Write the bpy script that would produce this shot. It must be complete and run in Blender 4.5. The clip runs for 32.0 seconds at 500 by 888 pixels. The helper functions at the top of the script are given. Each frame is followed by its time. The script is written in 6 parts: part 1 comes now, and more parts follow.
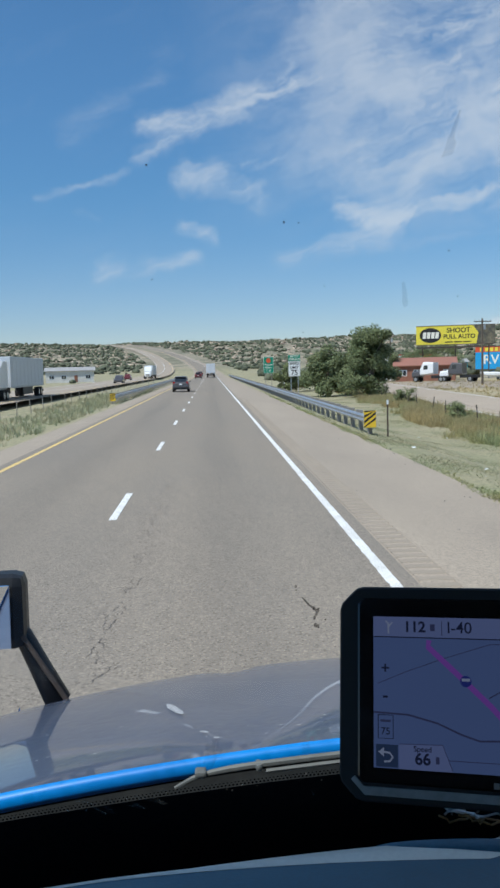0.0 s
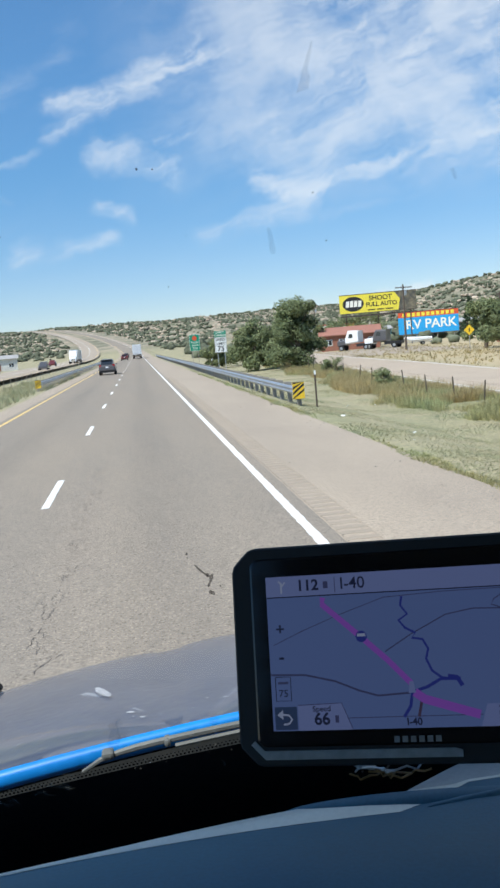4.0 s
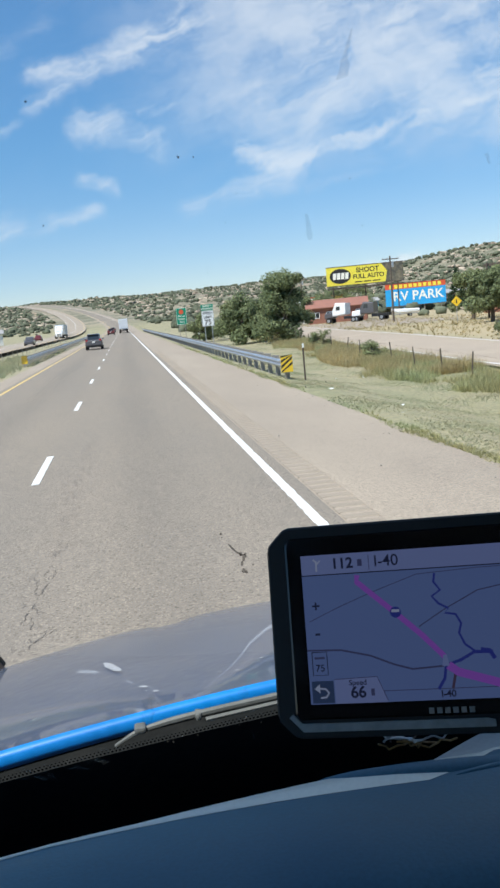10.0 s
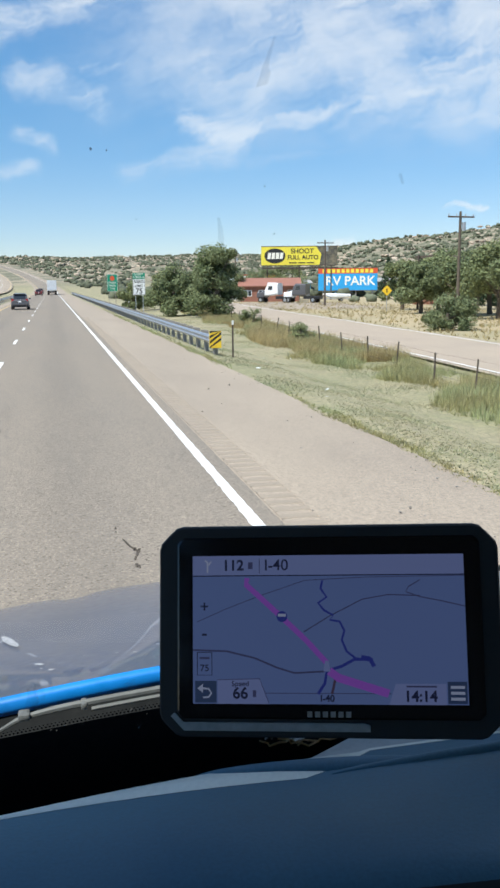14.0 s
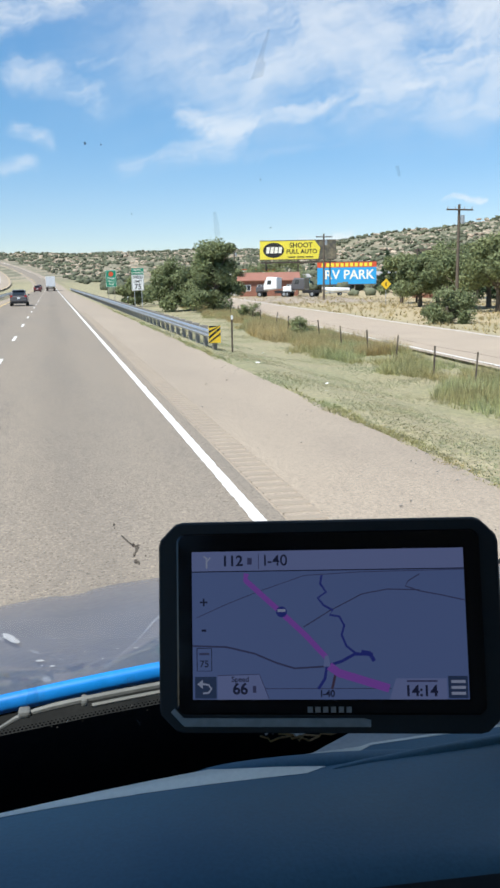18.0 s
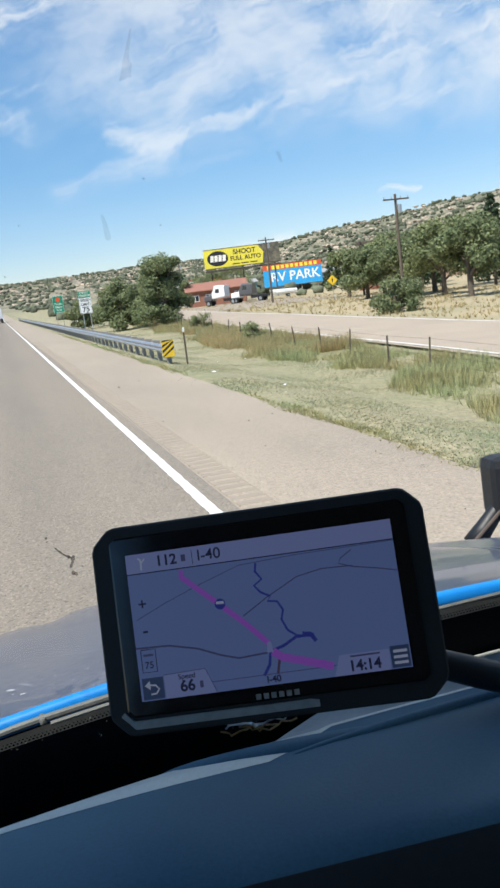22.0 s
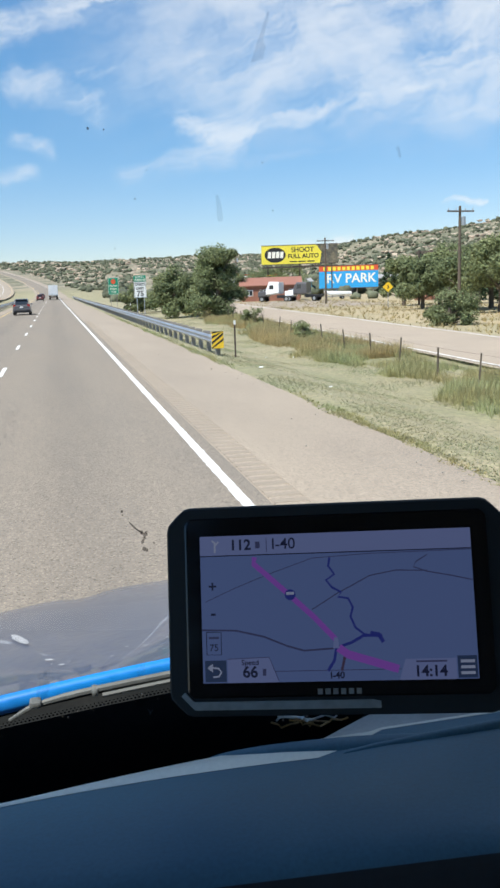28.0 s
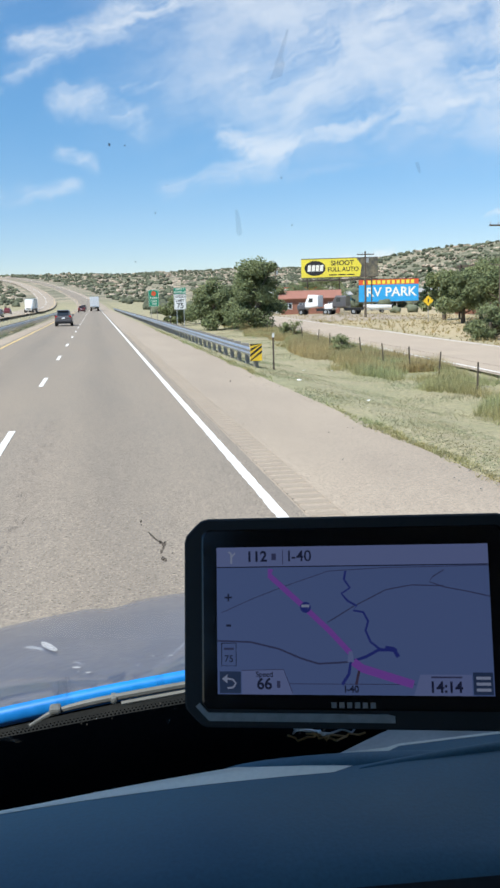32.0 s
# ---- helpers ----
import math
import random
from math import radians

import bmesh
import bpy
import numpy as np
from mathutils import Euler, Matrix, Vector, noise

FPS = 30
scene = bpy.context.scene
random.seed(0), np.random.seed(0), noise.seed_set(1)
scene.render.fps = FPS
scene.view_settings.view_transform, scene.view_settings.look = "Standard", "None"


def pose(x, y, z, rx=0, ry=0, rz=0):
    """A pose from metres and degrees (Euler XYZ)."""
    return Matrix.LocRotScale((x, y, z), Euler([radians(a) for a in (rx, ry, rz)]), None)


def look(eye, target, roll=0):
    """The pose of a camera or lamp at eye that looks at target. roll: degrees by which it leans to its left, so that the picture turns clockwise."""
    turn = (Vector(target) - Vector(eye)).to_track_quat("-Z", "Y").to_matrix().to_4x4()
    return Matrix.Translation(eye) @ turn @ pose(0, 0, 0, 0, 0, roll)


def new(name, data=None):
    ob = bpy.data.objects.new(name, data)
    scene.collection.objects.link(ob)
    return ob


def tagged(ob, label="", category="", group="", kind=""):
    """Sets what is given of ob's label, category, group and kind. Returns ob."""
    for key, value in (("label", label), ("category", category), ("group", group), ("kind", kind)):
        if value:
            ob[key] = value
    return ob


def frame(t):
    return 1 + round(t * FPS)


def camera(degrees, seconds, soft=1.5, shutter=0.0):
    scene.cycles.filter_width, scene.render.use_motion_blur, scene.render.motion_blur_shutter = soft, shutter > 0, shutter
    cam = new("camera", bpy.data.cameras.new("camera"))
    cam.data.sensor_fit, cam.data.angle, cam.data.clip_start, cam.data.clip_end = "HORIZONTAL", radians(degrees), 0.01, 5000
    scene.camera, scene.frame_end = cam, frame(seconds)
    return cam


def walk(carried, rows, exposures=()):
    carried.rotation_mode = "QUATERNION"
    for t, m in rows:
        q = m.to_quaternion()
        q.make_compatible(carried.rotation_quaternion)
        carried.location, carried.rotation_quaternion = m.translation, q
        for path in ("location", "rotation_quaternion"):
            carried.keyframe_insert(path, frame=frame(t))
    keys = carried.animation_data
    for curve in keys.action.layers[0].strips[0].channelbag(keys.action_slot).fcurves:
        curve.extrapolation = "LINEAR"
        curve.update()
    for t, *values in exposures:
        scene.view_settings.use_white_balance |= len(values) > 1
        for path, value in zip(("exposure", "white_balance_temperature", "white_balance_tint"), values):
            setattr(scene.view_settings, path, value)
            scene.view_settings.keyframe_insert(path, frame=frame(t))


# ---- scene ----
cam = camera(32.5, 32.0, 2.7)
PATH = [
    (0, (0.005, 0.043, 2.433), (0.092, 2.034, 2.257), -1.5),
    (0.5, (0.023, 0.043, 2.418), (0.11, 2.033, 2.236), -2.0),
    (1, (0.022, 0.039, 2.42), (0.253, 2.011, 2.174), -4.2),
    (1.5, (0.017, 0.048, 2.42), (0.26, 2.007, 2.098), -1.9),
    (2, (0.033, 0.03, 2.418), (0.391, 1.978, 2.143), -2.7),
    (2.5, (0.035, 0.039, 2.416), (0.383, 1.994, 2.172), -4.0),
    (3, (0.018, 0.056, 2.426), (0.298, 2.015, 2.141), -3.1),
    (3.5, (0.034, 0.037, 2.42), (0.267, 2.012, 2.207), -3.9),
    (4, (0.035, 0.059, 2.421), (0.275, 2.03, 2.183), -4.8),
    (4.5, (0.003, 0.077, 2.427), (0.186, 2.026, 2.018), 0.3),
    (6.5, (-0.002, 0.041, 2.428), (0.119, 2.025, 2.201), -0.0),
    (7, (0.002, 0.044, 2.447), (0.187, 2.025, 2.244), -0.1),
    (7.5, (-0.005, 0.023, 2.447), (0.233, 1.987, 2.158), 2.0),
    (8, (-0.021, 0.07, 2.462), (0.316, 2.017, 2.152), -0.2),
    (8.5, (-0.001, 0.056, 2.442), (0.228, 2.026, 2.186), -0.9),
    (9, (0.034, 0.072, 2.42), (0.299, 2.027, 2.092), -6.6),
    (9.5, (0.023, 0.053, 2.422), (0.326, 2.008, 2.133), -8.4),
    (10, (0.009, 0.054, 2.429), (0.27, 2.014, 2.128), -5.3),
    (10.5, (0.015, 0.044, 2.426), (0.245, 2.004, 2.104), -4.5),
    (11, (0.003, 0.053, 2.429), (0.228, 2.014, 2.106), -4.4),
    (11.5, (0.018, 0.081, 2.446), (0.206, 2.049, 2.139), -2.7),
    (12, (0.012, 0.082, 2.448), (0.23, 2.045, 2.134), -1.1),
    (12.5, (0.013, 0.069, 2.444), (0.297, 2.02, 2.107), -0.8),
    (13, (0.017, 0.059, 2.445), (0.373, 1.992, 2.076), 0.4),
    (13.5, (0.023, 0.053, 2.442), (0.437, 1.975, 2.078), -0.2),
    (15.5, (0.02, 0.056, 2.443), (0.467, 1.97, 2.072), -0.8),
    (16, (0.026, 0.053, 2.443), (0.467, 1.968, 2.072), -0.9),
    (16.5, (0.022, 0.055, 2.443), (0.465, 1.97, 2.072), -0.8),
    (17, (0.022, 0.057, 2.445), (0.456, 1.973, 2.071), -1.0),
    (17.5, (0.025, 0.056, 2.444), (0.455, 1.972, 2.067), -1.1),
    (18, (0.024, 0.055, 2.442), (0.456, 1.971, 2.064), -1.0),
    (18.5, (0.015, 0.062, 2.442), (0.433, 1.979, 2.051), -0.0),
    (19, (0.02, 0.056, 2.442), (0.43, 1.973, 2.048), -0.3),
    (19.5, (0.036, 0.046, 2.438), (0.442, 1.964, 2.042), -0.4),
    (20, (0.046, 0.051, 2.435), (0.472, 1.968, 2.056), -2.8),
    (21, (0.062, 0.045, 2.43), (0.571, 1.944, 2.066), -7.5),
    (22, (0.047, 0.044, 2.433), (0.557, 1.942, 2.067), -7.2),
    (22.5, (0.04, 0.054, 2.432), (0.51, 1.962, 2.061), -5.9),
    (23, (0.044, 0.048, 2.43), (0.509, 1.958, 2.063), -5.8),
    (23.5, (0.032, 0.054, 2.433), (0.479, 1.966, 2.052), -4.6),
    (24, (0.019, 0.058, 2.434), (0.421, 1.977, 2.036), -1.7),
    (24.5, (0.032, 0.054, 2.434), (0.427, 1.973, 2.034), -1.8),
    (25, (0.032, 0.052, 2.433), (0.432, 1.97, 2.034), -1.5),
    (25.5, (0.033, 0.052, 2.432), (0.428, 1.971, 2.032), -1.6),
    (27.5, (0.033, 0.042, 2.429), (0.46, 1.96, 2.055), -2.4),
    (28, (0.022, 0.051, 2.431), (0.444, 1.971, 2.065), -2.0),
    (28.5, (0.015, 0.047, 2.433), (0.394, 1.976, 2.062), -0.6),
    (29, (0.012, 0.055, 2.431), (0.334, 1.993, 2.059), 0.8),
    (29.5, (0.025, 0.056, 2.431), (0.339, 1.995, 2.058), 0.7),
    (30, (0.03, 0.045, 2.432), (0.367, 1.987, 2.092), -1.2),
    (30.5, (0.032, 0.047, 2.431), (0.369, 1.989, 2.088), -1.3),
    (31, (0.031, 0.046, 2.43), (0.37, 1.988, 2.089), -1.1),
    (31.5, (0.036, 0.042, 2.429), (0.371, 1.984, 2.088), -1.6),
    (32, (0.032, 0.046, 2.431), (0.371, 1.989, 2.096), -1.6),
]
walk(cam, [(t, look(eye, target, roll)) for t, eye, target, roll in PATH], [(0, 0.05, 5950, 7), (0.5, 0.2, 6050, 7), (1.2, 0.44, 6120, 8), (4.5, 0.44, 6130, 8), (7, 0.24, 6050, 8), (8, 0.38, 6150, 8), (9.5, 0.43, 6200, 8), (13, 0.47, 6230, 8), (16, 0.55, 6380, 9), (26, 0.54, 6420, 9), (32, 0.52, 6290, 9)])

SKY_STRENGTH, SKY_R, SKY_G, SKY_B, CLOUD = 0.094, 0.765, 1.04, 1.12, 7.4
SCREEN = 0.37

# ---------------------------------------------------------------- world, sun
SUN_EL, SUN_BACK = radians(57), radians(32)
sun_dir = Vector((-math.cos(SUN_EL) * math.cos(SUN_BACK), -math.cos(SUN_EL) * math.sin(SUN_BACK), math.sin(SUN_EL)))
sun = new("sun", bpy.data.lights.new("sun", "SUN"))
sun.data.energy, sun.data.angle, sun.data.color = 4.9, radians(0.53), (1.0, 0.955, 0.89)
sun.matrix_world = look((0, 0, 60), Vector((0, 0, 60)) - sun_dir)

world = bpy.data.worlds.new("sky")
scene.world = world
world.use_nodes = True
wt = world.node_tree
wt.nodes.clear()


def wn(kind, operation="", use_clamp=False, interpolation_type="", data_type="", blend_type="", vector_type=""):
    n = wt.nodes.new(kind)
    if operation:
        n.operation = operation
    if use_clamp:
        n.use_clamp = True
    if interpolation_type:
        n.interpolation_type = interpolation_type
    if data_type:
        n.data_type = data_type
    if blend_type:
        n.blend_type = blend_type
    if vector_type:
        n.vector_type = vector_type
    return n


def wlink(a, b):
    if isinstance(a, (int, float, tuple)):
        b.default_value = a
    else:
        wt.links.new(a, b)


def wmath(op, a, b=0.0, c=0.0, clamp=False):
    n = wn("ShaderNodeMath", operation=op, use_clamp=clamp)
    for s, v in zip(n.inputs, (a, b, c)):
        wlink(v, s)
    return n.outputs[0]


def wvec(op, a, b=(0, 0, 0), out=0):
    n = wn("ShaderNodeVectorMath", operation=op)
    wlink(a, n.inputs[0])
    wlink(b, n.inputs[1])
    return n.outputs[out]


sky = wn("ShaderNodeTexSky")
sky.sky_type, sky.sun_disc, sky.sun_elevation = "NISHITA", False, SUN_EL
sky.sun_rotation = math.atan2(sun_dir.x, sun_dir.y)
sky.altitude, sky.air_density, sky.dust_density, sky.ozone_density = 1700, 1.0, 0.25, 2.5
ray_dir = wn("ShaderNodeTexCoord").outputs["Generated"]
sep = wn("ShaderNodeSeparateXYZ")
wlink(ray_dir, sep.inputs[0])
ahead = wmath("MAXIMUM", sep.outputs[1], 0.05)
plane = wn("ShaderNodeCombineXYZ")
wlink(wmath("DIVIDE", sep.outputs[0], ahead), plane.inputs[0])
wlink(wmath("DIVIDE", sep.outputs[2], ahead), plane.inputs[1])


def wnoise(vec, scale, detail, rough=0.55, distort=0.0, color=False):
    n = wn("ShaderNodeTexNoise")
    wlink(vec, n.inputs["Vector"])
    n.inputs["Scale"].default_value, n.inputs["Detail"].default_value = scale, detail
    n.inputs["Roughness"].default_value, n.inputs["Distortion"].default_value = rough, distort
    return n.outputs["Color" if color else "Fac"]


def wsmooth(v, lo, hi, a=0.0, b=1.0):
    n = wn("ShaderNodeMapRange", interpolation_type="SMOOTHSTEP")
    wlink(v, n.inputs[0])
    for s, k in zip(n.inputs[1:5], (lo, hi, a, b)):
        s.default_value = k
    return n.outputs[0]


wob = wvec("SUBTRACT", wnoise(plane.outputs[0], 9.0, 5.0, color=True), (0.5, 0.5, 0.5))
wob2 = wvec("SUBTRACT", wnoise(plane.outputs[0], 38.0, 4.0, color=True), (0.5, 0.5, 0.5))
spot = wvec("ADD", plane.outputs[0], wvec("MULTIPLY", wob, (0.07, 0.045, 0)))
spot = wvec("ADD", spot, wvec("MULTIPLY", wob2, (0.028, 0.014, 0)))
wob3 = wvec("SUBTRACT", wnoise(plane.outputs[0], 130.0, 3.0, color=True), (0.5, 0.5, 0.5))
spot = wvec("ADD", spot, wvec("MULTIPLY", wob3, (0.007, 0.004, 0)))
spot = wvec("MULTIPLY", spot, (1, 1, 0))
cover = [0.0]


def stroke(ax, ay, bx, by, r, w):
    """One drawn-out wisp of cirrus between two directions."""
    pa, ba = wvec("SUBTRACT", spot, (ax, ay, 0)), (bx - ax, by - ay, 0)
    h = wmath("DIVIDE", wvec("DOT_PRODUCT", pa, ba, 1), ba[0] ** 2 + ba[1] ** 2, clamp=True)
    n = wn("ShaderNodeVectorMath", operation="SCALE")
    n.inputs[0].default_value = ba
    wlink(h, n.inputs["Scale"])
    d = wvec("LENGTH", wvec("SUBTRACT", pa, n.outputs[0]), out=1)
    f = wmath("MULTIPLY", wsmooth(d, 0.0, r * 2.7, 1.0, 0.0), w * 0.92)
    cover[0] = wmath("SMOOTH_MAX", cover[0], f, 0.15)


# long ragged upper band
stroke(-0.077, 0.240, -0.030, 0.258, 0.008, 0.50)
stroke(-0.055, 0.272, -0.011, 0.277, 0.013, 0.74)
stroke(-0.011, 0.277, 0.068, 0.313, 0.015, 0.78)
stroke(0.068, 0.313, 0.144, 0.343, 0.016, 0.78)
stroke(0.144, 0.343, 0.280, 0.393, 0.014, 0.75)
stroke(0.280, 0.393, 0.420, 0.430, 0.026, 0.70)
# faint wisps beside it
stroke(-0.152, 0.266, -0.050, 0.331, 0.013, 0.30)
stroke(-0.054, 0.355, -0.027, 0.357, 0.010, 0.22)
stroke(-0.190, 0.198, -0.090, 0.224, 0.004, 0.42)
stroke(-0.150, 0.178, -0.131, 0.171, 0.006, 0.30)
# middle patch with its tail
stroke(-0.020, 0.219, 0.026, 0.208, 0.013, 0.55)
stroke(0.002, 0.220, 0.057, 0.201, 0.015, 0.54)
stroke(0.045, 0.229, 0.106, 0.245, 0.007, 0.55)
stroke(0.106, 0.245, 0.205, 0.256, 0.008, 0.48)
stroke(-0.026, 0.162, 0.014, 0.153, 0.008, 0.62)
# low wisps
stroke(-0.116, 0.113, -0.065, 0.119, 0.010, 0.62)
stroke(-0.065, 0.117, -0.014, 0.125, 0.007, 0.56)
# broad bright veil
stroke(0.271, 0.343, 0.209, 0.221, 0.042, 0.66)
stroke(0.291, 0.349, 0.297, 0.236, 0.036, 0.60)
stroke(0.286, 0.274, 0.438, 0.315, 0.026, 0.66)
stroke(0.329, 0.316, 0.470, 0.360, 0.032, 0.70)
stroke(0.208, 0.297, 0.314, 0.256, 0.030, 0.50)
# lower band
stroke(0.153, 0.182, 0.190, 0.172, 0.013, 0.70)
stroke(0.190, 0.172, 0.287, 0.187, 0.016, 0.76)
stroke(0.205, 0.188, 0.330, 0.214, 0.012, 0.52)
stroke(0.287, 0.187, 0.377, 0.208, 0.013, 0.76)
stroke(0.377, 0.208, 0.466, 0.229, 0.014, 0.70)
stroke(0.095, 0.121, 0.183, 0.147, 0.011, 0.50)
stroke(0.183, 0.147, 0.230, 0.163, 0.012, 0.56)
stroke(0.229, 0.139, 0.353, 0.152, 0.006, 0.32)
stroke(0.372, 0.167, 0.460, 0.170, 0.007, 0.28)
# far side bands
stroke(0.388, 0.185, 0.493, 0.200, 0.011, 0.58)
stroke(0.493, 0.200, 0.653, 0.217, 0.015, 0.62)
stroke(0.439, 0.246, 0.545, 0.268, 0.018, 0.78)
stroke(0.545, 0.266, 0.660, 0.282, 0.026, 0.85)
stroke(0.500, 0.305, 0.660, 0.300, 0.030, 0.80)
# small low clouds
stroke(0.480, 0.087, 0.527, 0.088, 0.003, 0.75)
stroke(0.291, 0.047, 0.354, 0.050, 0.005, 0.72)
stroke(0.185, 0.036, 0.215, 0.037, 0.004, 0.35)
streak = wn("ShaderNodeMapping", vector_type="TEXTURE")
wlink(spot, streak.inputs["Vector"])
streak.inputs["Rotation"].default_value = (0, 0, radians(20))
streak.inputs["Scale"].default_value = (0.16, 0.026, 1)
fib = wnoise(streak.outputs[0], 1.0, 7.0, 0.62, 0.4)
veil = wnoise(spot, 5.0, 6.0, 0.6)
feather = wnoise(spot, 22.0, 7.0, 0.66, 0.6)
texture = wmath("ADD", wmath("MULTIPLY_ADD", fib, 3.0, -1.50), wmath("MULTIPLY_ADD", veil, 0.8, -0.40))
texture = wmath("ADD", texture, wmath("MULTIPLY_ADD", feather, 1.35, 0.345))
body = wsmooth(wmath("MULTIPLY", cover[0], texture), 0.02, 1.28)
side = wn("ShaderNodeSeparateXYZ")
wlink(spot, side.inputs[0])
thin = wmath("MULTIPLY", wsmooth(side.outputs[0], -0.06, 0.24), wsmooth(side.outputs[1], 0.12, 0.24))
broad = wnoise(spot, 9.0, 5.0, 0.62, 0.3)
thin = wmath("MULTIPLY", thin, wsmooth(wmath("ADD", wmath("MULTIPLY", fib, 0.34), wmath("MULTIPLY", broad, 0.66)), 0.30, 0.66, 0.12, 0.86))
dens = wmath("MAXIMUM", body, thin)
dens = wmath("MULTIPLY", wsmooth(dens, -0.3, 1.2, -0.10, 0.78), wsmooth(sep.outputs[1], 0.02, 0.2))
mixc = wn("ShaderNodeMix", data_type="RGBA")
wlink(dens, mixc.inputs[0])
tint = wn("ShaderNodeMix", data_type="RGBA", blend_type="MULTIPLY")
tint.inputs[0].default_value = 1.0
grade = wn("ShaderNodeVectorMath", operation="SCALE")
wlink(sky.outputs[0], grade.inputs[0])
wlink(wsmooth(sep.outputs[2], -0.02, 0.40, 0.80, 1.20), grade.inputs["Scale"])
wlink(grade.outputs[0], tint.inputs[6])
hue = wn("ShaderNodeMix", data_type="RGBA")
wlink(wsmooth(sep.outputs[2], 0.0, 0.22), hue.inputs[0])
hue.inputs[6].default_value = (SKY_R * 1.46, SKY_G * 1.05, SKY_B * 1.03, 1)
hue.inputs[7].default_value = (SKY_R, SKY_G, SKY_B, 1)
wlink(hue.outputs[2], tint.inputs[7])
wlink(tint.outputs[2], mixc.inputs[6])
mixc.inputs[7].default_value = (CLOUD, CLOUD * 1.01, CLOUD * 1.03, 1)
bg = wn("ShaderNodeBackground")
wlink(mixc.outputs[2], bg.inputs[0])
bg.inputs[1].default_value = SKY_STRENGTH
wlink(bg.outputs[0], wn("ShaderNodeOutputWorld").inputs[0])


# ---------------------------------------------------------------- materials
def surface(name, base, rough=0.7, metal=0.0, vary=0.25, crisp=0.25, fine=60.0, coarse=4.0, bump=0.0, other=None, coat=0.0, spread=(0.35, 0.68), island=0.0, spec=0.5, stretch=None):
    """A painted, mineral or fabric surface: two scales of mottling, an optional second colour, relief."""
    m = bpy.data.materials.new(name)
    m.use_nodes = True
    nt = m.node_tree
    b = nt.nodes["Principled BSDF"]
    b.inputs["Roughness"].default_value, b.inputs["Metallic"].default_value = rough, metal
    b.inputs["Coat Weight"].default_value, b.inputs["Coat Roughness"].default_value = coat, 0.03
    b.inputs["Specular IOR Level"].default_value = spec
    co = nt.nodes.new("ShaderNodeTexCoord").outputs["Object"]
    if stretch:
        mp = nt.nodes.new("ShaderNodeMapping")
        nt.links.new(co, mp.inputs[0])
        mp.inputs["Scale"].default_value = stretch
        co = mp.outputs[0]

    def noise_at(scale, detail):
        n = nt.nodes.new("ShaderNodeTexNoise")
        nt.links.new(co, n.inputs["Vector"])
        n.inputs["Scale"].default_value, n.inputs["Detail"].default_value = scale, detail
        return n.outputs["Fac"]

    def rng(v, lo, hi, a, b2):
        n = nt.nodes.new("ShaderNodeMapRange")
        nt.links.new(v, n.inputs[0])
        for s, k in zip(n.inputs[1:5], (lo, hi, a, b2)):
            s.default_value = k
        return n.outputs[0]

    big, small = noise_at(coarse, 5), noise_at(fine, 4)
    two = nt.nodes.new("ShaderNodeMix")
    two.data_type = "RGBA"
    nt.links.new(rng(big, spread[0], spread[1], 0, 1), two.inputs[0])
    second = other or tuple(c * (1 - vary * 0.8) for c in base)
    two.inputs[6].default_value, two.inputs[7].default_value = (*base, 1), (*second, 1)
    hsv = nt.nodes.new("ShaderNodeHueSaturation")
    val = rng(small, 0.5 - crisp, 0.5 + crisp, 1 - vary, 1 + vary)
    if island:
        g = nt.nodes.new("ShaderNodeNewGeometry")
        mul = nt.nodes.new("ShaderNodeMath")
        mul.operation = "MULTIPLY"
        nt.links.new(rng(g.outputs["Random Per Island"], 0, 1, 1 - island, 1 + island), mul.inputs[0])
        nt.links.new(val, mul.inputs[1])
        val = mul.outputs[0]
    nt.links.new(val, hsv.inputs["Value"])
    nt.links.new(two.outputs[2], hsv.inputs["Color"])
    nt.links.new(hsv.outputs[0], b.inputs["Base Color"])
    nt.links.new(rng(small, 0.2, 0.8, max(0.02, rough - 0.08), min(1, rough + 0.08)), b.inputs["Roughness"])
    if bump:
        bp = nt.nodes.new("ShaderNodeBump")
        bp.inputs["Strength"].default_value, bp.inputs["Distance"].default_value = 0.6, bump
        nt.links.new(small, bp.inputs["Height"])
        nt.links.new(bp.outputs[0], b.inputs["Normal"])
    return m


def leafy(m):
    """Lets light through thin leaves."""
    nt = m.node_tree
    p, out = nt.nodes["Principled BSDF"], nt.nodes["Material Output"]
    tr, mx = nt.nodes.new("ShaderNodeBsdfTranslucent"), nt.nodes.new("ShaderNodeMixShader")
    nt.links.new(p.inputs["Base Color"].links[0].from_socket, tr.inputs[0])
    mx.inputs[0].default_value = 0.38
    nt.links.new(p.outputs[0], mx.inputs[1])
    nt.links.new(tr.outputs[0], mx.inputs[2])
    nt.links.new(mx.outputs[0], out.inputs[0])
    return m


def glow(name, color, strength):
    """A lit patch of the display."""
    m = bpy.data.materials.new(name)
    m.use_nodes = True
    b = m.node_tree.nodes["Principled BSDF"]
    b.inputs["Base Color"].default_value = (*(c * 0.05 for c in color), 1)
    b.inputs["Roughness"].default_value, b.inputs["Specular IOR Level"].default_value = 0.35, 0.25
    b.inputs["Emission Color"].default_value, b.inputs["Emission Strength"].default_value = (*color, 1), strength
    return m


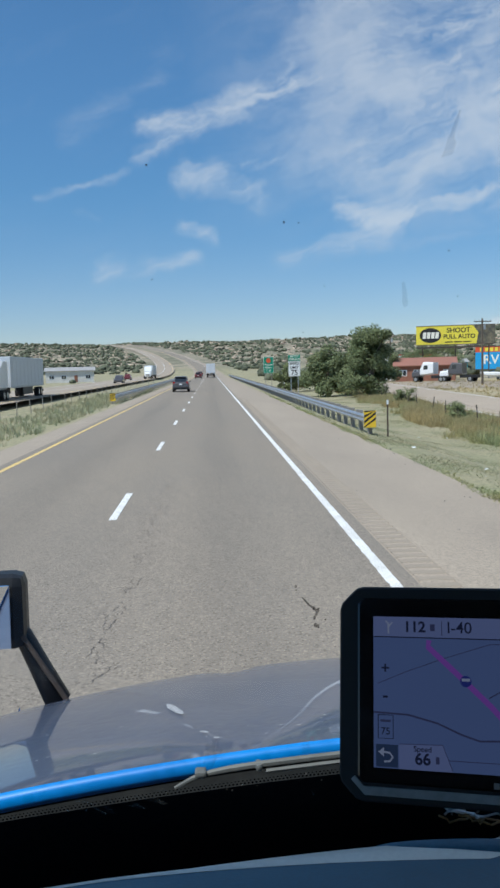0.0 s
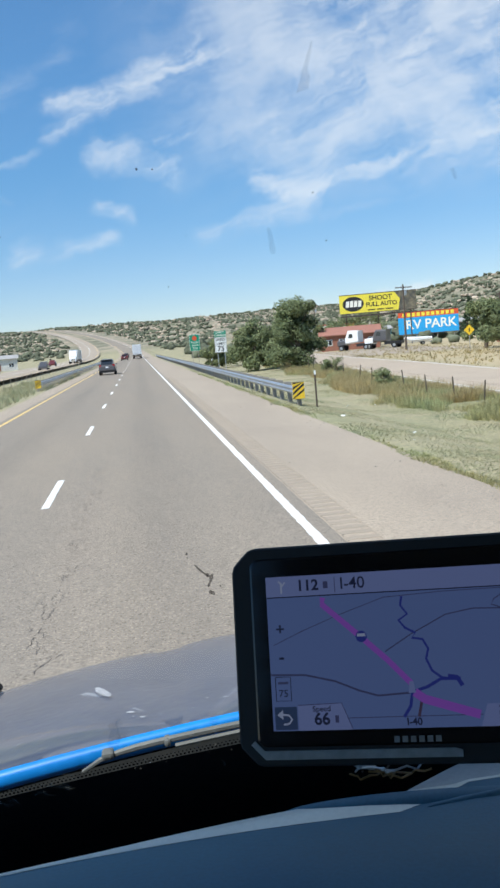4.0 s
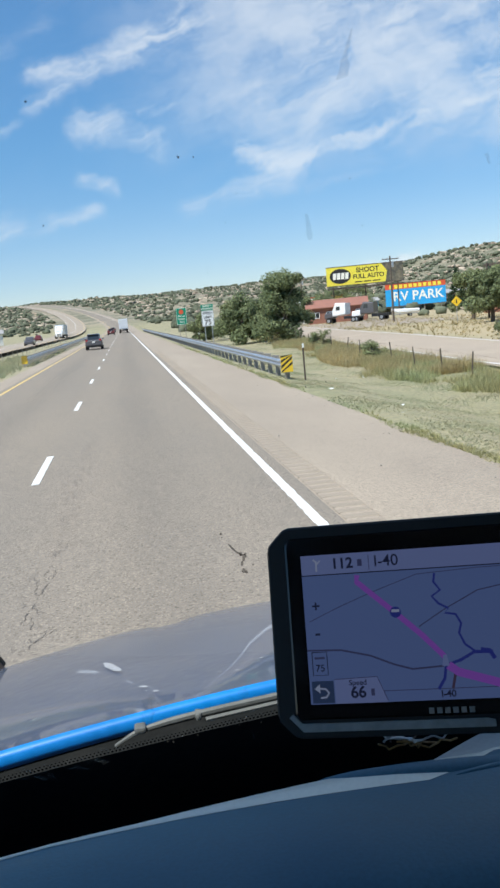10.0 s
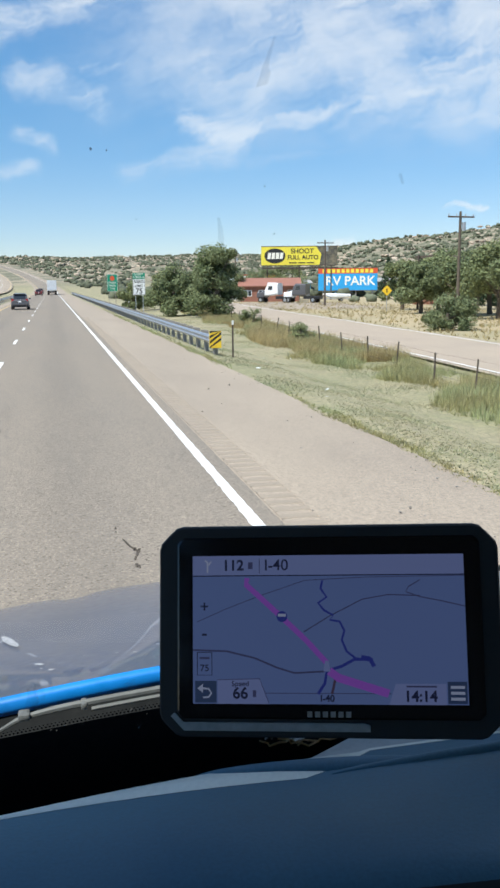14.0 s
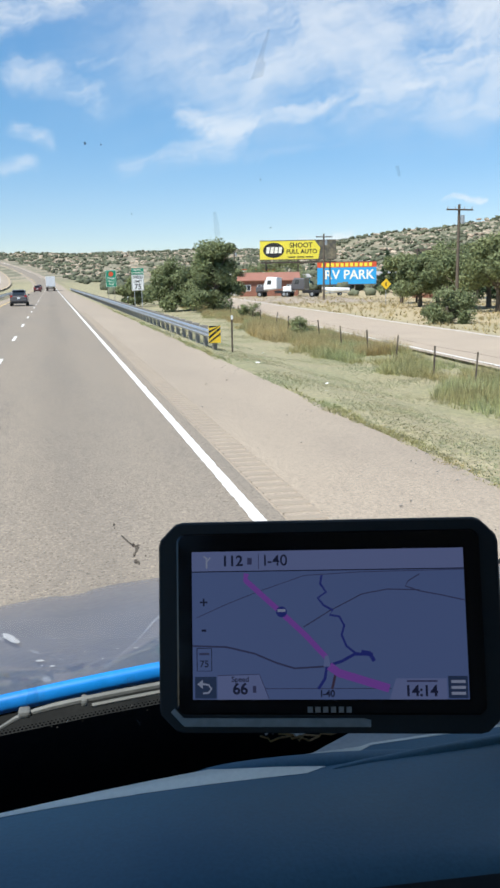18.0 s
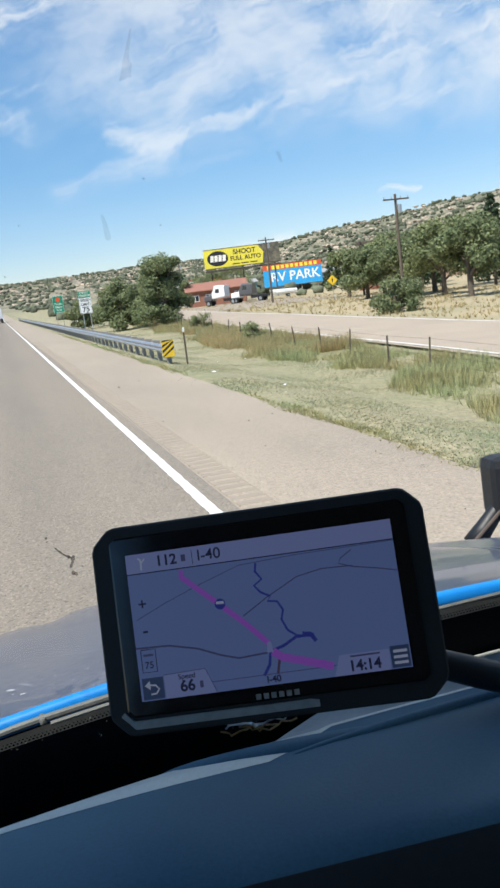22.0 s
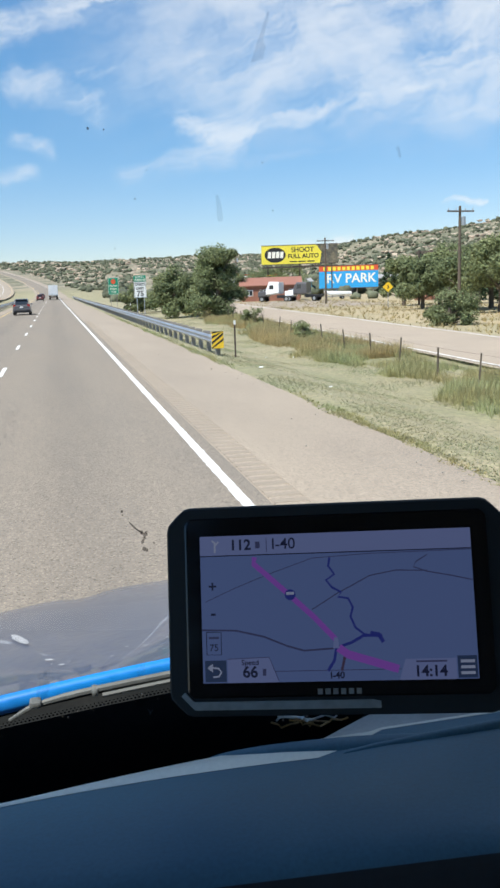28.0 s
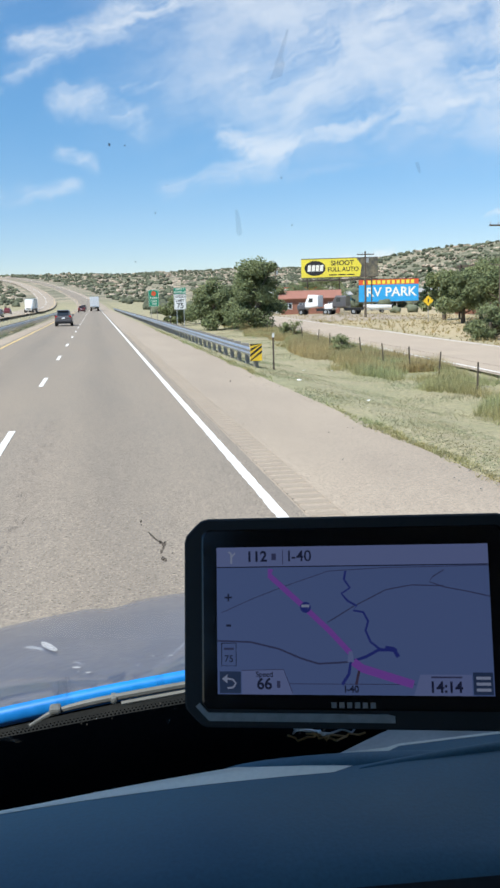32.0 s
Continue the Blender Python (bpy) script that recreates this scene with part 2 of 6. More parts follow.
def clear_pane(name, gloss=0.05):
    m = bpy.data.materials.new(name)
    m.use_nodes = True
    nt = m.node_tree
    nt.nodes.clear()
    out, mx = nt.nodes.new("ShaderNodeOutputMaterial"), nt.nodes.new("ShaderNodeMixShader")
    tr, gl = nt.nodes.new("ShaderNodeBsdfTransparent"), nt.nodes.new("ShaderNodeBsdfGlossy")
    tr.inputs[0].default_value, gl.inputs["Roughness"].default_value = (0.97, 0.985, 0.98, 1), 0.02
    mx.inputs[0].default_value = gloss
    for a, b in ((tr.outputs[0], mx.inputs[1]), (gl.outputs[0], mx.inputs[2]), (mx.outputs[0], out.inputs[0])):
        nt.links.new(a, b)
    return m


# ---------------------------------------------------------------- builders
def box(bm, sx, sy, sz, m=None, bevel=0.0):
    """A box of that size round the origin, moved by m, its edges rounded by bevel."""
    r = bmesh.ops.create_cube(bm, size=1.0)
    vs = r["verts"]
    bmesh.ops.scale(bm, vec=(sx, sy, sz), verts=vs)
    if bevel:
        es = list({e for v in vs for e in v.link_edges})
        r = bmesh.ops.bevel(bm, geom=es, offset=bevel, segments=2, affect="EDGES", profile=0.6)
        vs = list({v for f in r["faces"] for v in f.verts} | {v for v in vs if v.is_valid})
    if m is not None:
        bmesh.ops.transform(bm, matrix=m, verts=vs)
    return vs


def rod(bm, a, b, r1, r2=None, seg=8):
    """A round bar from a to b."""
    a, b = Vector(a), Vector(b)
    m = Matrix.Translation((a + b) / 2) @ (b - a).to_track_quat("Z", "Y").to_matrix().to_4x4()
    bmesh.ops.create_cone(bm, cap_ends=True, segments=seg, radius1=r1, radius2=r1 if r2 is None else r2, depth=(b - a).length, matrix=m)


def tube(bm, pts, radii, seg=7):
    """One bent bar through points, with a radius at each."""
    pts = [Vector(p) for p in pts]
    rings = []
    for i, p in enumerate(pts):
        d = (pts[min(i + 1, len(pts) - 1)] - pts[max(i - 1, 0)]).normalized()
        a = d.orthogonal().normalized() if not rings else (last - d * last.dot(d)).normalized()
        last = a
        b = d.cross(a)
        r = radii[i] if isinstance(radii, (list, tuple)) else radii
        rings.append([bm.verts.new(p + (a * math.cos(6.2832 * k / seg) + b * math.sin(6.2832 * k / seg)) * r) for k in range(seg)])
    for u, v in zip(rings, rings[1:]):
        for k in range(seg):
            bm.faces.new((u[k], u[(k + 1) % seg], v[(k + 1) % seg], v[k]))
    bm.faces.new(rings[0])
    bm.faces.new(rings[-1])


def mesh_of(bm, name, material, smooth=False):
    bmesh.ops.recalc_face_normals(bm, faces=bm.faces)
    me = bpy.data.meshes.new(name)
    bm.to_mesh(me)
    bm.free()
    if smooth:
        for p in me.polygons:
            p.use_smooth = True
    me.materials.append(material)
    return me


def part(name, bm, material, parent, label="", smooth=False):
    """Links a bmesh as one mesh object under a thing or part."""
    ob = new(name, mesh_of(bm, name, material, smooth))
    ob.parent = parent
    if label:
        ob["label"] = label
    return ob


def grid_mesh(name, material, xs, ys, zf, smooth=True):
    """A sheet over the given lines, with heights from zf(x, y)."""
    verts = [(*zf(x, y),) for y in ys for x in xs]
    n = len(xs)
    faces = [(j * n + i, j * n + i + 1, (j + 1) * n + i + 1, (j + 1) * n + i) for j in range(len(ys) - 1) for i in range(n - 1)]
    me = bpy.data.meshes.new(name)
    me.from_pydata(verts, [], faces)
    for p in me.polygons:
        p.use_smooth = smooth
    me.materials.append(material)
    return me


def thing(name, label, category, at=None, group="", kind=""):
    ob = new(name)
    if at is not None:
        ob.matrix_world = at
    return tagged(ob, label, category, group, kind)


def lettering(name, text, size, material, parent, m, label="", bold=0.0):
    """Words in the built-in font as a mesh."""
    cu = bpy.data.curves.new(name, "FONT")
    cu.body, cu.size, cu.align_x, cu.align_y, cu.offset = text, size, "CENTER", "CENTER", bold
    tmp = new("tmp", cu)
    me = bpy.data.meshes.new_from_object(tmp.evaluated_get(bpy.context.evaluated_depsgraph_get()))
    bpy.data.objects.remove(tmp)
    me.materials.clear()
    me.materials.append(material)
    ob = new(name, me)
    ob.parent, ob.matrix_local = parent, m
    if label:
        ob["label"] = label
    return ob


def ss(a, b, v):
    t = min(1.0, max(0.0, (v - a) / (b - a)))
    return t * t * (3 - 2 * t)


# ---------------------------------------------------------------- lie of the land
LINE_R, LINE_D, LINE_L = 1.98, -1.68, -5.35   # edge line, lane dashes, yellow line
SHOULDER_R, SHOULDER_L = 5.15, -6.9
FRONT_X, FRONT_SLOPE, FRONT_W = 12.8, 0.070, 7.2


def road_bend(y):
    return -52 * max(0.0, (y - 330) / 570) ** 2


def front_x(y):
    return FRONT_X + FRONT_SLOPE * y


def land(x, y):
    """Height of the ground."""
    xr = x - road_bend(y)
    c = 46 * ss(280, 1500, y)
    r = 40.5 * ss(70, 330, x - 0.02 * y) * ss(-100, 420, y)
    l = 42 * ss(110, 420, -x) * ss(-100, 500, y)
    hi = max(c, r, l)
    hill = hi + 0.25 * (c + r + l - hi) * (0 if hi < 1 else 1) * 0.4
    if xr > 0:
        verge = -0.06 - 0.75 * ss(SHOULDER_R, 9.8, xr)
    else:
        verge = -0.06 - 0.35 * ss(-SHOULDER_L, 11, -xr)
    wild = ss(26, 60, abs(xr + 3)) * min(1.0, hill / 14)
    if wild > 0:
        n = noise.fractal(Vector((x * 0.011, y * 0.011, 3.0)), 1.0, 2.1, 5)
        hill += wild * 5.0 * n
        step = 4.2
        q = hill / step
        hill = step * (math.floor(q) + ss(0.25, 0.95, q - math.floor(q))) * 0.55 + hill * 0.45
    else:
        hill += 0.05 * ss(6.5, 14, xr) * noise.noise(Vector((x * 0.35, y * 0.35, 0)))
    return hill + verge

M_ROAD = surface("worn asphalt", (0.252, 0.213, 0.169), 0.9, vary=0.05, crisp=0.2, fine=9, coarse=0.5, bump=0.0, other=(0.222, 0.192, 0.158), stretch=(1.0, 0.13, 1), spec=0.3)


def chippings(m, per_metre, light, dark):
    """Single pale and dark stones in the binder, each with its own shade."""
    nt = m.node_tree
    b = nt.nodes["Principled BSDF"]
    src = b.inputs["Base Color"].links[0].from_socket
    v = nt.nodes.new("ShaderNodeTexVoronoi")
    nt.links.new(nt.nodes.new("ShaderNodeTexCoord").outputs["Object"], v.inputs["Vector"])
    v.inputs["Scale"].default_value = per_metre
    sp = nt.nodes.new("ShaderNodeSeparateColor")
    nt.links.new(v.outputs["Color"], sp.inputs[0])
    ramp = nt.nodes.new("ShaderNodeValToRGB")
    nt.links.new(sp.outputs[0], ramp.inputs[0])
    el = ramp.color_ramp.elements
    el[0].position, el[0].color = 0.0, (dark, dark, dark, 1)
    el[1].position, el[1].color = 1.0, (light, light * 0.99, light * 0.96, 1)
    mid = ramp.color_ramp.elements.new(0.16)
    mid.color = (0.90, 0.90, 0.90, 1)
    mid = ramp.color_ramp.elements.new(0.80)
    mid.color = (1.04, 1.04, 1.03, 1)
    mul = nt.nodes.new("ShaderNodeMix")
    mul.data_type, mul.blend_type = "RGBA", "MULTIPLY"
    mul.inputs[0].default_value = 1.0
    nt.links.new(src, mul.inputs[6])
    nt.links.new(ramp.outputs[0], mul.inputs[7])
    nt.links.new(mul.outputs[2], b.inputs["Base Color"])


chippings(M_ROAD, 58.0, 1.42, 0.50)
M_SHOULDER = surface("sandy asphalt shoulder", (0.350, 0.289, 0.222), 0.9, vary=0.14, fine=40, coarse=0.45, bump=0.006, other=(0.298, 0.247, 0.193), stretch=(1, 0.3, 1))
chippings(M_SHOULDER, 46.0, 1.22, 0.68)
M_RUMBLE = surface("rumble strip asphalt", (0.305, 0.252, 0.193), 0.9, vary=0.12, fine=40, coarse=1.0, bump=0.004)
M_WHITE = surface("white road paint", (0.76, 0.75, 0.72), 0.7, vary=0.14, crisp=0.15, fine=45, coarse=2.2, other=(0.60, 0.58, 0.54))
M_YELLOW = surface("yellow road paint", (0.72, 0.50, 0.16), 0.7, vary=0.1, fine=30, coarse=1.2, other=(0.6, 0.45, 0.2))
M_SEAL = surface("tar sealed crack", (0.120, 0.104, 0.090), 0.8, vary=0.2, fine=30, coarse=3)
M_FRONT = surface("frontage asphalt", (0.385, 0.312, 0.235), 0.9, vary=0.12, fine=20, coarse=0.3, bump=0.006, other=(0.335, 0.275, 0.212))
M_STEEL = surface("galvanised steel", (0.50, 0.52, 0.54), 0.42, 0.75, vary=0.12, fine=30, coarse=2, other=(0.42, 0.43, 0.44))
M_POST = surface("weathered grey timber", (0.30, 0.275, 0.24), 0.85, vary=0.25, fine=40, coarse=3, bump=0.004)
M_DARKSTEEL = surface("rusted steel", (0.10, 0.075, 0.06), 0.75, 0.2, vary=0.3, fine=40, coarse=5)
M_BLACK = surface("black plastic", (0.012, 0.012, 0.013), 0.5, vary=0.2, fine=80, coarse=6)
M_SIGNY = surface("yellow sheeting", (0.80, 0.52, 0.03), 0.45, vary=0.05, fine=10, coarse=2)
M_SIGNG = surface("green sheeting", (0.0, 0.22, 0.13), 0.45, vary=0.05, fine=10, coarse=2)
M_SIGNW = surface("white sheeting", (0.78, 0.79, 0.78), 0.45, vary=0.04, fine=10, coarse=2)
M_INK = surface("black lettering", (0.015, 0.015, 0.015), 0.6, vary=0.1)
M_CREAM = surface("off-white lettering", (0.82, 0.80, 0.70), 0.6, vary=0.06)
M_BLUEB = surface("blue billboard vinyl", (0.03, 0.33, 0.68), 0.5, vary=0.08, fine=5, coarse=0.7)
M_REDB = surface("red billboard vinyl", (0.62, 0.09, 0.03), 0.5, vary=0.1, fine=5, coarse=0.7)
M_YELB = surface("yellow billboard vinyl", (0.78, 0.66, 0.06), 0.5, vary=0.06, fine=5, coarse=0.7)
M_GREENB = surface("green billboard vinyl", (0.03, 0.25, 0.06), 0.5, vary=0.08, fine=5, coarse=0.7)
M_DARKB = surface("dark printed vinyl", (0.06, 0.06, 0.05), 0.5, vary=0.4, fine=3, coarse=0.8, other=(0.20, 0.17, 0.11))
M_LEAF = leafy(surface("cottonwood leaves", (0.232, 0.262, 0.136), 0.8, vary=0.25, fine=3, coarse=0.6, other=(0.155, 0.192, 0.094), island=0.4, spec=0.15))
M_LEAF2 = leafy(surface("elm leaves", (0.262, 0.285, 0.145), 0.8, vary=0.25, fine=3, coarse=0.6, other=(0.185, 0.218, 0.102), island=0.4, spec=0.15))
M_PINE = leafy(surface("pine needles", (0.085, 0.118, 0.068), 0.65, vary=0.25, fine=3, coarse=0.7, other=(0.042, 0.072, 0.038), island=0.4, spec=0.15))
M_JUNIPER = surface("juniper foliage", (0.116, 0.124, 0.080), 0.8, vary=0.3, fine=1.2, coarse=0.2, other=(0.088, 0.100, 0.065), island=0.35, spec=0.2)
M_BARK = surface("grey bark", (0.12, 0.095, 0.07), 0.9, vary=0.3, fine=20, coarse=3, bump=0.01)
M_ROCK = surface("pale sandstone", (0.42, 0.352, 0.272), 0.9, vary=0.2, fine=1.5, coarse=0.15, other=(0.40, 0.31, 0.23), island=0.25)
M_GRASS = leafy(surface("mown dry grass", (0.310, 0.342, 0.205), 0.85, vary=0.3, fine=6, coarse=0.35, other=(0.40, 0.355, 0.225), island=0.3))
M_WEED = leafy(surface("tall green weeds", (0.350, 0.380, 0.190), 0.8, vary=0.3, fine=6, coarse=0.3, other=(0.37, 0.31, 0.14), island=0.4))

M_STRAW = leafy(surface("golden dry grass", (0.46, 0.36, 0.17), 0.85, vary=0.25, fine=6, coarse=0.3, other=(0.36, 0.31, 0.16), island=0.35))


def stain_lanes(m, middles):
    """Darker oil-stained bands along the middle of each lane."""
    nt = m.node_tree
    b = nt.nodes["Principled BSDF"]
    src = b.inputs["Base Color"].links[0].from_socket
    sp = nt.nodes.new("ShaderNodeSeparateXYZ")
    co = nt.nodes.new("ShaderNodeTexCoord").outputs["Object"]
    nt.links.new(co, sp.inputs[0])
    mp = nt.nodes.new("ShaderNodeMapping")
    nt.links.new(co, mp.inputs[0])
    mp.inputs["Scale"].default_value = (1.2, 0.09, 1)
    n = nt.nodes.new("ShaderNodeTexNoise")
    nt.links.new(mp.outputs[0], n.inputs["Vector"])
    n.inputs["Scale"].default_value, n.inputs["Detail"].default_value = 1.6, 5

    def maths(op, a, c):
        q = nt.nodes.new("ShaderNodeMath")
        q.operation = op
        for s, v in zip(q.inputs, (a, c)):
            if isinstance(v, float):
                s.default_value = v
            else:
                nt.links.new(v, s)
        return q.outputs[0]

    total = None
    for x in middles:
        d = maths("ABSOLUTE", maths("SUBTRACT", sp.outputs[0], x), 0.0)
        r = nt.nodes.new("ShaderNodeMapRange")
        r.interpolation_type = "SMOOTHSTEP"
        nt.links.new(d, r.inputs[0])
        for s, v in zip(r.inputs[1:5], (0.15, 0.85, 0.50, 0.0)):
            s.default_value = v
        total = r.outputs[0] if total is None else maths("ADD", total, r.outputs[0])
    amount = maths("MULTIPLY", total, n.outputs["Fac"])
    x = nt.nodes.new("ShaderNodeMix")
    x.data_type, x.blend_type = "RGBA", "MULTIPLY"
    nt.links.new(amount, x.inputs[0])
    nt.links.new(src, x.inputs[6])
    x.inputs[7].default_value = (0.66, 0.67, 0.69, 1)
    nt.links.new(x.outputs[2], b.inputs["Base Color"])


stain_lanes(M_ROAD, (0.15, -3.45))


# ground: grass and bare soil by the road, stony scrubland on the slopes
def ground_material():
    m = surface("grassland and stony slopes", (0.245, 0.234, 0.128), 0.9, vary=0.34, crisp=0.2, fine=7.0, coarse=0.30, other=(0.330, 0.280, 0.175))
    nt = m.node_tree
    b = nt.nodes["Principled BSDF"]
    low = b.inputs["Base Color"].links[0].from_socket
    g = nt.nodes.new("ShaderNodeNewGeometry")
    sp = nt.nodes.new("ShaderNodeSeparateXYZ")
    nt.links.new(g.outputs["Position"], sp.inputs[0])
    co = nt.nodes.new("ShaderNodeTexCoord").outputs["Object"]
    mix = []
    for scale, det, a, c in ((0.035, 7, (0.305, 0.258, 0.190), (0.135, 0.136, 0.085)), (0.6, 4, (1.25, 1.22, 1.2), (0.62, 0.66, 0.6))):
        n = nt.nodes.new("ShaderNodeTexNoise")
        nt.links.new(co, n.inputs["Vector"])
        n.inputs["Scale"].default_value, n.inputs["Detail"].default_value = scale, det
        r = nt.nodes.new("ShaderNodeMapRange")
        nt.links.new(n.outputs["Fac"], r.inputs[0])
        r.inputs[1].default_value, r.inputs[2].default_value = 0.40, 0.60
        x = nt.nodes.new("ShaderNodeMix")
        x.data_type = "RGBA"
        nt.links.new(r.outputs[0], x.inputs[0])
        x.inputs[6].default_value, x.inputs[7].default_value = (*a, 1), (*c, 1)
        mix.append(x.outputs[2])
    mul = nt.nodes.new("ShaderNodeMix")
    mul.data_type, mul.blend_type = "RGBA", "MULTIPLY"
    mul.inputs[0].default_value = 1
    nt.links.new(mix[0], mul.inputs[6])
    nt.links.new(mix[1], mul.inputs[7])
    # dry golden field beyond the frontage road
    across = nt.nodes.new("ShaderNodeMath")
    across.operation = "MULTIPLY_ADD"
    nt.links.new(sp.outputs[1], across.inputs[0])
    across.inputs[1].default_value = -FRONT_SLOPE
    nt.links.new(sp.outputs[0], across.inputs[2])
    past = nt.nodes.new("ShaderNodeMapRange")
    nt.links.new(across.outputs[0], past.inputs[0])
    past.inputs[1].default_value, past.inputs[2].default_value = FRONT_X + FRONT_W, FRONT_X + FRONT_W + 2.5
    patch = nt.nodes.new("ShaderNodeTexNoise")
    nt.links.new(co, patch.inputs["Vector"])
    patch.inputs["Scale"].default_value, patch.inputs["Detail"].default_value = 0.11, 6
    dry = nt.nodes.new("ShaderNodeMapRange")
    nt.links.new(patch.outputs["Fac"], dry.inputs[0])
    dry.inputs[1].default_value, dry.inputs[2].default_value = 0.34, 0.60
    dry.inputs[3].default_value, dry.inputs[4].default_value = 0.25, 0.90
    much = nt.nodes.new("ShaderNodeMath")
    much.operation = "MULTIPLY"
    nt.links.new(past.outputs[0], much.inputs[0])
    nt.links.new(dry.outputs[0], much.inputs[1])
    gold = nt.nodes.new("ShaderNodeMix")
    gold.data_type = "RGBA"
    nt.links.new(much.outputs[0], gold.inputs[0])
    nt.links.new(low, gold.inputs[6])
    gold.inputs[7].default_value = (0.405, 0.318, 0.190, 1)
    low = gold.outputs[2]
    up = nt.nodes.new("ShaderNodeMapRange")
    nt.links.new(sp.outputs[2], up.inputs[0])
    up.inputs[1].default_value, up.inputs[2].default_value = 1.0, 5.0
    fin = nt.nodes.new("ShaderNodeMix")
    fin.data_type = "RGBA"
    nt.links.new(up.outputs[0], fin.inputs[0])
    nt.links.new(low, fin.inputs[6])
    nt.links.new(mul.outputs[2], fin.inputs[7])
    nt.links.new(fin.outputs[2], b.inputs["Base Color"])
    return m


def spaced(*runs):
    out = []
    for a, b, step in runs:
        v = a
        while v < b - 1e-6:
            out.append(v)
            v += step
    return out + [runs[-1][1]]


gx = spaced((-3500, -900, 400), (-900, -420, 40), (-420, -120, 15), (-120, -30, 7), (-30, -12, 3), (-12, 20, 0.8), (20, 40, 2.5), (40, 100, 5), (100, 420, 10), (420, 900, 40), (900, 3500, 400))
gy = spaced((-400, -40, 60), (-40, 80, 2.0), (80, 200, 5), (200, 500, 10), (500, 1000, 16), (1000, 1560, 28), (1560, 4400, 355))
ground = new("ground", grid_mesh("ground", ground_material(), gx, gy, lambda x, y: (x, y, land(x, y))))
tagged(ground, "dry grassland and stony scrub slopes around the highway", "ground", kind="structure")


def strip(name, material, x0, x1, ys, dz, nx=2, follow=road_bend, drop=0.0, wave=0.0):
    """A paved band between two offsets from the road's middle line."""
    xs = [x0 + (x1 - x0) * i / (nx - 1) for i in range(nx)]
    base = lambda y: land(road_bend(y), y) + 0.06
    return new(name, grid_mesh(name, material, xs, ys, lambda x, y: (x + follow(y), y, base(y) + dz - drop * (x - x0) / (x1 - x0))))


road_y = spaced((-60, 60, 4), (60, 330, 10), (330, 1480, 20))
road = tagged(strip("road", M_ROAD, LINE_L - 0.35, LINE_R + 0.27, road_y, 0.0, 6), "worn brownish grey asphalt of two highway lanes", "road", kind="structure")
tagged(strip("shoulder_right", M_SHOULDER, LINE_R + 0.27, SHOULDER_R, road_y, 0.0, 4, drop=0.05), "sandy paved shoulder beside the highway", "road shoulder", kind="structure")
tagged(strip("shoulder_left", M_SHOULDER, SHOULDER_L, LINE_L - 0.35, road_y, -0.04, 3, drop=-0.04), "narrow sandy inner shoulder of the highway", "road shoulder", kind="structure")
tagged(strip("road_oncoming", M_SHOULDER, -27.5, -16.5, road_y, 0.10, 3, drop=0.0), "pale asphalt of the oncoming carriageway", "road", kind="structure")
front_y = spaced((-20, 330, 6))


def front_z(x, y):
    return (x + front_x(y), y, land(front_x(y) + 3.5, y) + 0.10)


fro = new("frontage_road", grid_mesh("frontage_road", M_FRONT, [0, FRONT_W / 2, FRONT_W], front_y, front_z))
tagged(fro, "pale reddish two-way frontage road behind the fence", "road", kind="structure")
for side in (0.35, FRONT_W - 0.5):
    ob = new("edge_line", grid_mesh("edge_line", M_WHITE, [side, side + 0.14], front_y, lambda x, y: (x + front_x(y), y, front_z(x, y)[2] + 0.012)))
    ob.parent = fro

marks = thing("road_markings", "white and yellow painted lines on the highway", "road marking", kind="structure")
for nm, mt, x in (("edge_line", M_WHITE, LINE_R), ("median_line", M_YELLOW, LINE_L)):
    ob = strip(nm, mt, x - 0.068, x + 0.068, [y for y in road_y if y >= 60], 0.006)
    ob.parent = marks
    worn = random.Random(17)
    ys = spaced((-60, 4, 8), (4, 60, 0.09))
    edge = [(worn.gauss(0, 0.0055), worn.gauss(0, 0.0055)) for y in ys]
    me = bpy.data.meshes.new(nm)
    me.from_pydata([(x + d * 0.068 + e[k], y, 0.006) for y, e in zip(ys, edge) for k, d in ((0, -1), (1, 1))], [], [(2 * i, 2 * i + 1, 2 * i + 3, 2 * i + 2) for i in range(len(ys) - 1)])
    me.materials.append(mt)
    ob = new(nm, me)
    ob.parent = marks
bm = bmesh.new()
box(bm, 0.13, 3.05, 0.008, None, 0.003)
dash_mesh = mesh_of(bm, "lane_dash", M_WHITE)
for k in range(-1, 27):
    y = 15.6 + 12.2 * k
    ob = new("lane_dash", dash_mesh)
    ob.location, ob.parent = (LINE_D + road_bend(y), y, land(0, y) + 0.064), marks
for x in (-17.4, -21.8, -26.6):
    ob = strip("far_line", M_WHITE if x < -18 else M_YELLOW, x - 0.08, x + 0.08, road_y, 0.11)
    ob.parent = marks

# milled rumble strip
ry = spaced((4, 70, 0.05))
rum = new("rumble_strip", grid_mesh("rumble_strip", M_RUMBLE, [2.27, 2.30, 2.65, 2.68], ry,
          lambda x, y: (x, y, 0.006 - (0.060 * max(0.0, math.sin(y * 2 * math.pi / 0.30)) if 2.28 < x < 2.67 else 0.0)), False))
tagged(rum, "milled rumble grooves along the sandy shoulder", "rumble strip", kind="structure")

